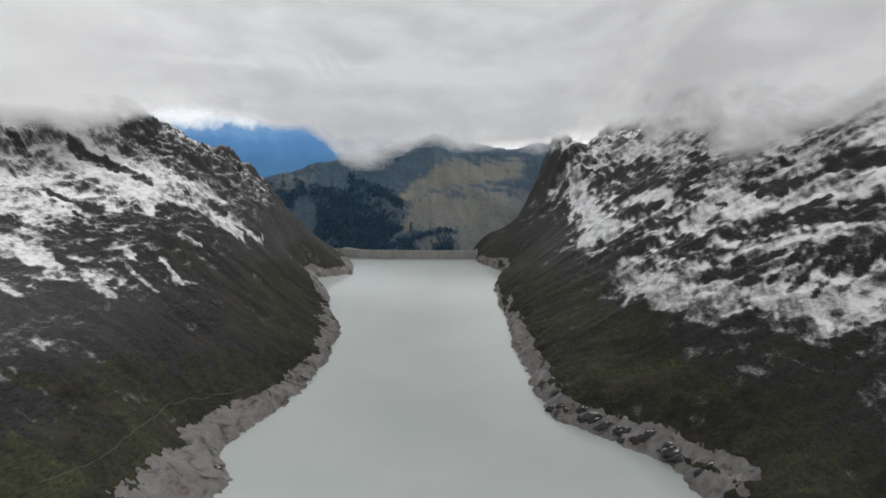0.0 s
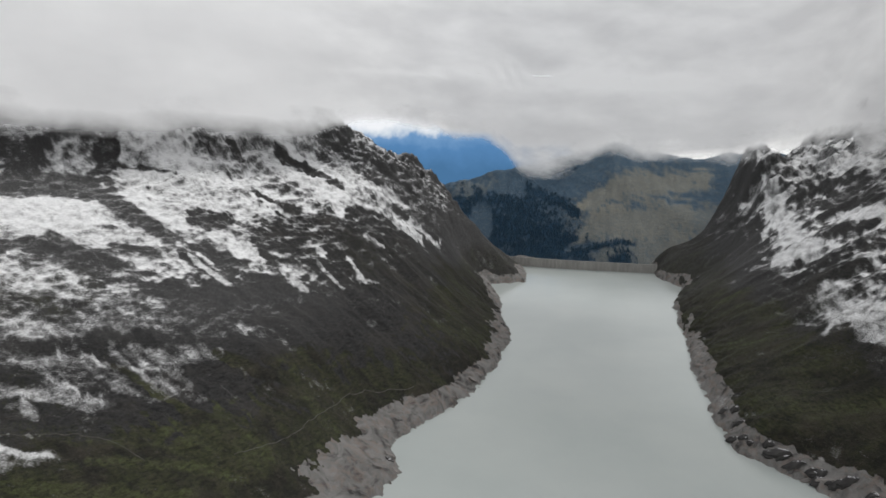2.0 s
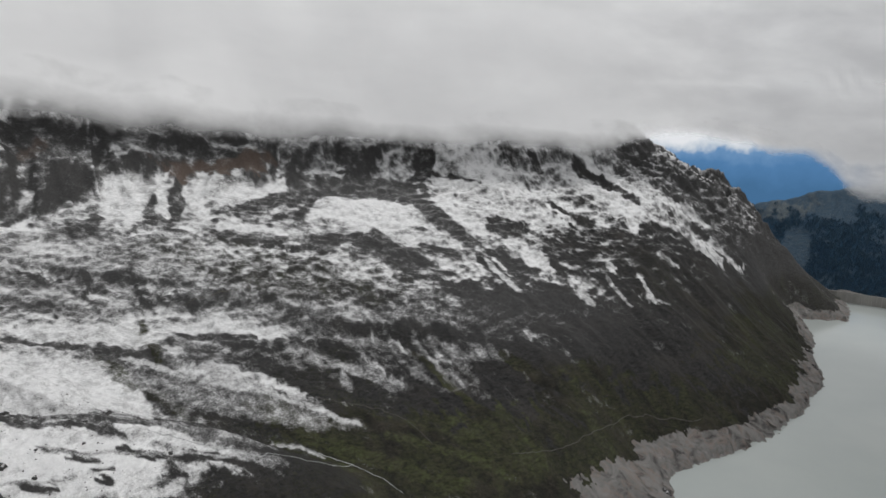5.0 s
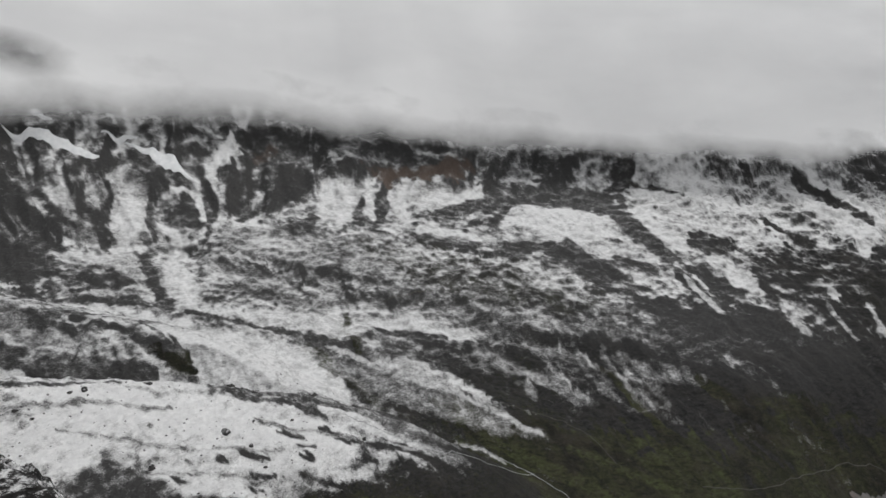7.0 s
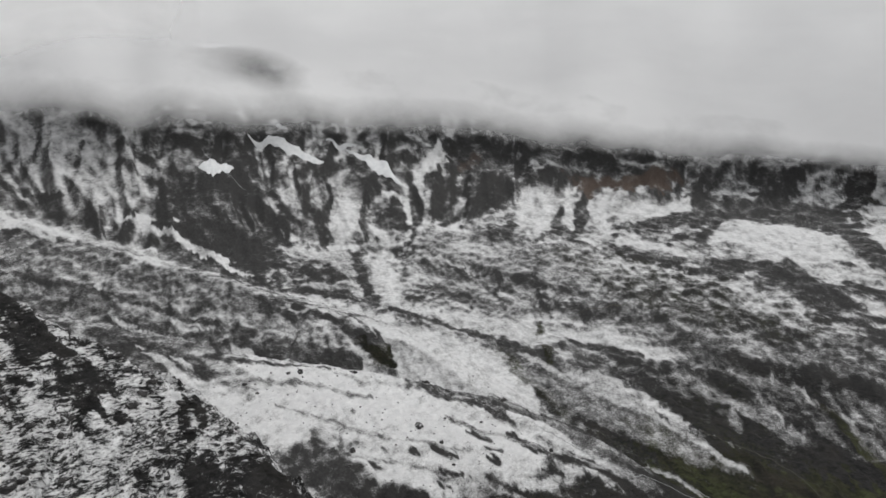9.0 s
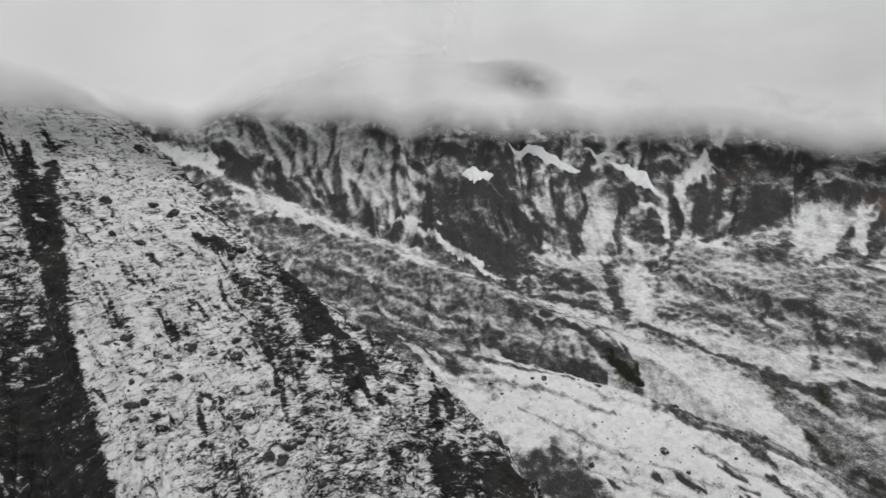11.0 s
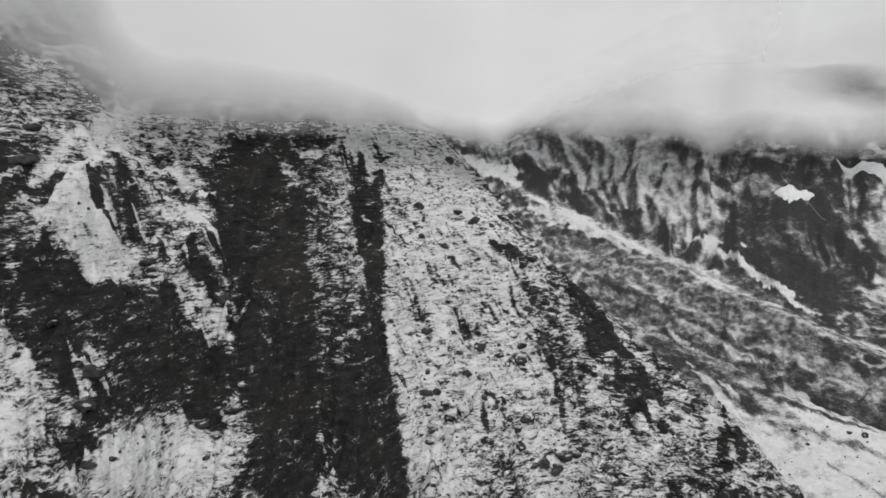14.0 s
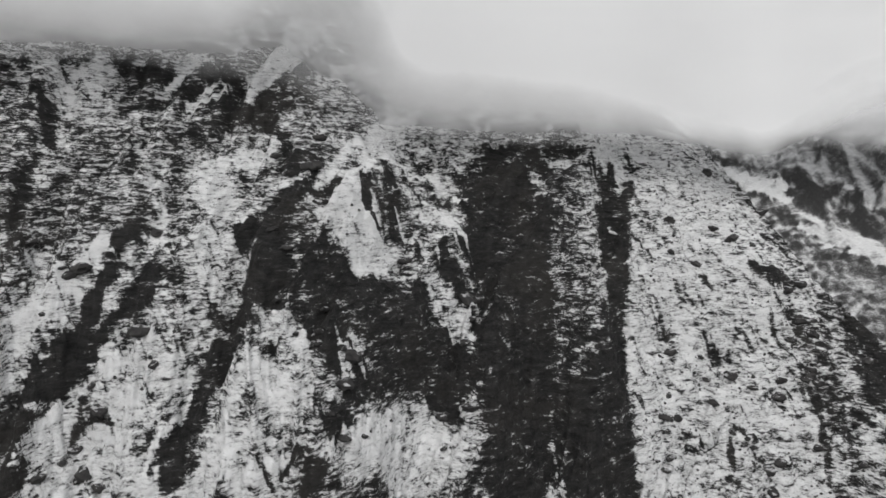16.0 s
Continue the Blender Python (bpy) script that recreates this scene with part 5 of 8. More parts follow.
    snow = patch(snow, u, v, rag, 0, -348, -520, 4, 28, 9, 6)
    snow = patch(snow, u, v, rag, -0.05, -393, -447, -21, 29, 10, 3)
    snow = patch(snow, u, v, rag, -0.05, -319, -411, -4, 21, 10, 1)
    snow = patch(snow, u, v, rag, 0.5, -1882, -291, 318, 248, 114, -30)
    snow = patch(snow, u, v, rag, 0.45, -2196, -499, 153, 204, 19, -12)
    snow = patch(snow, u, v, rag, 0.88, -1650, -174, 108, 109, 10, -3)
    snow = patch(snow, u, v, rag, 0.88, -1843, -218, -8, 53, 53, 5)
    snow = patch(snow, u, v, rag, 0.55, -2255, -522, 147, 97, -4, -44)
    snow = patch(snow, u, v, rag, 0.53, -1652, -65, 59, 179, 22, -1)
    snow = patch(snow, u, v, rag, 0.5, -1904, -149, 69, 63, 19, -8)
    snow = patch(snow, u, v, rag, 0.03, -353, -392, 14, 41, 11, -6)
    snow = patch(snow, u, v, rag, 0.03, -364, -343, 10, 21, 16, 3)
    snow = patch(snow, u, v, rag, 0.5, -616, -19, 23, 74, 20, -11)
    snow = patch(snow, u, v, rag, 0.63, -932, -32, 49, 60, 16, -7)
    snow = patch(snow, u, v, rag, 0.85, -700, -336, 59, 82, 46, -8)
    snow = patch(snow, u, v, rag, 0.85, -186, -387, 4, 35, 16, -4)
    snow = patch(snow, u, v, rag, 0.68, -296, -369, -40, 22, 24, 16)
    snow = patch(snow, u, v, rag, -0.05, -242, -404, -43, 24, 5, 1)
    snow = patch(snow, u, v, rag, -0.15, -240, -371, 58, 31, 3, -2)
    snow = patch(snow, u, v, rag, -0.05, -413, -329, 32, 49, 11, -11)
    snow = patch(snow, u, v, rag, -0.05, -282, -442, -17, 19, 13, 10)
    snow = patch(snow, u, v, rag, 0.95, -824, 201, 29, 92, 23, -15)
    snow = patch(snow, u, v, rag, 0.1, -826, 164, 3, 10, 3, -2)
    snow = patch(snow, u, v, rag, 0.1, -815, 254, 3, 13, 4, -2)
    snow = patch(snow, u, v, rag, 0.1, -850, 225, 2, 8, 4, -2)
    snow = patch(snow, u, v, rag, 0.1, -804, 82, 12, 39, 12, -7)
    snow = patch(snow, u, v, rag, 1.2, -939, -85, 25, 34, 6, -1)
    snow = patch(snow, u, v, rag, 1.2, -1408, 9, 30, 24, 7, -2)
    snow = patch(snow, u, v, rag, 1.3, -1834, -36, 50, 53, 6, -3)
    snow = patch(snow, u, v, rag, 1.2, -996, -133, 0, 16, 13, 1)
    snow = patch(snow, u, v, rag, 0.93, -1571, -104, 82, 58, 4, -2)
    snow = patch(snow, u, v, rag, 0.83, -1472, 45, 71, 71, 6, -2)
    snow = patch(snow, u, v, rag, 0.12, -964, -78, 16, 71, 5, -0)
    snow = patch(snow, u, v, rag, 0.15, -1359, 98, 96, 95, 7, -2)
    snow = patch(snow, u, v, rag, 0.15, -1631, -121, 91, 105, 4, -1)
    snow = patch(snow, u, v, rag, 0.88, -1626, -42, 91, 93, 6, -1)
    snow = patch(snow, u, v, rag, 0.78, -1455, 132, 49, 83, 6, -1)
    snow = patch(snow, u, v, rag, 0.1, -1613, 250, 49, 55, 8, -3)
    snow = patch(snow, u, v, rag, 0.15, -886, 2694, 250, -38, 57, -364)
    snow = patch(snow, u, v, rag, 0.08, -814, 1991, 196, 129, 40, -144)
    snow = patch(snow, u, v, rag, 0.12, -972, 3232, 200, -185, 64, -356)
    snow = patch(snow, u, v, rag, 0.7, -1019, 2441, 149, -175, 3, -51)
    snow = patch(snow, u, v, rag, 0.15, -1222, 2631, 117, -100, -1, -46)
    snow = patch(snow, u, v, rag, -0.05, -373, -366, -7, 45, 19, 4)
    snow = patch(snow, u, v, rag, 0.85, -125, -444, 34, 13, 7, -18)
    snow = patch(snow, u, v, rag, 0.88, -179, -383, 27, 27, 13, -9)
    snow = patch(snow, u, v, rag, 0.72, -302, -371, -69, 4, 4, 12)
    snow = patch(snow, u, v, rag, 1, -110, -531, -37, -1, -3, 15)
    snow = patch(snow, u, v, rag, -0.25, -106, -505, 53, 40, 5, -7)
    snow = patch(snow, u, v, rag, -0.25, -174, -440, 50, 30, 6, -4)
    snow = patch(snow, u, v, rag, -0.25, -237, -364, 54, 29, 5, -1)
    snow = patch(snow, u, v, rag, -0.2, -54, -445, 8, 10, 3, -4)
    snow = patch(snow, u, v, rag, 1.1, -330, -483, 6, 21, 17, 6)
    snow = patch(snow, u, v, rag, -0.2, -385, -522, 15, 27, 7, -2)
    snow = patch(snow, u, v, rag, -0.2, -478, -473, 17, 50, 30, -2)
    snow = patch(snow, u, v, rag, 0.95, -86, -470, 16, 12, 3, 1)
    snow = patch(snow, u, v, rag, 0.95, -139, -424, 26, 19, 2, -1)
    snow = patch(snow, u, v, rag, 0, -346, -399, -12, 25, 11, 3)
    snow = patch(snow, u, v, rag, -0.05, -371, -336, -5, 38, 27, 5)
    # patches end
    # gullies, ledges and ribs
    u, v, rag = 0.7 * x + 0.3 * u, 0.7 * y + 0.3 * v, 0.75 * rag
    # strokes begin
    snow = stroke(snow, u, v, rag, 0.9, 16, 0.59, (541, 2935), (558, 2703), (552, 2411))
    snow = stroke(snow, u, v, rag, 0.85, 25, 0.48, (581, 2652), (552, 2411), (521, 2448))
    snow = stroke(snow, u, v, rag, 0.85, 23, 0.26, (768, 3114), (775, 2852), (826, 2713))
    snow = stroke(snow, u, v, rag, 0.85, 21, 0.39, (689, 3103), (767, 3227))
    snow = stroke(snow, u, v, rag, 0.9, 16, 0.31, (676, 2332), (697, 2244), (730, 2144))
    snow = stroke(snow, u, v, rag, 0.85, 18, 0.42, (501, 2344), (543, 2277), (585, 2218))
    snow = stroke(snow, u, v, rag, 0.85, 16, 0.38, (491, 2291), (518, 2243))
    snow = stroke(snow, u, v, rag, 0.85, 11, 0.71, (751, 2248), (770, 2043), (811, 1897))
    snow = stroke(snow, u, v, rag, 0.8, 12, 0.70, (755, 1995), (809, 1849), (874, 1678))
    snow = stroke(snow, u, v, rag, 0.85, 14, 0.53, (763, 1883), (771, 1721), (831, 1671))
    snow = stroke(snow, u, v, rag, 0.85, 14, 0.51, (699, 1913), (702, 1715), (725, 1631))
    snow = stroke(snow, u, v, rag, 0.85, 13, 0.43, (922, 2032), (892, 2034))
    snow = stroke(snow, u, v, rag, 0.8, 10, 0.64, (945, 1838), (990, 1818), (1023, 1778))
    snow = stroke(snow, u, v, rag, 0.85, 11, 0.45, (1084, 1894), (1136, 1863), (1147, 1814))
    snow = stroke(snow, u, v, rag, 0.95, 18, 1.01, (932, 1518), (965, 1519), (1009, 1539))
    snow = stroke(snow, u, v, rag, 0.85, 11, 0.65, (842, 1634), (887, 1599), (927, 1533))
    snow = stroke(snow, u, v, rag, 0.85, 17, 0.82, (1038, 1683), (1073, 1659))
    snow = stroke(snow, u, v, rag, 0.1, 32, 0.35, (710, 2579), (755, 2518))
    snow = stroke(snow, u, v, rag, 0.1, 17, 0.27, (640, 2737), (742, 2404), (754, 2141), (769, 1988))
    snow = stroke(snow, u, v, rag, 0.1, 13, 0.61, (527, 2190), (587, 2083), (668, 2018), (723, 1944))
    snow = stroke(snow, u, v, rag, 0.1, 12, 0.79, (627, 2400), (654, 2214), (704, 2142))
    snow = stroke(snow, u, v, rag, 0.1, 15, 0.52, (856, 2353), (863, 2215))
    snow = stroke(snow, u, v, rag, 0.1, 11, 0.43, (807, 2313), (842, 2111), (915, 2013))
    snow = stroke(snow, u, v, rag, 0.1, 23, 1.53, (963, 1709), (992, 1665), (1036, 1589))
    snow = stroke(snow, u, v, rag, 0.1, 13, 0.33, (845, 1769), (864, 1703))
    snow = stroke(snow, u, v, rag, 0.1, 16, 0.77, (908, 1850), (940, 1827))
    snow = stroke(snow, u, v, rag, 0.1, 20, 0.66, (855, 1528), (901, 1478), (945, 1418))
    snow = stroke(snow, u, v, rag, 0.1, 8, 0.61, (907, 1564), (841, 1605), (789, 1628), (731, 1611))
    snow = stroke(snow, u, v, rag, 0.1, 7, 1.47, (835, 1484), (776, 1455), (727, 1444))
    snow = stroke(snow, u, v, rag, 0.1, 8, 1.19, (853, 1426), (804, 1413), (733, 1377))
    snow = stroke(snow, u, v, rag, 0.1, 8, 1.13, (874, 1388), (831, 1375), (775, 1347))
    snow = stroke(snow, u, v, rag, 0.1, 8, 1.37, (907, 1361), (868, 1342), (825, 1319))
    snow = stroke(snow, u, v, rag, 0.13, 8, 0.38, (692, 1726), (744, 1646))
    snow = stroke(snow, u, v, rag, 0.13, 9, 0.68, (670, 1914), (664, 1680), (715, 1601))
    snow = stroke(snow, u, v, rag, 0.13, 10, 0.67, (704, 1570), (745, 1519), (771, 1496))
    snow = stroke(snow, u, v, rag, 0.13, 11, 0.51, (647, 1589), (700, 1524), (730, 1484))
    snow = stroke(snow, u, v, rag, 0.13, 6, 0.66, (609, 1588), (654, 1569))
    snow = stroke(snow, u, v, rag, 0.62, 18, 0.35, (540, 1951), (547, 1744), (495, 1711))
    snow = stroke(snow, u, v, rag, 0.62, 17, 0.65, (592, 1709), (612, 1556), (653, 1461))
    snow = stroke(snow, u, v, rag, 0.66, 16, 0.95, (661, 1486), (716, 1390), (770, 1310))
    snow = stroke(snow, u, v, rag, 0.66, 15, 0.85, (770, 1310), (808, 1244), (836, 1209))
    snow = stroke(snow, u, v, rag, 0.13, 12, 1.15, (617, 1459), (668, 1377))
    snow = stroke(snow, u, v, rag, 0.55, 9, 0.96, (599, 1441), (627, 1384), (637, 1350))
    snow = stroke(snow, u, v, rag, 0.08, 20, 1.20, (510, 1605), (579, 1450), (648, 1322), (760, 1185))
    snow = stroke(snow, u, v, rag, 0.9, 21, 0.35, (-1363, 2414), (-1287, 2459), (-1063, 2245), (-885, 2041))
    snow = stroke(snow, u, v, rag, 0.85, 26, 1.13, (-924, 2344), (-878, 2467), (-808, 2466))
    snow = stroke(snow, u, v, rag, 0.9, 31, 0.67, (-1159, 2399), (-971, 2293), (-1141, 2362))
    snow = stroke(snow, u, v, rag, 0.88, 29, 0.64, (-1545, 1955), (-1486, 1998), (-1337, 2045))
    snow = stroke(snow, u, v, rag, 0.88, 21, 0.34, (-1432, 1720), (-1315, 1648), (-1166, 1602))
    snow = stroke(snow, u, v, rag, 0.95, 21, 0.37, (-1553, 1355), (-1522, 1419), (-1411, 1485))
    snow = stroke(snow, u, v, rag, 0.9, 15, 0.54, (-1552, 1285), (-1512, 1334), (-1392, 1381))
    snow = stroke(snow, u, v, rag, 0.1, 16, 0.49, (-1615, 1896), (-1562, 1775), (-1484, 1707))
    snow = stroke(snow, u, v, rag, 0.1, 10, 1.19, (-1590, 1836), (-1522, 1890), (-1421, 1935))
    snow = stroke(snow, u, v, rag, 0.2, 21, 0.73, (-1721, 1435), (-1658, 1552), (-1566, 1703))
    snow = stroke(snow, u, v, rag, 0.18, 16, 0.29, (-1532, 1676), (-1389, 1593), (-1220, 1548), (-1129, 1511))
    snow = stroke(snow, u, v, rag, 0.75, 9, 0.52, (-1114, 1502), (-975, 1425), (-855, 1373))
    snow = stroke(snow, u, v, rag, 0.1, 14, 0.31, (-1186, 1658), (-1096, 1726))
    snow = stroke(snow, u, v, rag, 0.1, 11, 0.47, (-1075, 1510), (-997, 1537), (-926, 1506))
    snow = stroke(snow, u, v, rag, 0.1, 20, 1.10, (-1799, 1610), (-1693, 1611))
    snow = stroke(snow, u, v, rag, 0.1, 16, 0.77, (-1219, 2373), (-1113, 2304))
    snow = stroke(snow, u, v, rag, 0.1, 18, 0.47, (-1290, 2369), (-1190, 2362), (-981, 2265))
    snow = stroke(snow, u, v, rag, 0.1, 12, 0.46, (-1173, 1991), (-1028, 1956))
    snow = stroke(snow, u, v, rag, 0.1, 18, 0.91, (-1415, 2248), (-1330, 2184), (-1406, 2234))
    snow = stroke(snow, u, v, rag, 0.1, 22, 0.33, (-1237, 2674), (-1148, 2649), (-1057, 2555))
    snow = stroke(snow, u, v, rag, 0.1, 11, 0.41, (-1370, 1267), (-1276, 1276), (-1130, 1261))
    snow = stroke(snow, u, v, rag, 0.1, 9, 0.30, (-1218, 1387), (-1129, 1428))
    snow = stroke(snow, u, v, rag, 0.1, 9, 0.39, (-1451, 1194), (-1367, 1212))
    snow = stroke(snow, u, v, rag, 0.1, 10, 0.43, (-1097, 1055), (-1024, 1054), (-993, 1034))
    snow = stroke(snow, u, v, rag, 0.62, 9, 0.54, (-841, 1563), (-769, 1518), (-739, 1521))
    snow = stroke(snow, u, v, rag, 0.62, 8, 0.61, (-752, 1774), (-670, 1701))
    snow = stroke(snow, u, v, rag, 0.62, 8, 0.82, (-788, 1659), (-699, 1612))
    snow = stroke(snow, u, v, rag, 0.62, 7, 0.41, (-770, 1956), (-714, 1984))
    snow = stroke(snow, u, v, rag, 0.62, 14, 0.19, (-861, 2357), (-749, 2225), (-676, 2262))
    snow = stroke(snow, u, v, rag, 0.62, 12, 0.82, (-730, 2368), (-634, 2342))
    snow = stroke(snow, u, v, rag, 0.1, 17, 0.78, (-739, 1521), (-642, 1590), (-564, 1736))
    snow = stroke(snow, u, v, rag, 0.1, 18, 0.32, (-842, 2136), (-701, 2031), (-603, 2028))
    turf = stroke(turf, u, v, rag, 0.95, 9, 0.70, (-913, 1017), (-732, 980), (-624, 996))
    turf = stroke(turf, u, v, rag, 0.95, 10, 0.67, (-785, 1154), (-677, 1175), (-601, 1231))
    turf = stroke(turf, u, v, rag, 0.95, 13, 0.68, (-850, 696), (-777, 789), (-667, 825))
    snow = stroke(snow, u, v, rag, 0.9, 11, 0.82, (-2303, 769), (-2171, 649), (-2059, 552), (-2038, 513))
    snow = stroke(snow, u, v, rag, 0.13, 8, 0.82, (-2024, 544), (-1934, 525), (-1804, 468))
    snow = stroke(snow, u, v, rag, 0.13, 7, 0.65, (-2043, 381), (-1964, 357), (-1879, 357))
    snow = stroke(snow, u, v, rag, 0.85, 10, 0.91, (-2032, 416), (-2026, 462), (-2006, 503), (-1905, 489))
    snow = stroke(snow, u, v, rag, 0.85, 13, 0.77, (-1931, 383), (-1850, 414), (-1817, 442))
    snow = stroke(snow, u, v, rag, 0.08, 20, 0.75, (-1950, 425), (-1924, 456))
    snow = stroke(snow, u, v, rag, 0.85, 20, 0.84, (-1978, 293), (-2020, 331), (-1921, 317))
    snow = stroke(snow, u, v, rag, 0.08, 10, 1.02, (-2034, 277), (-1936, 238), (-1842, 235))
    snow = stroke(snow, u, v, rag, 0.1, 31, 0.78, (-2199, 703), (-2209, 801), (-2132, 888))
    snow = stroke(snow, u, v, rag, 0.1, 25, 1.11, (-2055, 619), (-2037, 663), (-2004, 757))
    snow = stroke(snow, u, v, rag, 0.1, 21, 0.98, (-1949, 648), (-1966, 741), (-1999, 829))
    snow = stroke(snow, u, v, rag, 0.1, 18, 1.17, (-2158, 962), (-2125, 1051))
    snow = stroke(snow, u, v, rag, 0.1, 14, 1.04, (-2114, 1002), (-2058, 1191), (-1963, 1363))
    snow = stroke(snow, u, v, rag, 0.6, 8, 0.84, (-2053, 952), (-2035, 1047), (-2022, 1170))
    snow = stroke(snow, u, v, rag, 0.6, 8, 1.01, (-2058, 1236), (-1970, 1321), (-1908, 1374))
    snow = stroke(snow, u, v, rag, 0.9, 16, 0.75, (-1987, 920), (-1920, 859), (-1811, 774))
    snow = stroke(snow, u, v, rag, 0.9, 16, 0.86, (-1948, 940), (-1868, 910), (-1755, 828))
    snow = stroke(snow, u, v, rag, 0.88, 14, 0.61, (-1908, 1000), (-1777, 949))
    snow = stroke(snow, u, v, rag, 0.88, 16, 0.41, (-1884, 1121), (-1799, 1050), (-1739, 1045))
    snow = stroke(snow, u, v, rag, 0.88, 13, 0.47, (-1849, 1175), (-1792, 1247), (-1786, 1357))
    snow = stroke(snow, u, v, rag, 0.13, 11, 0.67, (-1920, 1068), (-1736, 955))
    snow = stroke(snow, u, v, rag, 0.13, 11, 0.73, (-1869, 955), (-1743, 894))
    snow = stroke(snow, u, v, rag, 0.13, 13, 0.54, (-1798, 709), (-1851, 801), (-1773, 740))
    snow = stroke(snow, u, v, rag, 0.2, 18, 0.41, (-1729, 1140), (-1704, 1251), (-1746, 1373))
    snow = stroke(snow, u, v, rag, 0.2, 17, 0.57, (-1565, 1233), (-1665, 1379), (-1657, 1566), (-1571, 1716))
    snow = stroke(snow, u, v, rag, 0.18, 14, 1.01, (-1564, 1723), (-1614, 1843), (-1654, 1942))
    snow = stroke(snow, u, v, rag, 0.95, 14, 0.35, (-1560, 1294), (-1523, 1396), (-1425, 1489))
    snow = stroke(snow, u, v, rag, 0.95, 15, 0.53, (-1486, 1341), (-1398, 1415), (-1341, 1474))
    snow = stroke(snow, u, v, rag, 0.9, 8, 0.33, (-1647, 1027), (-1574, 1097), (-1499, 1142))
    snow = stroke(snow, u, v, rag, 0.13, 9, 0.44, (-1595, 995), (-1507, 1050), (-1458, 1092))
    snow = stroke(snow, u, v, rag, 0.13, 8, 0.32, (-1411, 1095), (-1410, 1212), (-1340, 1274))
    snow = stroke(snow, u, v, rag, 0.13, 10, 0.49, (-1319, 1296), (-1219, 1281), (-1167, 1280))
    snow = stroke(snow, u, v, rag, 0.2, 8, 0.52, (-1482, 1648), (-1262, 1575), (-1145, 1541))
    snow = stroke(snow, u, v, rag, 0.13, 12, 0.57, (-1213, 1703), (-1099, 1743))
    snow = stroke(snow, u, v, rag, 0.1, 7, 1.17, (-1097, 926), (-1012, 1005))
    snow = stroke(snow, u, v, rag, 0.1, 7, 0.48, (-1096, 1103), (-1012, 1038), (-974, 1035))
    snow = stroke(snow, u, v, rag, 0.1, 6, 1.06, (-940, 1068), (-881, 1115))
    snow = stroke(snow, u, v, rag, 0.13, 10, 0.63, (-1769, 169), (-1713, 203), (-1677, 263))
    snow = stroke(snow, u, v, rag, 0.1, 10, 0.51, (-1807, 310), (-1680, 307), (-1572, 307))
    snow = stroke(snow, u, v, rag, 0.85, 10, 0.68, (-1741, 346), (-1615, 342), (-1553, 370))
    snow = stroke(snow, u, v, rag, 0.13, 6, 0.79, (-1726, 3), (-1660, 159), (-1543, 313))
    snow = stroke(snow, u, v, rag, 0.13, 4, 0.52, (-1509, 341), (-1407, 432), (-1325, 528), (-1185, 553), (-1048, 550))
    snow = stroke(snow, u, v, rag, 0.13, 7, 0.43, (-1294, 534), (-1194, 545), (-1051, 546))
    snow = stroke(snow, u, v, rag, 0.85, 17, 1.13, (-1356, 241), (-1197, 334), (-1115, 452))
    snow = stroke(snow, u, v, rag, 0.85, 13, 0.21, (-1324, 372), (-1228, 452), (-1123, 524))
    snow = stroke(snow, u, v, rag, 0.13, 3, 0.71, (-964, 263), (-944, 328), (-900, 457))
    snow = stroke(snow, u, v, rag, 0.3, 7, 1.33, (-1314, 237), (-1240, 274), (-1194, 277))
    snow = stroke(snow, u, v, rag, 0.62, 7, 0.86, (-1236, 565), (-1101, 635), (-986, 691))
    snow = stroke(snow, u, v, rag, 0.13, 9, 0.91, (-1080, 573), (-968, 629), (-825, 698), (-740, 724))
    snow = stroke(snow, u, v, rag, 0.8, 8, 0.84, (-1321, 674), (-1225, 750), (-1139, 842))
    snow = stroke(snow, u, v, rag, 0.13, 5, 0.60, (-1233, 712), (-1162, 798))
    snow = stroke(snow, u, v, rag, 0.7, 6, 0.65, (-1063, 632), (-1003, 608))
    snow = stroke(snow, u, v, rag, 0.18, 5, 0.82, (-1519, -4), (-1465, 88), (-1401, 178))
    snow = stroke(snow, u, v, rag, 0.1, 6, 0.70, (-1406, 179), (-1336, 217))
    snow = stroke(snow, u, v, rag, 0.13, 4, 0.12, (-1434, -11), (-1316, 116), (-1245, 225))
    snow = stroke(snow, u, v, rag, 0.85, 6, 1.07, (-1435, -6), (-1392, 23))
    snow = stroke(snow, u, v, rag, 0.55, 4, 0.59, (-969, 1030), (-910, 980), (-846, 907))
    snow = stroke(snow, u, v, rag, 0.5, 5, 0.55, (-932, 1060), (-874, 1031), (-824, 969))
    snow = stroke(snow, u, v, rag, 0.5, 4, 0.75, (-1011, 989), (-945, 920), (-887, 888))
    snow = stroke(snow, u, v, rag, 0.13, 5, 1.54, (-947, 1046), (-870, 979))
    snow = stroke(snow, u, v, rag, 0.13, 5, 0.81, (-985, 1005), (-893, 916))
    snow = stroke(snow, u, v, rag, 0.08, 14, 0.47, (-1084, 1474), (-934, 1409), (-839, 1400))
    snow = stroke(snow, u, v, rag, 0.08, 18, 0.56, (-817, 1169), (-826, 1339), (-743, 1468))
    snow = stroke(snow, u, v, rag, 0.42, 24, 1.38, (-1178, 877), (-1074, 930), (-935, 981))
    snow = stroke(snow, u, v, rag, 0.45, 15, 0.58, (-1095, 828), (-1002, 861), (-910, 896))
    snow = stroke(snow, u, v, rag, 0.55, 10, 0.84, (-1213, 908), (-1144, 947), (-1057, 998))
    snow = stroke(snow, u, v, rag, 0.75, 6, 0.85, (-971, 704), (-896, 739), (-822, 766))
    snow = stroke(snow, u, v, rag, 0.6, 5, 1.19, (-892, 637), (-863, 667), (-812, 679))
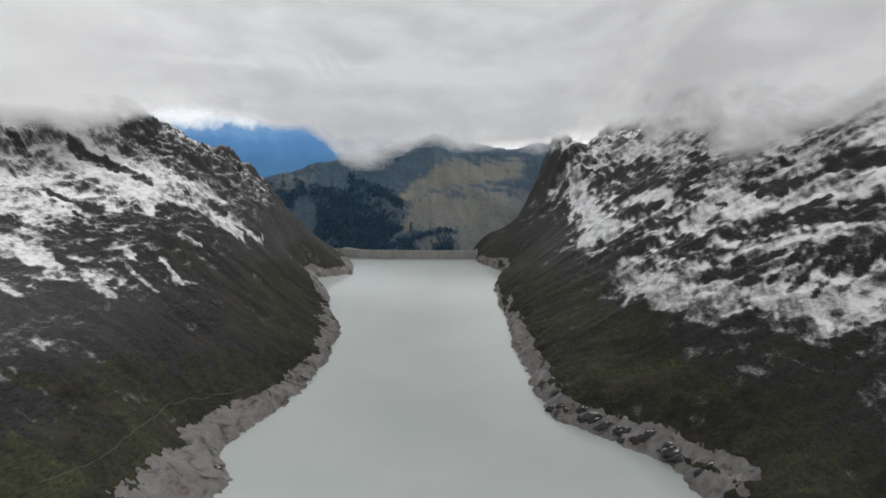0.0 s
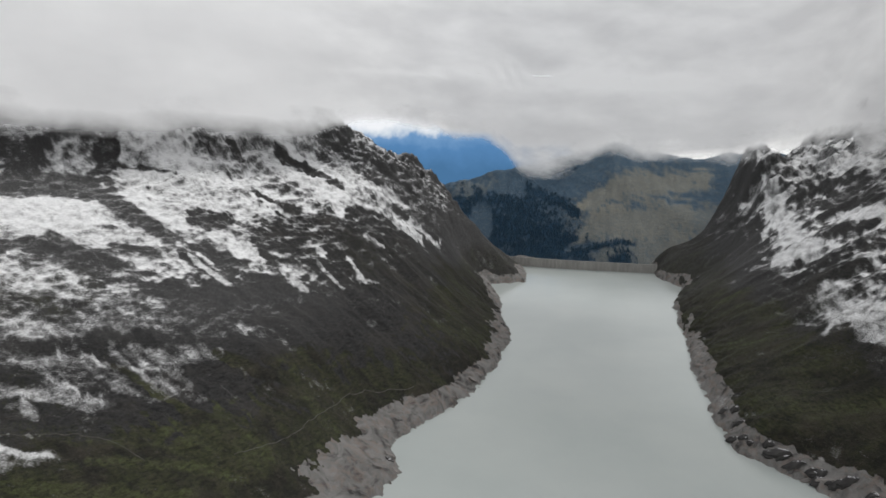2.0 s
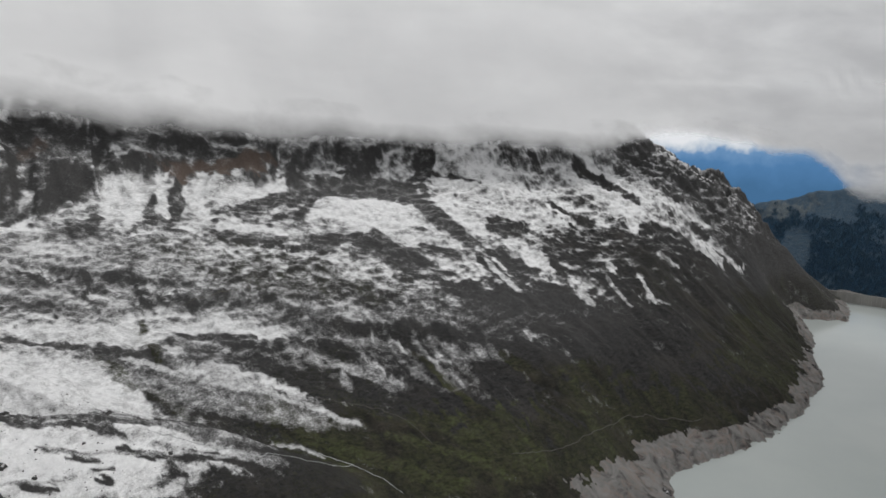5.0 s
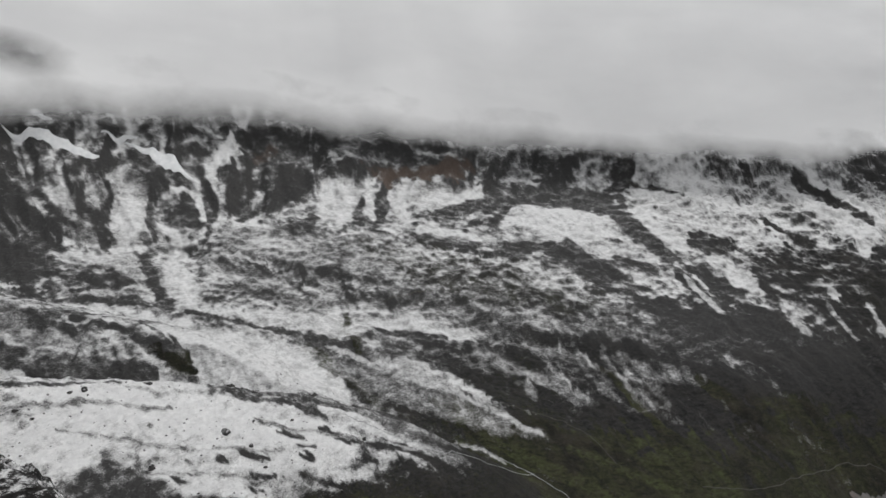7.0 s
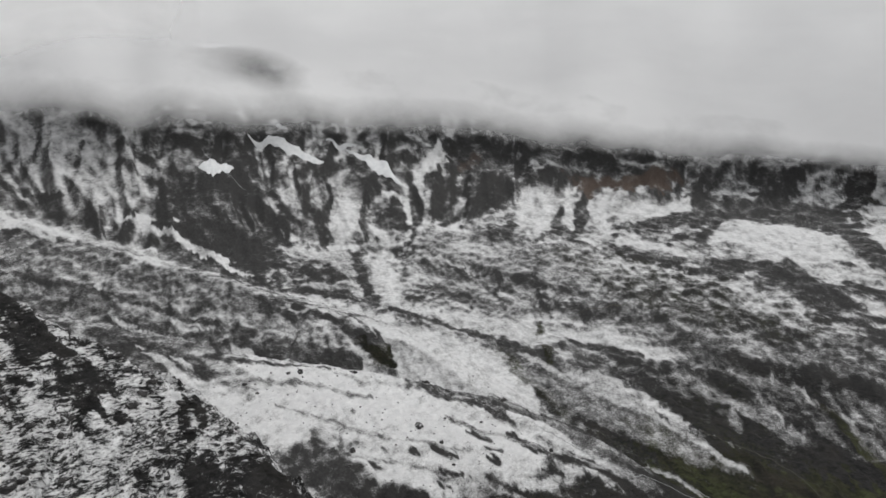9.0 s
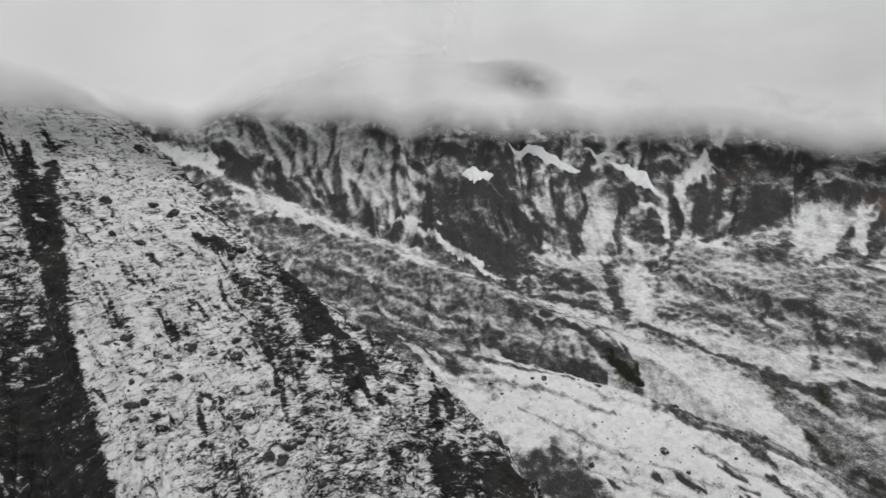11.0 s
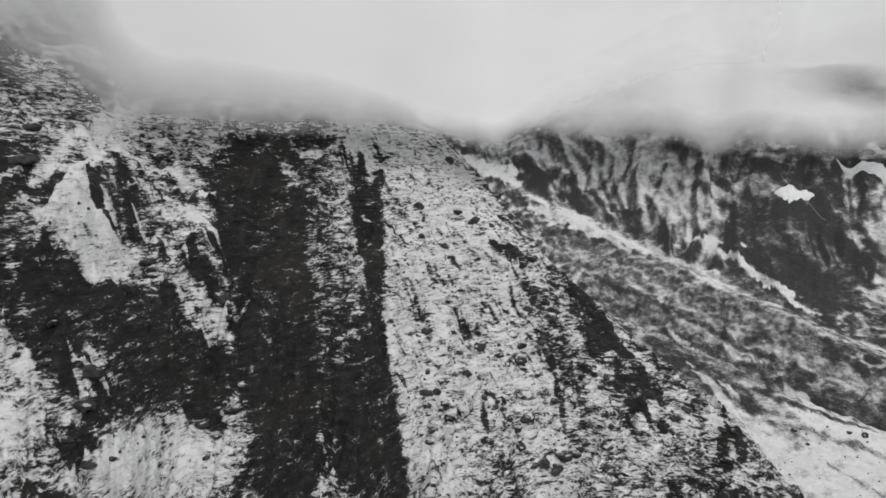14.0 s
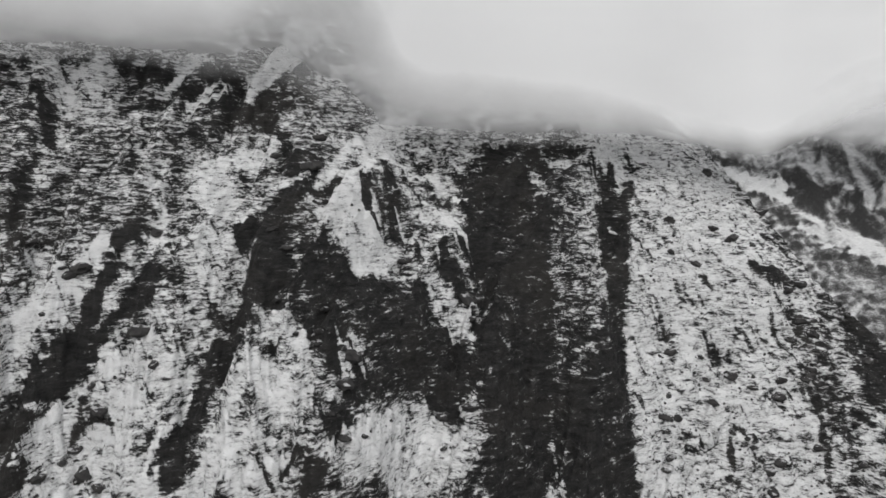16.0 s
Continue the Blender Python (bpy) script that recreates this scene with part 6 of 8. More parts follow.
    green = stroke(green, u, v, rag, 0.8, 16, 0.64, (-1002, 730), (-898, 797), (-751, 864))
    green = stroke(green, u, v, rag, 0.8, 14, 0.97, (-875, 679), (-759, 733), (-620, 819))
    green = stroke(green, u, v, rag, 0.9, 11, 0.76, (-771, 794), (-673, 864), (-574, 912))
    snow = stroke(snow, u, v, rag, -0.05, 7, 0.53, (-956, 752), (-894, 804), (-780, 858))
    snow = stroke(snow, u, v, rag, -0.05, 7, 0.85, (-861, 706), (-772, 747), (-640, 818))
    woods = stroke(woods, u, v, rag, 1, 32, 0.72, (-982, 4271), (-749, 4224), (-558, 4162))
    woods = stroke(woods, u, v, rag, 1, 54, 0.89, (-800, 4113), (-535, 4017), (-356, 3938))
    woods = stroke(woods, u, v, rag, 1, 45, 1.01, (-587, 3916), (-410, 3850), (-309, 3828))
    woods = stroke(woods, u, v, rag, 1, 28, 0.73, (-580, 4301), (-384, 4164), (-233, 4025))
    woods = stroke(woods, u, v, rag, 1, 19, 0.95, (-212, 3811), (-86, 3819), (71, 3863))
    woods = stroke(woods, u, v, rag, 0, 18, 0.12, (-889, 4107), (-776, 4086))
    woods = stroke(woods, u, v, rag, 0, 15, 0.81, (-1001, 4272), (-929, 4287))
    rust_haze = stroke(rust_haze, u, v, rag, 1, 31, 0.81, (-271, 4075), (-140, 4108), (-8, 4147))
    rust_haze = stroke(rust_haze, u, v, rag, 0.9, 28, 0.93, (-8, 4163), (160, 4227), (329, 4254))
    rust_haze = stroke(rust_haze, u, v, rag, 0.7, 40, 0.84, (-251, 3881), (-31, 3956), (228, 4087))
    rust_haze = stroke(rust_haze, u, v, rag, 0, 33, 0.94, (-50, 4268), (158, 4342), (402, 4433))
    snow = stroke(snow, u, v, rag, 0.95, 5, 0.26, (-2146, -623), (-2081, -525), (-2010, -409))
    snow = stroke(snow, u, v, rag, 0.95, 7, 1.18, (-2066, -318), (-2021, -234), (-1963, -164))
    snow = stroke(snow, u, v, rag, 0.9, 5, 1.16, (-1957, -156), (-1863, -68), (-1775, 29))
    snow = stroke(snow, u, v, rag, 0.9, 6, 1.04, (-1779, -316), (-1725, -266))
    snow = stroke(snow, u, v, rag, 0.85, 3, 0.64, (-987, -166), (-983, -130))
    snow = stroke(snow, u, v, rag, 0.9, 3, 0.12, (-1437, -17), (-1388, 22))
    snow = stroke(snow, u, v, rag, 0.22, 9, 1.16, (-1847, -480), (-1740, -349), (-995, -153))
    snow = stroke(snow, u, v, rag, 0.22, 7, 0.12, (-976, -178), (-983, -57), (-1308, 122))
    snow = stroke(snow, u, v, rag, 0.22, 8, 0.82, (-1698, -155), (-1570, -1), (-1434, 113))
    snow = stroke(snow, u, v, rag, 0.2, 5, 0.96, (-1425, 233), (-1290, 256), (-1210, 283))
    snow = stroke(snow, u, v, rag, 0.85, 3, 0.61, (-964, -100), (-927, -63))
    snow = stroke(snow, u, v, rag, 0.95, 7, 0.73, (-949, 205), (-931, 306), (-898, 387))
    snow = stroke(snow, u, v, rag, 0.95, 6, 0.80, (-897, 98), (-883, 190), (-859, 301))
    snow = stroke(snow, u, v, rag, 0.18, 3, 0.48, (-1323, 262), (-1232, 277))
    snow = stroke(snow, u, v, rag, 0.13, 4, 0.95, (-832, 259), (-830, 291))
    snow = stroke(snow, u, v, rag, 0.13, 3, 0.76, (-871, 340), (-867, 366))
    snow = stroke(snow, u, v, rag, 0.13, 3, 0.93, (-845, 420), (-832, 442))
    snow = stroke(snow, u, v, rag, 0.6, 8, 1.06, (-2387, -591), (-2270, -556))
    snow = stroke(snow, u, v, rag, 0.6, 8, 0.89, (-2338, -463), (-2232, -435))
    snow = stroke(snow, u, v, rag, 0.6, 7, 1.19, (-2187, -368), (-2084, -320))
    snow = stroke(snow, u, v, rag, 0.18, 8, 1.17, (-2337, -518), (-2251, -498))
    snow = stroke(snow, u, v, rag, 0.18, 11, 1.10, (-2206, -306), (-2171, -226))
    snow = stroke(snow, u, v, rag, 0.1, 8, 0.82, (-2394, -557), (-2344, -575), (-2272, -576))
    snow = stroke(snow, u, v, rag, 0.1, 8, 0.62, (-2460, -703), (-2410, -743), (-2363, -760))
    snow = stroke(snow, u, v, rag, 0.75, 8, 1.05, (-2394, -620), (-2343, -637))
    snow = stroke(snow, u, v, rag, 0.8, 10, 0.81, (-2338, -483), (-2221, -475))
    snow = stroke(snow, u, v, rag, 0.75, 11, 1.24, (-2496, -781), (-2425, -847))
    snow = stroke(snow, u, v, rag, 0.1, 8, 0.97, (-2281, -373), (-2162, -388))
    snow = stroke(snow, u, v, rag, 0.7, 11, 0.76, (-2264, -332), (-2147, -207))
    snow = stroke(snow, u, v, rag, 0.1, 9, 0.67, (-2109, -253), (-2123, -186), (-2108, -117))
    snow = stroke(snow, u, v, rag, 0.86, 9, 0.64, (-2554, -1273), (-2526, -1221), (-2444, -1015))
    snow = stroke(snow, u, v, rag, 0.86, 6, 0.78, (-2306, -870), (-2146, -630), (-1999, -407))
    snow = stroke(snow, u, v, rag, 0.86, 5, 1.11, (-2064, -315), (-1975, -184), (-1849, -64), (-1764, 41))
    snow = stroke(snow, u, v, rag, 0.02, 6, 0.61, (-687, -306), (-719, -289))
    snow = stroke(snow, u, v, rag, 0.86, 3, 1.60, (-691, -288), (-732, -276))
    snow = stroke(snow, u, v, rag, 0.02, 6, 1.37, (-739, -234), (-730, -210), (-694, -177))
    snow = stroke(snow, u, v, rag, 0.02, 7, 1.41, (-674, -159), (-646, -128))
    snow = stroke(snow, u, v, rag, 0.02, 5, 1.22, (-693, -46), (-628, -36))
    snow = stroke(snow, u, v, rag, 0.86, 10, 0.75, (-1949, -607), (-1915, -543))
    snow = stroke(snow, u, v, rag, 0.86, 5, 0.91, (-968, -134), (-934, -88), (-902, -61))
    snow = stroke(snow, u, v, rag, 0.25, 5, 0.94, (-703, -279), (-680, -224), (-647, -201))
    snow = stroke(snow, u, v, rag, 0.86, 5, 0.34, (-449, -594), (-375, -545), (-311, -494))
    snow = stroke(snow, u, v, rag, 0.8, 8, 1.60, (-298, -482), (-303, -473), (-333, -474))
    snow = stroke(snow, u, v, rag, -0.05, 4, 1.57, (-347, -517), (-335, -491), (-342, -485))
    snow = stroke(snow, u, v, rag, 0.85, 5, 1.60, (-405, -554), (-449, -536), (-451, -491))
    snow = stroke(snow, u, v, rag, 0.86, 3, 1.60, (-425, -516), (-412, -457))
    snow = stroke(snow, u, v, rag, 0.75, 4, 1.39, (-378, -504), (-384, -454))
    snow = stroke(snow, u, v, rag, -0.05, 12, 1.39, (-491, -525), (-527, -481), (-509, -449))
    snow = stroke(snow, u, v, rag, -0.05, 12, 0.48, (-464, -489), (-473, -439), (-485, -421))
    snow = stroke(snow, u, v, rag, -0.05, 10, 1.60, (-437, -433), (-481, -404))
    snow = stroke(snow, u, v, rag, -0.05, 6, 0.98, (-523, -541), (-551, -494))
    snow = stroke(snow, u, v, rag, -0.05, 6, 1.19, (-644, -460), (-603, -430), (-529, -370))
    snow = stroke(snow, u, v, rag, -0.05, 5, 1.60, (-533, -373), (-499, -339), (-455, -300), (-438, -272))
    snow = stroke(snow, u, v, rag, 0.3, 11, 1.60, (-553, -449), (-509, -417), (-471, -375))
    snow = stroke(snow, u, v, rag, -0.05, 9, 0.89, (-392, -377), (-380, -347), (-353, -317))
    snow = stroke(snow, u, v, rag, -0.05, 10, 1.23, (-448, -338), (-417, -305), (-392, -282))
    snow = stroke(snow, u, v, rag, 0.6, 3, 1.18, (-416, -343), (-401, -325), (-384, -299))
    snow = stroke(snow, u, v, rag, 0.86, 8, 1.17, (-370, -432), (-386, -423), (-385, -401))
    snow = stroke(snow, u, v, rag, -0.05, 6, 1.60, (-313, -434), (-297, -413))
    snow = stroke(snow, u, v, rag, -0.05, 8, 1.03, (-319, -408), (-343, -389), (-331, -365))
    snow = stroke(snow, u, v, rag, -0.05, 4, 0.63, (-275, -463), (-261, -440), (-253, -401), (-257, -384))
    snow = stroke(snow, u, v, rag, 0.86, 9, 1.60, (-185, -401), (-194, -390), (-172, -378))
    snow = stroke(snow, u, v, rag, 0.8, 6, 0.90, (-213, -435), (-224, -416), (-224, -403))
    snow = stroke(snow, u, v, rag, 0.85, 12, 0.90, (-254, -359), (-313, -381), (-326, -354))
    snow = stroke(snow, u, v, rag, -0.05, 3, 1.56, (-292, -399), (-252, -380), (-212, -358), (-196, -350))
    snow = stroke(snow, u, v, rag, -0.05, 5, 1.60, (-219, -455), (-196, -447), (-186, -444))
    snow = stroke(snow, u, v, rag, 0.86, 3, 1.60, (-242, -393), (-243, -380))
    snow = stroke(snow, u, v, rag, 0.86, 7, 0.87, (-636, -479), (-653, -459), (-644, -409))
    snow = stroke(snow, u, v, rag, 0.86, 5, 1.60, (-594, -419), (-611, -387))
    snow = stroke(snow, u, v, rag, 0.86, 7, 1.60, (-302, -648), (-342, -660), (-390, -673))
    snow = stroke(snow, u, v, rag, -0.05, 8, 0.49, (-284, -636), (-300, -612))
    snow = stroke(snow, u, v, rag, 0.86, 5, 0.82, (-254, -560), (-277, -563))
    snow = stroke(snow, u, v, rag, -0.05, 5, 0.40, (-274, -511), (-245, -497), (-225, -504))
    snow = stroke(snow, u, v, rag, -0.05, 5, 1.29, (-683, -310), (-703, -287))
    snow = stroke(snow, u, v, rag, 0.86, 4, 1.60, (-690, -288), (-723, -274))
    snow = stroke(snow, u, v, rag, -0.05, 4, 1.60, (-158, -515), (-139, -500), (-107, -494), (-71, -466), (-51, -457))
    snow = stroke(snow, u, v, rag, -0.05, 3, 0.34, (-91, -497), (-67, -478), (-54, -469))
    snow = stroke(snow, u, v, rag, -0.05, 4, 1.16, (-216, -459), (-188, -449), (-154, -427), (-129, -405))
    snow = stroke(snow, u, v, rag, -0.05, 3, 1.60, (-266, -387), (-208, -360), (-184, -358))
    snow = stroke(snow, u, v, rag, 0.86, 8, 1.60, (-134, -528), (-101, -522), (-69, -521))
    snow = stroke(snow, u, v, rag, 0.86, 3, 1.60, (-138, -473), (-99, -490), (-55, -445))
    snow = stroke(snow, u, v, rag, 0.86, 8, 1.45, (-115, -459), (-96, -455), (-78, -431))
    snow = stroke(snow, u, v, rag, 0.85, 8, 0.79, (-182, -401), (-181, -382), (-168, -379))
    snow = stroke(snow, u, v, rag, 0.8, 12, 1.60, (-229, -352), (-293, -375), (-321, -355))
    snow = stroke(snow, u, v, rag, 0.86, 6, 0.97, (-162, -727), (-179, -705))
    snow = stroke(snow, u, v, rag, -0.05, 6, 1.55, (-203, -717), (-219, -678))
    snow = stroke(snow, u, v, rag, -0.05, 6, 1.60, (-129, -696), (-126, -665))
    snow = stroke(snow, u, v, rag, -0.05, 7, 0.47, (-274, -619), (-295, -592))
    snow = stroke(snow, u, v, rag, 0.86, 3, 1.15, (-236, -640), (-269, -633))
    snow = stroke(snow, u, v, rag, 0.86, 9, 1.17, (-296, -629), (-322, -651), (-390, -692))
    snow = stroke(snow, u, v, rag, 0.86, 4, 1.13, (-218, -550), (-220, -523))
    snow = stroke(snow, u, v, rag, 0.85, 4, 0.29, (-183, -582), (-181, -551))
    snow = stroke(snow, u, v, rag, 0.86, 4, 0.88, (-247, -561), (-279, -572))
    snow = stroke(snow, u, v, rag, 0.8, 4, 1.41, (-217, -665), (-248, -676))
    snow = stroke(snow, u, v, rag, -0.05, 5, 1.24, (-261, -469), (-246, -425), (-238, -387))
    snow = stroke(snow, u, v, rag, 0.8, 3, 1.22, (-249, -399), (-262, -389))
    # the far slope's right side is paled, its haze put into the tan
    rust_haze = stroke(rust_haze, u, v, rag, 0.75, 78, 0.81, (-141, 4129), (159, 4260), (465, 4333))
    rust_haze = stroke(rust_haze, u, v, rag, 0.7, 73, 0.90, (-126, 3923), (99, 3988), (357, 4077))
    rust_haze = stroke(rust_haze, u, v, rag, 0.6, 39, 1.10, (-20, 3769), (166, 3872), (260, 3945))
    woods = stroke(woods, u, v, rag, 0, 19, 1.10, (-277, 3820), (-216, 3854), (-190, 3913))
    snow = stroke(snow, u, v, rag, 0.3, 31, 1.60, (-1027, 1017), (-930, 1069), (-809, 1117))
    snow = stroke(snow, u, v, rag, 0.22, 24, 0.58, (-966, 947), (-860, 978), (-771, 1041))
    snow = stroke(snow, u, v, rag, 0.2, 18, 0.74, (-860, 1156), (-768, 1147), (-708, 1167))
    comb = stroke(comb, u, v, rag, 1, 47, 0.87, (-1027, 1017), (-917, 1051), (-784, 1133))
    comb = stroke(comb, u, v, rag, 1, 32, 0.80, (-955, 935), (-851, 967), (-720, 1068))
    snow = stroke(snow, u, v, rag, 0.05, 6, 1.22, (-950, 1080), (-909, 1089), (-881, 1116))
    snow = stroke(snow, u, v, rag, 0.05, 5, 1.32, (-982, 1033), (-956, 1058))
    snow = stroke(snow, u, v, rag, 0.1, 6, 0.61, (-988, 1178), (-936, 1194))
    snow = stroke(snow, u, v, rag, 0.75, 7, 0.59, (-1055, 1465), (-949, 1418), (-852, 1375))
    snow = stroke(snow, u, v, rag, 0.6, 51, 1.20, (-2617, -1117), (-2465, -664), (-2267, -304))
    snow = stroke(snow, u, v, rag, 0.6, 39, 0.65, (-2382, -733), (-2259, -459), (-2097, -240))
    snow = stroke(snow, u, v, rag, 0.25, 9, 1.22, (-2504, -716), (-2442, -754))
    snow = stroke(snow, u, v, rag, 0.25, 8, 0.88, (-2411, -563), (-2321, -598))
    snow = stroke(snow, u, v, rag, 0.25, 8, 0.92, (-2356, -442), (-2217, -456))
    snow = stroke(snow, u, v, rag, 0.25, 8, 1.01, (-2374, -634), (-2324, -674))
    snow = stroke(snow, u, v, rag, 0.25, 10, 1.14, (-2302, -341), (-2210, -233))
    snow = stroke(snow, u, v, rag, 0.8, 8, 1.27, (-2431, -595), (-2334, -629))
    snow = stroke(snow, u, v, rag, 0.8, 10, 0.95, (-2358, -495), (-2222, -491))
    snow = stroke(snow, u, v, rag, 0.8, 11, 1.05, (-2582, -826), (-2510, -885))
    snow = stroke(snow, u, v, rag, 0.15, 8, 0.97, (-2427, -960), (-2324, -674), (-2202, -477))
    snow = stroke(snow, u, v, rag, 0.95, 12, 0.71, (-2530, -1225), (-2501, -1160), (-2449, -992))
    snow = stroke(snow, u, v, rag, 0.95, 6, 0.35, (-2299, -863), (-2176, -625), (-2001, -409))
    snow = stroke(snow, u, v, rag, 0.95, 5, 1.22, (-2066, -312), (-1986, -193), (-1866, -78), (-1776, 20))
    snow = stroke(snow, u, v, rag, 0.9, 5, 0.69, (-1792, -331), (-1728, -265))
    snow = stroke(snow, u, v, rag, 0.9, 4, 0.72, (-1598, -150), (-1523, -88))
    snow = stroke(snow, u, v, rag, 0.3, 7, 1.09, (-1892, -516), (-1745, -346), (-1654, -203))
    snow = stroke(snow, u, v, rag, 0.9, 12, 0.85, (-878, -37), (-868, 4), (-862, 27))
    snow = stroke(snow, u, v, rag, 0.45, 24, 0.68, (-1200, 534), (-1028, 625), (-870, 727))
    snow = stroke(snow, u, v, rag, 0.42, 15, 0.40, (-1018, 446), (-895, 498), (-848, 599))
    snow = stroke(snow, u, v, rag, 0.65, 5, 0.87, (-1245, 557), (-1093, 648), (-891, 746))
    snow = stroke(snow, u, v, rag, 0.85, 10, 0.79, (-926, 404), (-887, 469), (-838, 493))
    snow = stroke(snow, u, v, rag, -0.05, 6, 0.77, (-889, 384), (-837, 502), (-712, 608))
    snow = stroke(snow, u, v, rag, -0.05, 6, 0.96, (-1011, 593), (-903, 661), (-776, 713))
    green = stroke(green, u, v, rag, 0.8, 9, 1.02, (-987, 597), (-875, 660), (-738, 700))
    snow = stroke(snow, u, v, rag, 0.6, 21, 0.74, (-1702, -245), (-1568, -77), (-1426, 79))
    snow = stroke(snow, u, v, rag, 0.58, 16, 0.73, (-1738, -180), (-1639, -65), (-1539, 67))
    snow = stroke(snow, u, v, rag, 0.3, 6, 1.15, (-1640, -240), (-1458, -26), (-1289, 189))
    snow = stroke(snow, u, v, rag, 0.55, 6, 0.91, (-965, -83), (-950, -5))
    snow = stroke(snow, u, v, rag, 0.2, 3, 0.67, (-964, -144), (-946, -19), (-977, 127))
    apron = stroke(apron, u, v, rag, 1.4, 14, 0.85, (346, 1379), (489, 1254), (546, 1123), (592, 983))
    apron = stroke(apron, u, v, rag, 1.2, 16, 0.35, (246, 2097), (250, 1831), (259, 1555))
    apron = stroke(apron, u, v, rag, -1.2, 16, 0.22, (261, 2819), (236, 2295))
    apron = stroke(apron, u, v, rag, 1, 13, 0.56, (-469, 1294), (-418, 1378), (-369, 1500), (-325, 1706))
    snow = stroke(snow, u, v, rag, -0.05, 19, 1.45, (-475, -498), (-482, -455), (-393, -393))
    snow = stroke(snow, u, v, rag, -0.05, 16, 1.01, (-441, -399), (-415, -360), (-389, -327))
    snow = stroke(snow, u, v, rag, -0.05, 9, 0.95, (-639, -435), (-534, -368), (-469, -312), (-442, -277))
    snow = stroke(snow, u, v, rag, 0.6, 5, 1.54, (-371, -430), (-396, -426), (-411, -414))
    snow = stroke(snow, u, v, rag, 0.14, 26, 0.49, (-2039, -110), (-1970, 21), (-1927, 98))
    snow = stroke(snow, u, v, rag, 0.14, 20, 0.87, (-2029, 188), (-1962, 230))
    snow = stroke(snow, u, v, rag, 0.12, 25, 0.96, (-2055, 591), (-2006, 648))
    snow = stroke(snow, u, v, rag, 0.12, 16, 1.21, (-2057, 531), (-1932, 527))
    snow = stroke(snow, u, v, rag, 0.12, 15, 1.39, (-2168, 38), (-2059, 97))
    snow = stroke(snow, u, v, rag, -0.1, 30, 0.81, (-963, 1042), (-826, 1124), (-696, 1202))
    snow = stroke(snow, u, v, rag, -0.1, 26, 0.83, (-841, 855), (-718, 952), (-634, 1052))
    snow = stroke(snow, u, v, rag, -0.1, 27, 0.67, (-1017, 1264), (-895, 1327), (-826, 1412))
    snow = stroke(snow, u, v, rag, 0.62, 8, 1.09, (-748, -335), (-714, -249), (-643, -174), (-597, -116))
    snow = stroke(snow, u, v, rag, 0.66, 6, 1.31, (-670, -253), (-615, -189), (-566, -146))
    snow = stroke(snow, u, v, rag, 0.6, 6, 1.17, (-724, -178), (-664, -102), (-626, -57))
    snow = stroke(snow, u, v, rag, -0.05, 4, 1.38, (-728, -206), (-716, -192), (-690, -175))
    snow = stroke(snow, u, v, rag, -0.05, 5, 1.28, (-677, -162), (-668, -133))
    snow = stroke(snow, u, v, rag, -0.05, 4, 1.50, (-645, -54), (-619, -46))
    snow = stroke(snow, u, v, rag, 0.3, 3, 1.10, (-677, -283), (-651, -226), (-602, -191))
    snow = stroke(snow, u, v, rag, 0.3, 10, 1.00, (-1299, 250), (-1237, 276))
    green = stroke(green, u, v, rag, 0.7, 29, 0.57, (-808, 887), (-694, 926), (-575, 970))
    green = stroke(green, u, v, rag, 0.5, 17, 0.53, (-860, 954), (-764, 987), (-661, 1054))
    snow = stroke(snow, u, v, rag, 0.3, 25, 0.96, (-938, 1052), (-855, 1089), (-785, 1153))
    comb = stroke(comb, u, v, rag, 1, 34, 0.81, (-938, 1052), (-850, 1080), (-760, 1149))
    snow = stroke(snow, u, v, rag, -0.15, 14, 0.77, (-774, 918), (-680, 950), (-580, 1018))
    snow = stroke(snow, u, v, rag, 0.5, 22, 0.85, (-2630, -1168), (-2505, -829), (-2409, -519))
    snow = stroke(snow, u, v, rag, 0.55, 3, 0.91, (-888, 43), (-872, 166), (-860, 312))
    snow = stroke(snow, u, v, rag, 0.55, 3, 1.01, (-840, 95), (-832, 225), (-802, 371))
    snow = stroke(snow, u, v, rag, 0.55, 3, 0.74, (-913, 291), (-866, 449), (-820, 533))
    snow = stroke(snow, u, v, rag, 0.6, 4, 0.73, (-911, -10), (-931, 79), (-932, 181))
    snow = stroke(snow, u, v, rag, 0.05, 10, 1.14, (-613, 11), (-825, 69), (-824, 141))
    snow = stroke(snow, u, v, rag, 0.05, 3, 1.02, (-858, 256), (-853, 289))
    snow = stroke(snow, u, v, rag, 0.05, 3, 0.71, (-853, 334), (-847, 353))
    snow = stroke(snow, u, v, rag, 0.05, 3, 0.89, (-844, 423), (-830, 444))
    snow = stroke(snow, u, v, rag, 0.1, 3, 0.74, (-894, 317), (-882, 355))
    snow = stroke(snow, u, v, rag, 0.58, 36, 0.68, (-2655, -1263), (-2584, -871), (-2405, -464))
    snow = stroke(snow, u, v, rag, 0.32, 18, 1.06, (-2465, -1022), (-2300, -722), (-2157, -479), (-1981, -287))
    snow = stroke(snow, u, v, rag, 0.48, 35, 0.59, (-2100, -725), (-2003, -568), (-1747, -282))
    snow = stroke(snow, u, v, rag, 0.5, 29, 0.79, (-1934, -393), (-1701, -155), (-1518, 23))
    snow = stroke(snow, u, v, rag, 0.3, 6, 0.96, (-1926, -511), (-1747, -282), (-1632, -123))
    snow = stroke(snow, u, v, rag, 0.95, 9, 0.71, (-2530, -1225), (-2501, -1160), (-2444, -990))
    snow = stroke(snow, u, v, rag, 0.95, 6, 0.35, (-2299, -863), (-2176, -625), (-2001, -409))
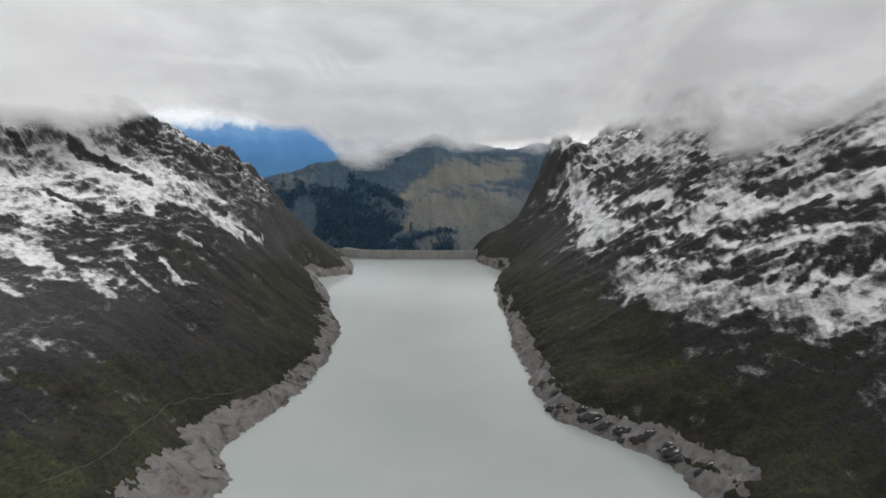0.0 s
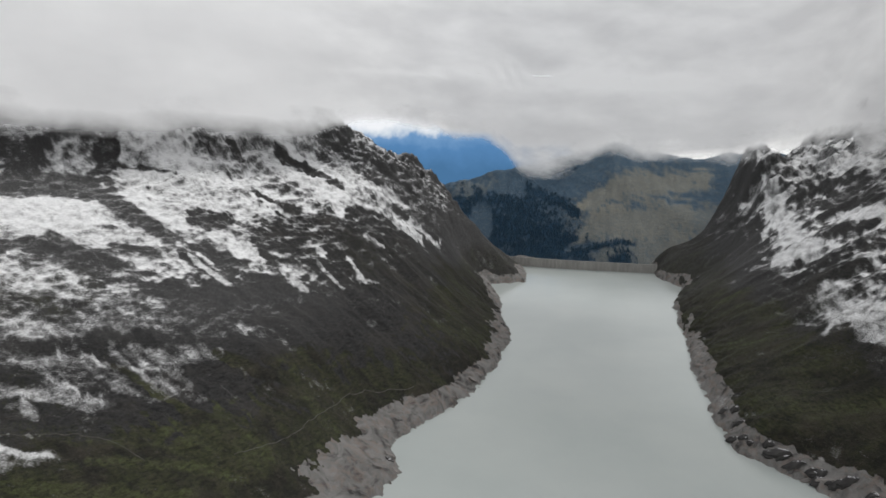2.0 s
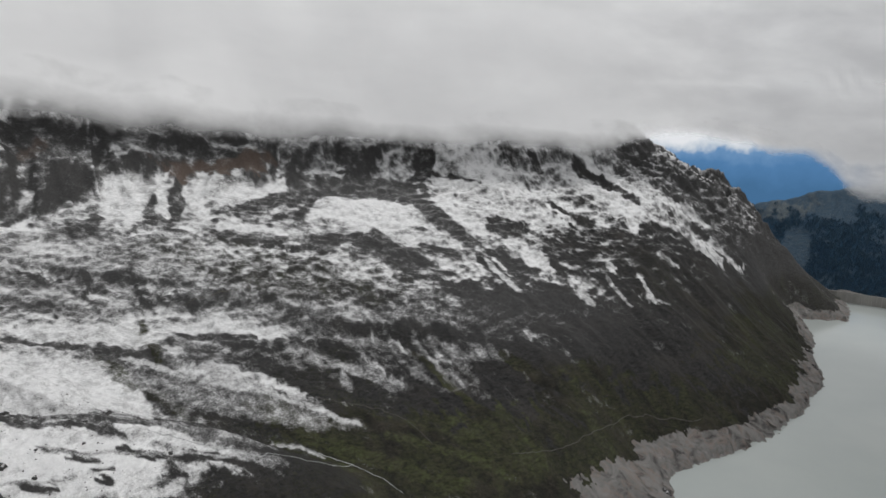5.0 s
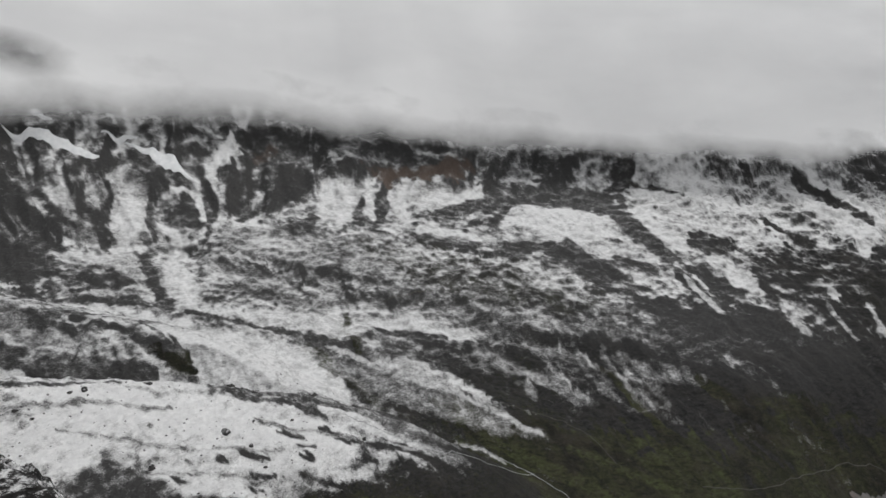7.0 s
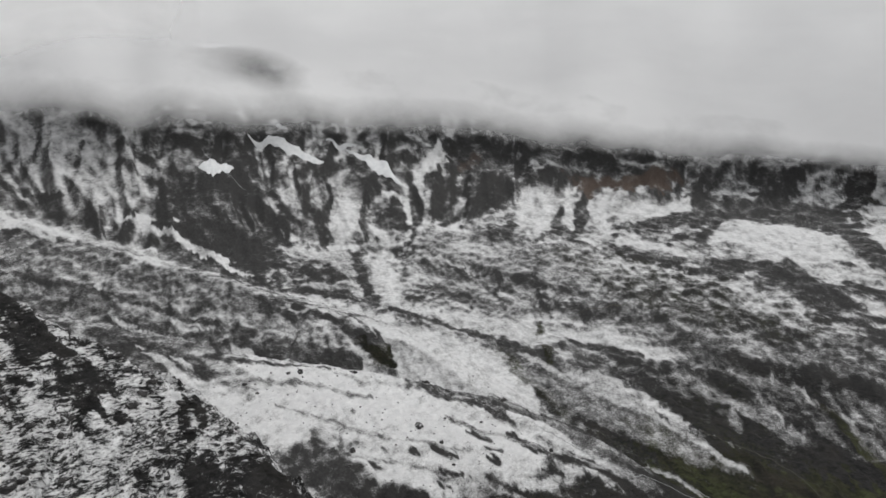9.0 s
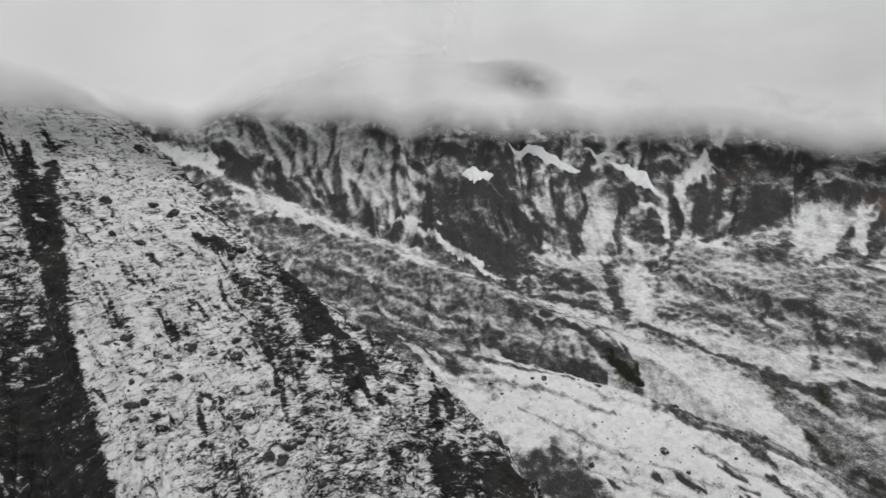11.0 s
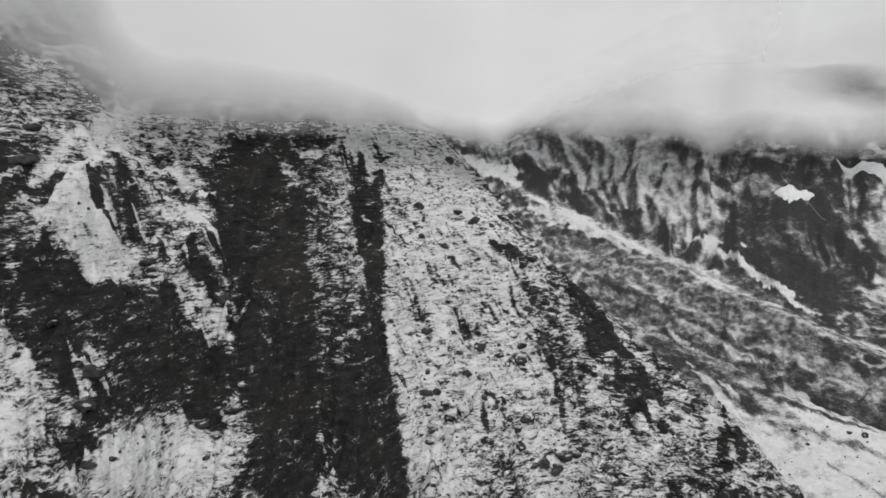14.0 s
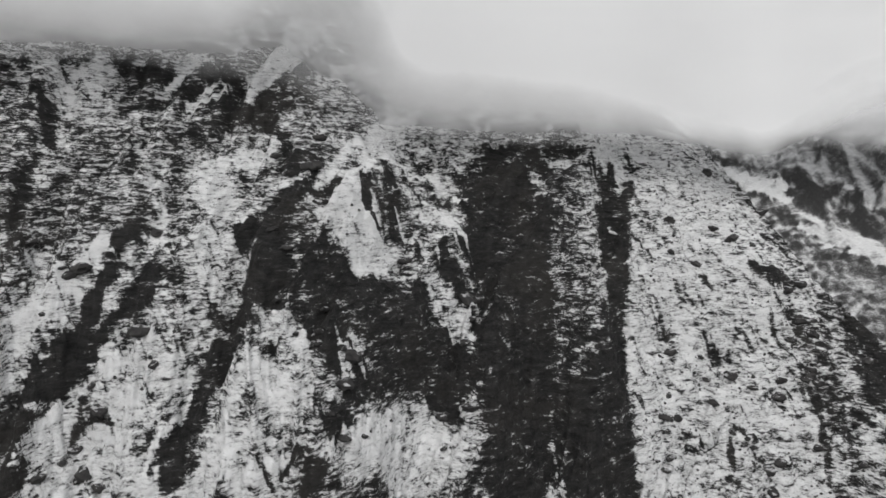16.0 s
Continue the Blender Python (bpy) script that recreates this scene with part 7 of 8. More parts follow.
    snow = stroke(snow, u, v, rag, 0.9, 5, 0.69, (-1792, -331), (-1728, -265))
    snow = stroke(snow, u, v, rag, 0.9, 4, 0.80, (-1678, -279), (-1623, -220))
    snow = stroke(snow, u, v, rag, 0.6, 7, 0.86, (-170, -397), (-198, -373), (-220, -348))
    snow = stroke(snow, u, v, rag, 0.7, 3, 1.60, (-217, -428), (-232, -424))
    snow = stroke(snow, u, v, rag, 0.72, 4, 1.05, (-412, -571), (-465, -571), (-489, -540))
    snow = stroke(snow, u, v, rag, 0.72, 3, 1.60, (-381, -523), (-421, -519), (-417, -477))
    snow = stroke(snow, u, v, rag, 0.7, 4, 1.37, (-266, -519), (-292, -518))
    snow = stroke(snow, u, v, rag, 0.8, 5, 0.66, (-261, -565), (-274, -549))
    snow = stroke(snow, u, v, rag, 0.7, 4, 1.19, (-318, -584), (-341, -575), (-393, -603))
    snow = stroke(snow, u, v, rag, 0.5, 24, 0.81, (-2040, -564), (-1795, -283), (-1557, -40))
    snow = stroke(snow, u, v, rag, 0.45, 24, 0.78, (-1926, -584), (-1745, -363), (-988, -93))
    snow = stroke(snow, u, v, rag, 0.22, 6, 0.66, (-1927, -537), (-1712, -244), (-1436, 37))
    snow = stroke(snow, u, v, rag, 0.9, 6, 0.67, (-2319, -904), (-2159, -662), (-2011, -460))
    snow = stroke(snow, u, v, rag, 0.55, 31, 0.58, (-2635, -967), (-2558, -705), (-2405, -459))
    snow = stroke(snow, u, v, rag, 0.9, 5, 1.60, (-281, -610), (-322, -646), (-390, -674))
    snow = stroke(snow, u, v, rag, 0.85, 3, 1.30, (-239, -640), (-269, -633))
    snow = stroke(snow, u, v, rag, 0.8, 4, 1.60, (-240, -567), (-271, -566))
    snow = stroke(snow, u, v, rag, 0.8, 4, 1.36, (-224, -554), (-242, -550))
    snow = stroke(snow, u, v, rag, 0.9, 4, 0.70, (-297, -513), (-353, -547), (-428, -587))
    # strokes end
    # thin dusting on the scree
    snow = snow + 0.17 * smooth(0.4, -0.05, snow) * (1 - spur) * np.maximum(corrie, np.maximum(0.6 * smooth(260, 360, h), 0.8 * east * smooth(150, 270, h)))
    across, down = 0.31 * x - 0.95 * y, -0.95 * x - 0.31 * y
    spot = 0.5 * smooth(0.2, 0.42, fbm(across / 18, down / 5, 2, 191, 0.5)) + 0.7 * smooth(0.26, 0.44, fbm(across / 40, down / 8, 2, 193, 0.5))
    spot = spot * smooth(-0.3, 0.2, n2 + n1)
    fleck = smooth(0.14, 0.4, fbm(across / 17, h / 6, 3, 195, 0.6))
    snow = snow + spur * (0.16 * fleck * smooth(0.35, 0.0, snow) - 0.7 * spot * smooth(0.35, 0.7, snow))
    snow = snow - 0.04 + 0.02 * spur + 0.12 * comb * (fall + 0.35) + 0.36 * (1 - 0.4 * corrie) * grain - 0.55 * i["step"] * smooth(150, 300, h) * (1 - 0.92 * spur)
    lush = fbm(i["run"] / 60 + 0.6 * n2, i["d"] / 170, 5, 171, 0.62) + 0.35 * n1 + 0.3 * n3 + 0.15 * east - 0.2 + 1.3 * green
    rim = smooth(7, -5, h - 33 - 34 * n1 - 16 * n2 - 24 * apron) * smooth(190, 130, i["d"])
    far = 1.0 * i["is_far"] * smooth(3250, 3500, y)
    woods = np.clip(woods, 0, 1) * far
    snow = snow * (1 - far)
    # plain turf straight below
    open_ = smooth(40, 260, away)
    snow, turf, lush = snow * open_ - 0.3 * (1 - open_), turf * open_ + (1 - open_), lush * open_
    return np.stack([snow, turf, rim, np.maximum(spur, 0.08 * corrie)], 2), np.stack([rust_haze, woods, far, np.clip(0.5 + 0.55 * lush, 0, 1)], 2)


GX, GY = ground_grid()
GZ, INFO = land(GX, GY)


def lie(X, Y, Z):
    """How steep the sheet is, and how far each place lies below its surroundings."""
    R = np.hypot(X, Y)
    dr = np.gradient(Z, axis=0) / np.maximum(np.gradient(R, axis=0), 0.1)
    step = np.hypot(np.gradient(X, axis=1), np.gradient(Y, axis=1))
    da = np.gradient(Z, axis=1) / np.maximum(step, 0.1)
    mean = Z.copy()
    for k in (3, 6):
        mean = (np.roll(mean, k, 0) + np.roll(mean, -k, 0) + np.roll(mean, k, 1) + np.roll(mean, -k, 1)) / 4
    steep = np.hypot(dr, da)
    wide = steep.copy()
    for k in (2, 5, 9):
        wide = (np.roll(wide, k, 0) + np.roll(wide, -k, 0) + np.roll(wide, k, 1) + np.roll(wide, -k, 1)) / 4
    return steep, np.clip(mean - Z, -8, 8), np.clip(steep - wide, -0.5, 0.5)


INFO["steep"], INFO["hollow"], INFO["step"] = lie(GX, GY, GZ)
me = sheet("ground", GX, GY, GZ, GROUND, closed=True)
COVER, STONE = cover_of(GX, GY, GZ, INFO)
lay(me, "cover", COVER)
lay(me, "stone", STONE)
ground = tagged(new("ground", me), "steep alpine slopes of dark rock and turf under patchy fresh snow", "ground", kind="structure")

# ---- the lake ----
bm = bmesh.new()
vs = [bm.verts.new((px, py, 0.0)) for px, py in ((-640, 560), (640, 560), (640, 3110), (-640, 3110))]
bm.faces.new(vs)
me = bpy.data.meshes.new("lake")
bm.to_mesh(me)
me.materials.append(WATER)
tagged(new("water", me), "still grey-green milky glacial water of a reservoir", "lake", kind="structure")


# ---- low cloud: banks that lie against the slopes ----
def cloud_bank(name, rows, lean, rise, mat, label, dents=()):
    """rows: degrees to the left of north, metres to the foot, height of the base, depth over which it thickens."""
    az = np.arange(rows[0][0], rows[-1][0] + 0.01, 0.4)
    foot, z0, deep = [np.interp(az, [r[0] for r in rows], [r[k] for r in rows]) for k in (1, 2, 3)]
    ker = np.hanning(9); ker /= ker.sum()
    slope, deep = [np.convolve(np.pad(b, 4, mode="edge"), ker, "valid") for b in ((z0 - 690) / foot, deep)]
    # where it steps back to far ground it does so gently
    pad = np.pad(foot, 12, mode="edge")
    foot = np.min([pad[k:k + len(foot)] for k in range(25)], axis=0)
    ker = np.hanning(25); ker /= ker.sum()
    foot = np.convolve(np.pad(foot, 12, mode="edge"), ker, "valid")
    foot, slope = np.where(foot > 1500, 0.93, 0.92) * foot, np.where(foot > 1500, slope, slope + 0.006 + 0.032 * smooth(139, 147, az))
    base = [foot, 690 + slope * foot, deep]
    up = np.concatenate([np.linspace(-120, 200, 60), np.linspace(215, rise, 30)])
    A, U = np.meshgrid(np.radians(az), up)
    foot, z0, deep = [np.broadcast_to(b, A.shape) for b in base]
    R = foot + lean * U
    R = np.minimum(R, 4800)
    X, Y, Z = -R * np.sin(A), R * np.cos(A), z0 + U
    veil = np.minimum(1.15 * U / deep + 0.38, np.maximum(U / deep, 1.0))
    thin = 0 * U
    D = np.degrees(A)
    for a0, z1, wa, wz, amount in dents:
        # strong dents also lighten the tint, as a bright streak of light
        hole = amount * np.exp(-((D - a0) / wa) ** 2 - ((Z - z1) / wz) ** 2)
        veil, thin = np.minimum(veil, 4) - hole, np.maximum(thin, hole * (amount > 2))
    rim = np.minimum(D - rows[0][0], rows[-1][0] - D)
    veil = np.minimum(np.minimum(veil, 4), 0.12 * rim - 0.7 + 4 * smooth(12, 26, rim)) 
    veil = np.minimum(veil, np.interp(U / rise, [0.12, 0.32, 0.6, 1.0], [4.0, 3.3, 1.0, -0.6]))
    Z = Z + 10 * fbm(X / 160, Y / 160, 3, 201)
    me = sheet(name, X, Y, Z, mat)
    a = me.attributes.new("veil", "FLOAT", "POINT")
    a.data.foreach_set("value", veil.astype(np.float32).ravel())
    a = me.attributes.new("puff", "FLOAT", "POINT")
    a.data.foreach_set("value", smooth(30, 20, D).astype(np.float32).ravel())
    a = me.attributes.new("thin", "FLOAT", "POINT")
    a.data.foreach_set("value", thin.astype(np.float32).ravel())
    return tagged(new(name, me), label, "cloud", kind="structure")


FAR_BANK = [(-32.5, 2145, 728, 144), (-29.7, 2151, 662, 128), (-27.0, 2164, 611, 128), (-23.1, 2413, 604, 128), (-19.8, 2760, 612, 128), (-17.5, 3005, 620, 92), (-15.3, 3005, 625, 92), (-13.7, 3005, 590, 92), (-11.5, 3005, 552, 92), (-8.3, 3005, 525, 70), (-5.5, 3005, 512, 70), (-3.2, 3005, 503, 70), (-0.8, 3005, 500, 70), (0.6, 3005, 548, 70), (2.3, 3005, 505, 80), (4.4, 3005, 455, 90), (6.7, 3005, 428, 90), (8.6, 3005, 440, 69), (9.6, 3005, 510, 58), (11, 3005, 570, 58), (13.1, 3005, 585, 58), (15.8, 3005, 625, 58), (19.6, 3005, 660, 58)]
FAR_BANK += [(22.0, 3005, 655, 58), (23.5, 3005, 612, 58), (27.5, 2804, 595, 96), (32.2, 2673, 612, 96), (36.9, 2591, 624, 96), (41.6, 2535, 628, 96), (48.3, 2475, 639, 96), (54.6, 2455, 653, 112), (59.3, 2421, 670, 112), (61.1, 2427, 694, 128), (64.6, 2372, 684, 128), (70.9, 2425, 742, 128), (77.3, 2337, 736, 144), (83.3, 2370, 751, 144), (89.7, 2284, 731, 144), (95.2, 2354, 758, 144), (96.9, 2333, 716, 144), (99.9, 2461, 768, 144), (104.6, 2641, 780, 144), (109.3, 2777, 799, 144), (113.9, 2974, 812, 144), (120.6, 3005, 813, 104)]
NEAR_BANK = [(114.3, 870, 697, 40), (118.4, 870, 709, 40), (122.7, 844, 714, 61), (129.4, 772, 723, 80), (134.1, 777, 726, 88), (142.1, 757, 725, 88), (143.9, 734, 717, 160)]
NEAR_BANK += [(145.8, 757, 743, 208), (148.1, 770, 790, 208), (153.5, 754, 792, 128), (156.9, 705, 767, 88), (161.9, 703, 761, 88), (166.8, 738, 770, 88), (172.0, 752, 768, 88)]
cloud_bank("cloud", [(-50, *FAR_BANK[0][1:])] + FAR_BANK + [(150, *FAR_BANK[-1][1:])], 0.7, 1500, CLOUD, "grey cloud bank resting on the mountain tops",
           [(91, 950, 4.0, 44, 0.7), (88, 905, 2.6, 60, 0.8), (86, 850, 1.6, 50, 0.4), (6, 846, 8, 26, 2.2), (0, 818, 6, 30, 2.2), (14, 842, 7, 14, 2.1)])
cloud_bank("cloud", [(86, 880, 800, 60), (100, 880, 790, 60), (109, 880, 750, 45)] + NEAR_BANK + [(195, *NEAR_BANK[-1][1:])], 0.6, 700, CLOUD, "thin grey cloud wrapping the near mountain")


# ---- the far range, a glowing backdrop with the blue of distance in its colour ----
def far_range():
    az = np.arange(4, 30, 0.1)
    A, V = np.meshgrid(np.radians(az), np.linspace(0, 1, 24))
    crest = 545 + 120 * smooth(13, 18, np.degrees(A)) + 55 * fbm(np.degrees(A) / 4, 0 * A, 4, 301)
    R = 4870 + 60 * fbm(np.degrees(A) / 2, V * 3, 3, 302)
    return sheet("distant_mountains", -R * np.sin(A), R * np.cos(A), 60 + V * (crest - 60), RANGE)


tagged(new("backdrop", far_range()), "blue hazy mountain range, white along its crest", "mountains", kind="structure")


# ---- the dam across the north end ----
def box(bm, cx, cy, z0, z1, lx, ly, turn, batter=0.0):
    """A block: lx along, ly deep, its upstream side leaning back by batter."""
    c, s = math.cos(turn), math.sin(turn)
    vs = []
    for z, b in ((z0, batter), (z1, 0.0)):
        for u, v in ((-lx / 2, -ly / 2 - b), (lx / 2, -ly / 2 - b), (lx / 2, ly / 2), (-lx / 2, ly / 2)):
            vs.append(bm.verts.new((cx + u * c - v * s, cy + u * s + v * c, z)))
    for f in ((3, 2, 1, 0), (4, 5, 6, 7), (0, 1, 5, 4), (1, 2, 6, 5), (2, 3, 7, 6), (3, 0, 4, 7)):
        bm.faces.new([vs[i] for i in f])


def part(name, bm, material, parent, label=""):
    me = bpy.data.meshes.new(name)
    bm.to_mesh(me); bm.free()
    me.materials.append(material)
    ob = new(name, me)
    if parent:
        ob.parent = parent
    if label:
        ob["label"] = label
    return ob


def build_dam():
    dam = tagged(new("dam"), "long curved grey concrete dam wall across the reservoir's end", "dam")
    dam.location = (-160, 3030, 0)
    n, half, sag = 40, 335.0, 16.0
    L = 2 * half / n
    tilt = math.atan2(33, 611)
    for k in range(n):
        u = -half + (k + 0.5) * L
        v = -sag * (1 - (u / half) ** 2)
        turn = math.atan(2 * sag * u / half ** 2) + tilt
        x, y = u * math.cos(tilt) - v * math.sin(tilt), u * math.sin(tilt) + v * math.cos(tilt)
        bm = bmesh.new(); box(bm, x, y, -60, 38, L - 0.5, 12 + 0.25 * (k % 2), turn, 6.0)
        part("block", bm, CONCRETE, dam)
        bm = bmesh.new(); box(bm, x - math.sin(turn) * -5.4, y - math.cos(turn) * 5.4, 38, 39.4, L - 0.15, 0.8, turn)
        part("parapet", bm, PALE, dam, "pale concrete parapet")
        bm = bmesh.new(); box(bm, x, y, 38, 38.15, L, 9.2, turn)
        part("roadway", bm, ASPHALT, dam, "grey crest road")
    return dam


build_dam()


def ground_at(x, y):
    h, _ = land(np.atleast_1d(np.asarray(x, float)), np.atleast_1d(np.asarray(y, float)))
    return h


# ---- old snow lying in the hollows ----
def snowfield(cx, cy, ux, uy, vx, vy):
    """Lies along u and tapers to its ends, with a wandering, ragged outline."""
    a, b = np.meshgrid(np.linspace(-1.15, 1.15, 60), np.linspace(-1, 1, 11))
    kink = 0.14 * fbm(a * 1.7 + cx * 0.37, 0 * a + 0.5, 2, 401)
    half = (1.02 - np.abs(a / 1.15) ** 2.2) * (1.25 + 0.8 * fbm(a * 2.2 + cy * 0.31, 1.4 * np.sign(b), 3, 402, 0.6))
    v = kink + b * np.maximum(half, 0.02)
    X, Y = cx + a * ux + v * vx, cy + a * uy + v * vy
    Z = ground_at(X.ravel(), Y.ravel()).reshape(X.shape)
    for _ in range(14):
        Z[1:-1, 1:-1] = (Z[1:-1, 1:-1] + Z[:-2, 1:-1] + Z[2:, 1:-1] + Z[1:-1, :-2] + Z[1:-1, 2:]) / 5
    Z = Z + 2.5 + 2.5 * (1 - np.abs(b) ** 3) - 3.0 * np.abs(b) ** 8
    tagged(new("snowfield", sheet("snowfield", X, Y, Z, FIRN)), "bright white old snowfield lying in a rocky hollow", "snowfield", "old snowfields")


# fields begin
snowfield(-2192, 162, 42, 97, 13, -6)
snowfield(-2244, 345, -2, 43, 9, -3)
snowfield(-2138, 432, 75, 65, 13, -8)
snowfield(-2121, -46, -1, 43, 19, -1)
snowfield(-2272, 147, 17, 23, 8, -3)
# fields end


# ---- streams and paths, draped over the ground ----
def ribbon(name, pts, width, lift, mat, label, category):
    P = np.array(pts, float)
    seg = np.r_[0, np.cumsum(np.hypot(*np.diff(P, axis=0).T))]
    n = max(int(seg[-1] / 6), 4)
    t = np.linspace(0, seg[-1], n)
    c = np.stack([np.interp(t, seg, P[:, k]) for k in (0, 1)], 1)
    ker = np.hanning(7); ker /= ker.sum()
    c = np.stack([np.convolve(np.pad(c[:, k], 3, mode="edge"), ker, "valid") for k in (0, 1)], 1)
    c = c + np.stack([6 * fbm(t / 45, 0 * t, 3, 411), 6 * fbm(t / 45, 0 * t + 9, 3, 412)], 1)
    d = np.gradient(c, axis=0); d /= np.hypot(d[:, 0], d[:, 1])[:, None] + 1e-9
    w = width * (0.7 + 0.9 * np.abs(perlin(t / 30, 0 * t + 0.5, 415)))
    off = np.stack([-d[:, 1], d[:, 0]], 1) * w[:, None] / 2
    X = np.stack([c[:, 0] + k * off[:, 0] for k in (-1, 0, 1)], 0)
    Y = np.stack([c[:, 1] + k * off[:, 1] for k in (-1, 0, 1)], 0)
    Z = ground_at(X.ravel(), Y.ravel()).reshape(X.shape) + lift * np.array([0.4, 1, 0.4])[:, None]
    tagged(new(name, sheet(name, X, Y, Z, mat)), label, category, kind="structure")


# ribbons begin
ribbon("stream", [(-915, 433), (-851, 511), (-813, 549), (-793, 644), (-765, 707)], 1.3, 0.9, BROOK, "narrow pale mountain stream tumbling down its gully", "stream")
ribbon("stream", [(-852, 669), (-771, 703), (-702, 722), (-673, 729)], 1.3, 0.9, BROOK, "narrow pale mountain stream tumbling down its gully", "stream")
ribbon("stream", [(-2183, -86), (-2120, -49), (-2078, 37)], 1.3, 0.9, BROOK, "narrow pale mountain stream tumbling down its gully", "stream")
ribbon("path", [(-1589, 1835), (-1437, 1958)], 1.6, 0.9, PATHWAY, "narrow trodden gravel path across the slope", "path")
ribbon("path", [(-1459, 1794), (-1417, 1899), (-1321, 2091)], 1.6, 0.9, PATHWAY, "narrow trodden gravel path across the slope", "path")
ribbon("path", [(-613, 935), (-567, 1050), (-549, 1266), (-519, 1337), (-440, 1433)], 1.6, 0.9, PATHWAY, "narrow trodden gravel path across the slope", "path")
ribbon("path", [(-922, 755), (-827, 827), (-776, 845), (-709, 842)], 1.6, 0.9, PATHWAY, "narrow trodden gravel path across the slope", "path")
ribbon("path", [(-1347, 739), (-1299, 880), (-1300, 923)], 2, 0.9, PATHWAY, "narrow trodden gravel path across the slope", "path")
# ribbons end


# ---- boulders on the snow slopes ----
def boulder_mesh(seed):
    bm = bmesh.new()
    bmesh.ops.create_icosphere(bm, subdivisions=2, radius=1.0)
    for v in bm.verts:
        v.co *= 1 + 0.45 * noise.noise(v.co * 1.3 + Vector((seed * 7.1, 0, 0))) + 0.2 * noise.noise(v.co * 3.1 + Vector((0, seed * 5.3, 0)))
        v.co.z *= 0.62
    me = bpy.data.meshes.new("boulder")
    bm.to_mesh(me); bm.free()
    me.materials.append(BOULDER)
    return me


def scatter_boulders():
    rng = np.random.RandomState(7)
    shapes = [boulder_mesh(k) for k in range(6)]
    az = np.concatenate([rng.uniform(93, 121, 420), rng.uniform(60, 96, 80), rng.uniform(136, 172, 90)])
    r = np.concatenate([rng.uniform(430, 860, 420), rng.uniform(800, 1150, 80), rng.uniform(420, 640, 90)])
    x, y = -r * np.sin(np.radians(az)), r * np.cos(np.radians(az))
    _, i = land(x, y)
    z = ground_at(x, y)
    clump = fbm(x / 70, y / 70, 3, 421)
    order = np.argsort(-clump - 0.25 * rng.rand(len(x)))[:300]
    for k in order:
        size = 2.4 + 5.0 * rng.rand() ** 1.6
        ob = new("boulder", shapes[rng.randint(6)])
        ob.matrix_world = Matrix.LocRotScale((x[k], y[k], z[k] + 0.02 * size), Euler((rng.uniform(-0.4, 0.4), rng.uniform(-0.4, 0.4), rng.uniform(0, 6.28))),
                                             (size * rng.uniform(0.8, 1.4), size * rng.uniform(0.8, 1.2), size))
        tagged(ob, "dark grey boulder half sunk in patchy fresh snow", "boulder", "boulders on the snow slopes")
    # the smaller stones between them
    n = 5000
    az = np.concatenate([rng.uniform(92, 122, 3000), rng.uniform(55, 96, 900), rng.uniform(122, 174, 1100)])
    r = np.concatenate([rng.uniform(410, 880, 3000), rng.uniform(780, 1200, 900), rng.uniform(400, 900, 1100)])
    x, y = -r * np.sin(np.radians(az)), r * np.cos(np.radians(az))
    z = ground_at(x, y)
    base = np.array([(1, 0, 0), (0.3, 0.9, 0.1), (-0.8, 0.6, 0), (-0.9, -0.5, 0.1), (0.2, -1, 0), (0.1, 0.1, 0.9), (0.1, 0, -0.8)])
    tri = np.array([(0, 1, 5), (1, 2, 5), (2, 3, 5), (3, 4, 5), (4, 0, 5), (1, 0, 6), (2, 1, 6), (3, 2, 6), (4, 3, 6), (0, 4, 6)])
    size = 0.6 + 1.3 * rng.rand(n) ** 2
    turn = rng.uniform(0, 6.28, n)
    c, s = np.cos(turn)[:, None], np.sin(turn)[:, None]
    b = base[None] * (1 + 0.5 * (rng.rand(n, 7, 3) - 0.5))
    V = np.stack([b[:, :, 0] * c - b[:, :, 1] * s, b[:, :, 0] * s + b[:, :, 1] * c, b[:, :, 2]], 2) * size[:, None, None] + np.stack([x, y, z + 0.1], 1)[:, None]
    F = (tri[None] + 7 * np.arange(n)[:, None, None]).reshape(-1, 3)
    me = bpy.data.meshes.new("stones")
    me.from_pydata(V.reshape(-1, 3).tolist(), [], F.tolist())
    me.materials.append(BOULDER)
    tagged(new("stones", me), "scattered dark stones poking through the snow", "stones", kind="stuff")


scatter_boulders()


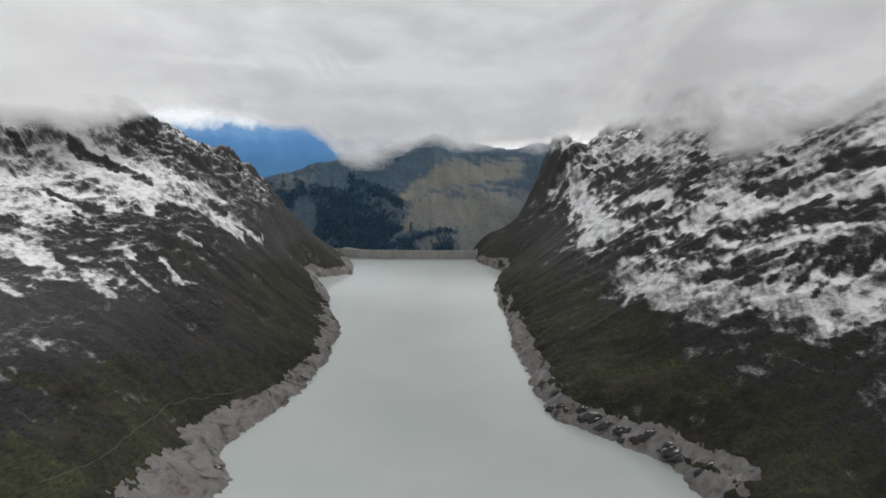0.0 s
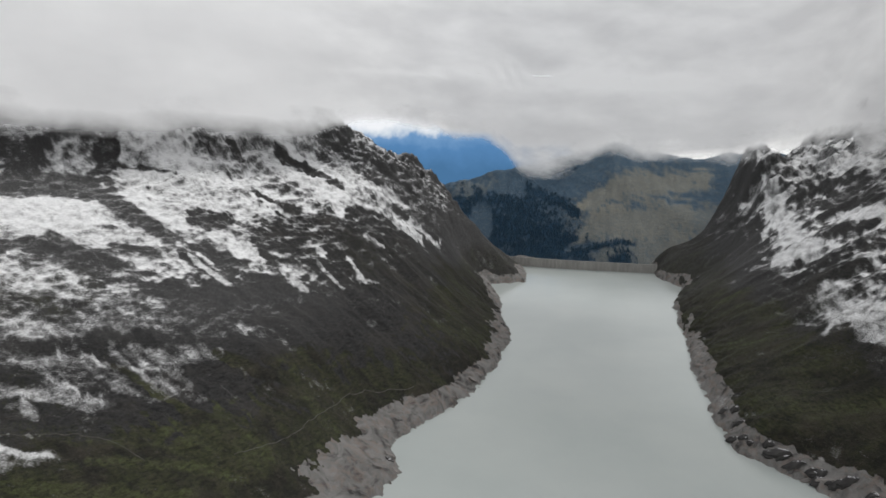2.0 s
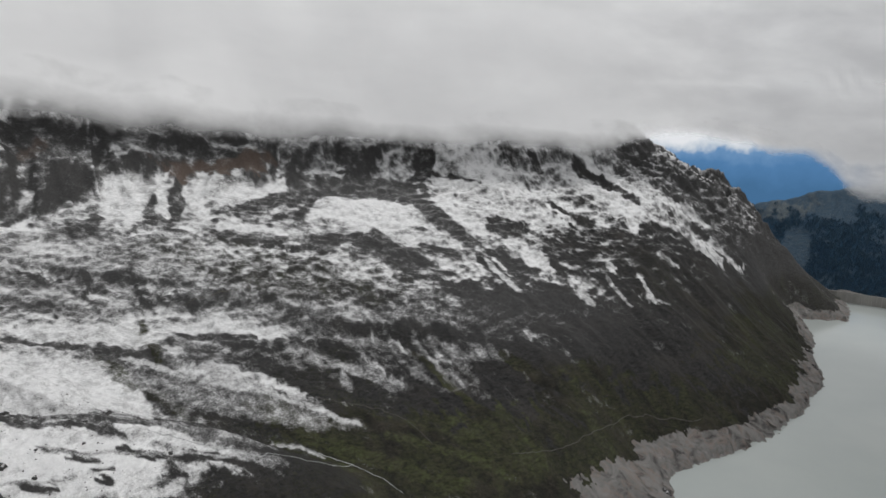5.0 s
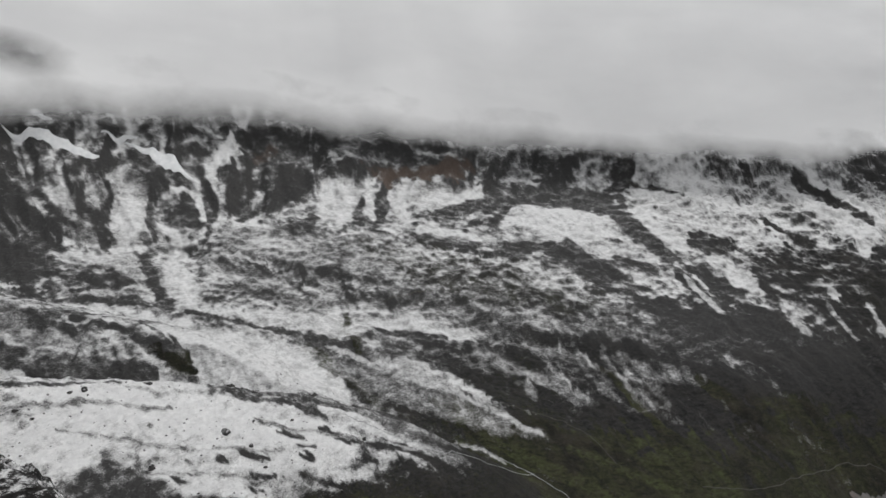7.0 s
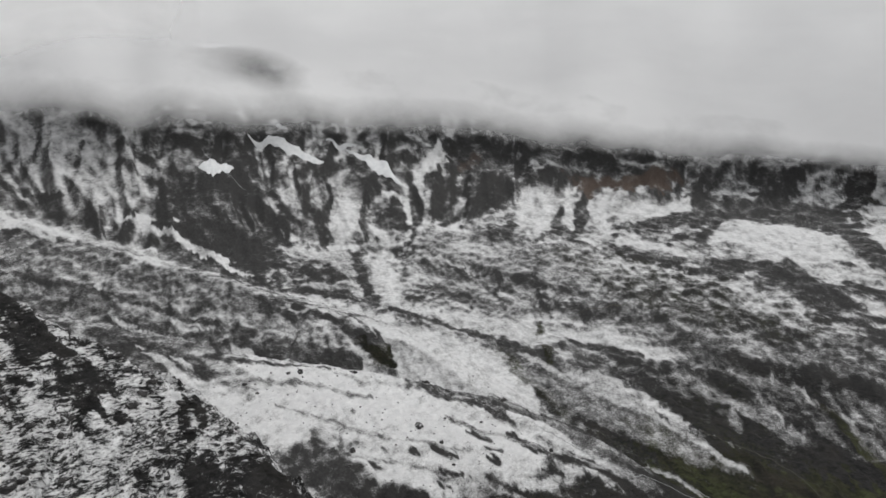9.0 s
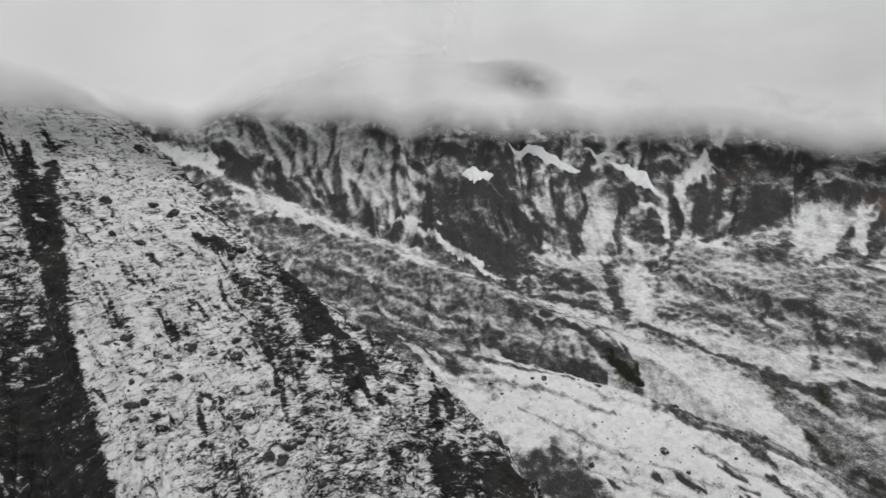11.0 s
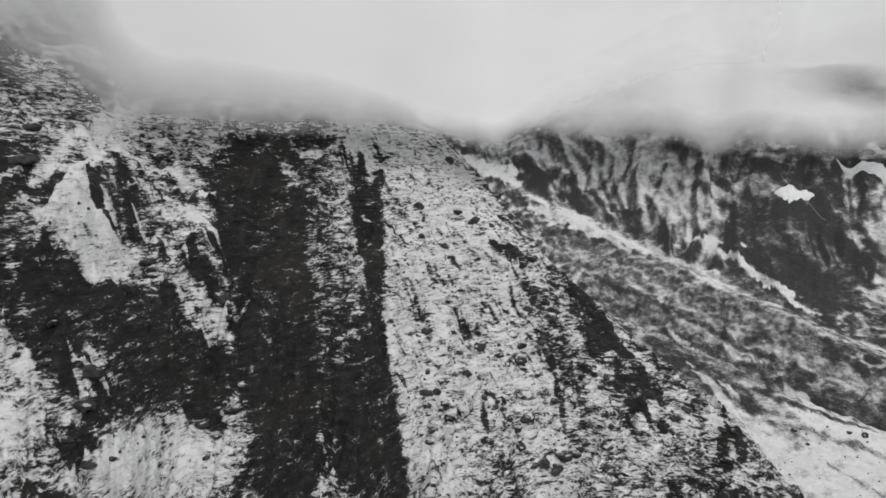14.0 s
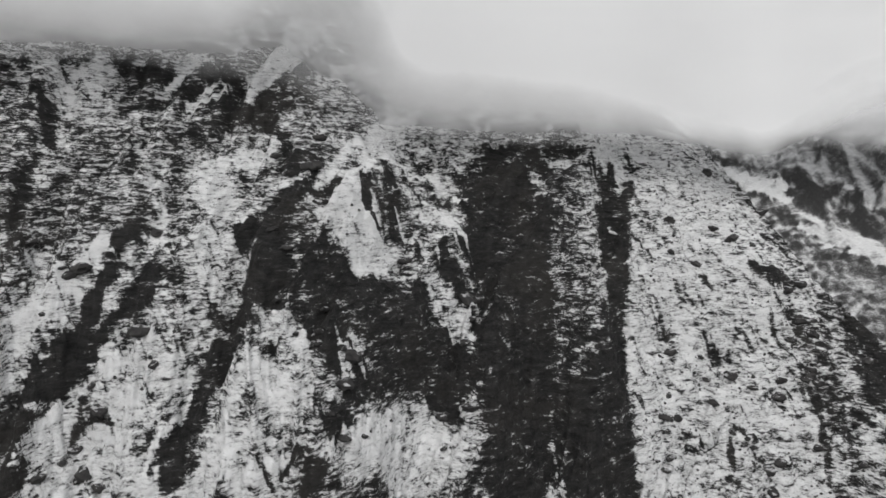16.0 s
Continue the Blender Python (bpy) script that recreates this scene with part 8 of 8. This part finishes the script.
# ---- bare rock heads along both shores ----
def shore_rocks():
    rng = np.random.RandomState(19)
    dark = [boulder_mesh(20 + k) for k in range(4)]
    light = [boulder_mesh(30 + k) for k in range(5)]
    for me in light:
        me.materials[0] = RIM_ROCK
    east = [(226, 1893), (245, 1595), (267, 1423), (368, 1334), (463, 1232), (497, 1114)]
    west = [(-379, 1125), (-437, 1241), (-417, 1326), (-371, 1408), (-318, 1620), (-305, 1771), (-305, 1997), (-374, 2211)]
    for pts, n, side in ((east, 36, 1), (west, 30, -1)):
        for k in range(n):
            t = rng.uniform(1.2 if side > 0 else 0, len(pts) - 1)
            p, q = pts[int(t)], pts[int(t) + 1]
            f = t - int(t)
            up = rng.uniform(2, 34)
            x, y = p[0] + f * (q[0] - p[0]) + side * up, p[1] + f * (q[1] - p[1]) + rng.uniform(-4, 12)
            z = ground_at(x, y)[0]
            if z < 0.5:
                continue
            black = rng.rand() < (0.6 if side > 0 else 0.22)
            size = rng.uniform(7, 15) if black and side > 0 else rng.uniform(3.5, 9.5)
            ob = new("rock_outcrop", dark[rng.randint(4)] if black else light[rng.randint(5)])
            ob.matrix_world = Matrix.LocRotScale((x, y, z - 0.08 * size), Euler((rng.uniform(-0.5, 0.5), side * rng.uniform(-0.7, -0.2), rng.uniform(-0.5, 0.5))),
                                                 (size * rng.uniform(1.0, 1.9), size * rng.uniform(0.5, 1.0), size * rng.uniform(0.8, 1.5)))
            tagged(ob, "dark jagged rock outcrop on the bare rim of the reservoir" if black else "pale grey rock slab on the bare rim of the reservoir", "rock", "rocks along the shore")


shore_rocks()


# ---- conifers on the far slope ----
def forest():
    rng = np.random.RandomState(11)
    ok = np.argwhere((STONE[:, :, 1] > 0.5) & (GX > -1600) & (GX < 600))
    if len(ok) == 0:
        return
    pick = ok[rng.randint(len(ok), size=5000)]
    x = GX[pick[:, 0], pick[:, 1]] + rng.uniform(-8, 8, 5000)
    y = GY[pick[:, 0], pick[:, 1]] + rng.uniform(-8, 8, 5000)
    z = ground_at(x, y)
    size = rng.uniform(9, 19, 5000)
    ring = np.arange(5) * 2 * np.pi / 5
    tier = []
    for rad, lo, hi in ((0.24, 0.08, 0.6), (0.17, 0.4, 1.0)):
        tier += [(rad * math.cos(a), rad * math.sin(a), lo) for a in ring] + [(0, 0, hi)]
    tier = np.array(tier)
    tri = np.array([(k, (k + 1) % 5, 5) for k in range(5)] + [(6 + k, 6 + (k + 1) % 5, 11) for k in range(5)])
    V = tier[None] * (1 + 0.3 * (rng.rand(5000, 12, 1) - 0.5)) * size[:, None, None] + np.stack([x, y, z], 1)[:, None]
    F = (tri[None] + 12 * np.arange(5000)[:, None, None]).reshape(-1, 3)
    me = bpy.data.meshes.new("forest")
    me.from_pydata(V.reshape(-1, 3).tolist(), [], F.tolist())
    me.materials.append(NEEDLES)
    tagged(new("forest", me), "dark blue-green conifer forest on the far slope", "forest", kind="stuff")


forest()
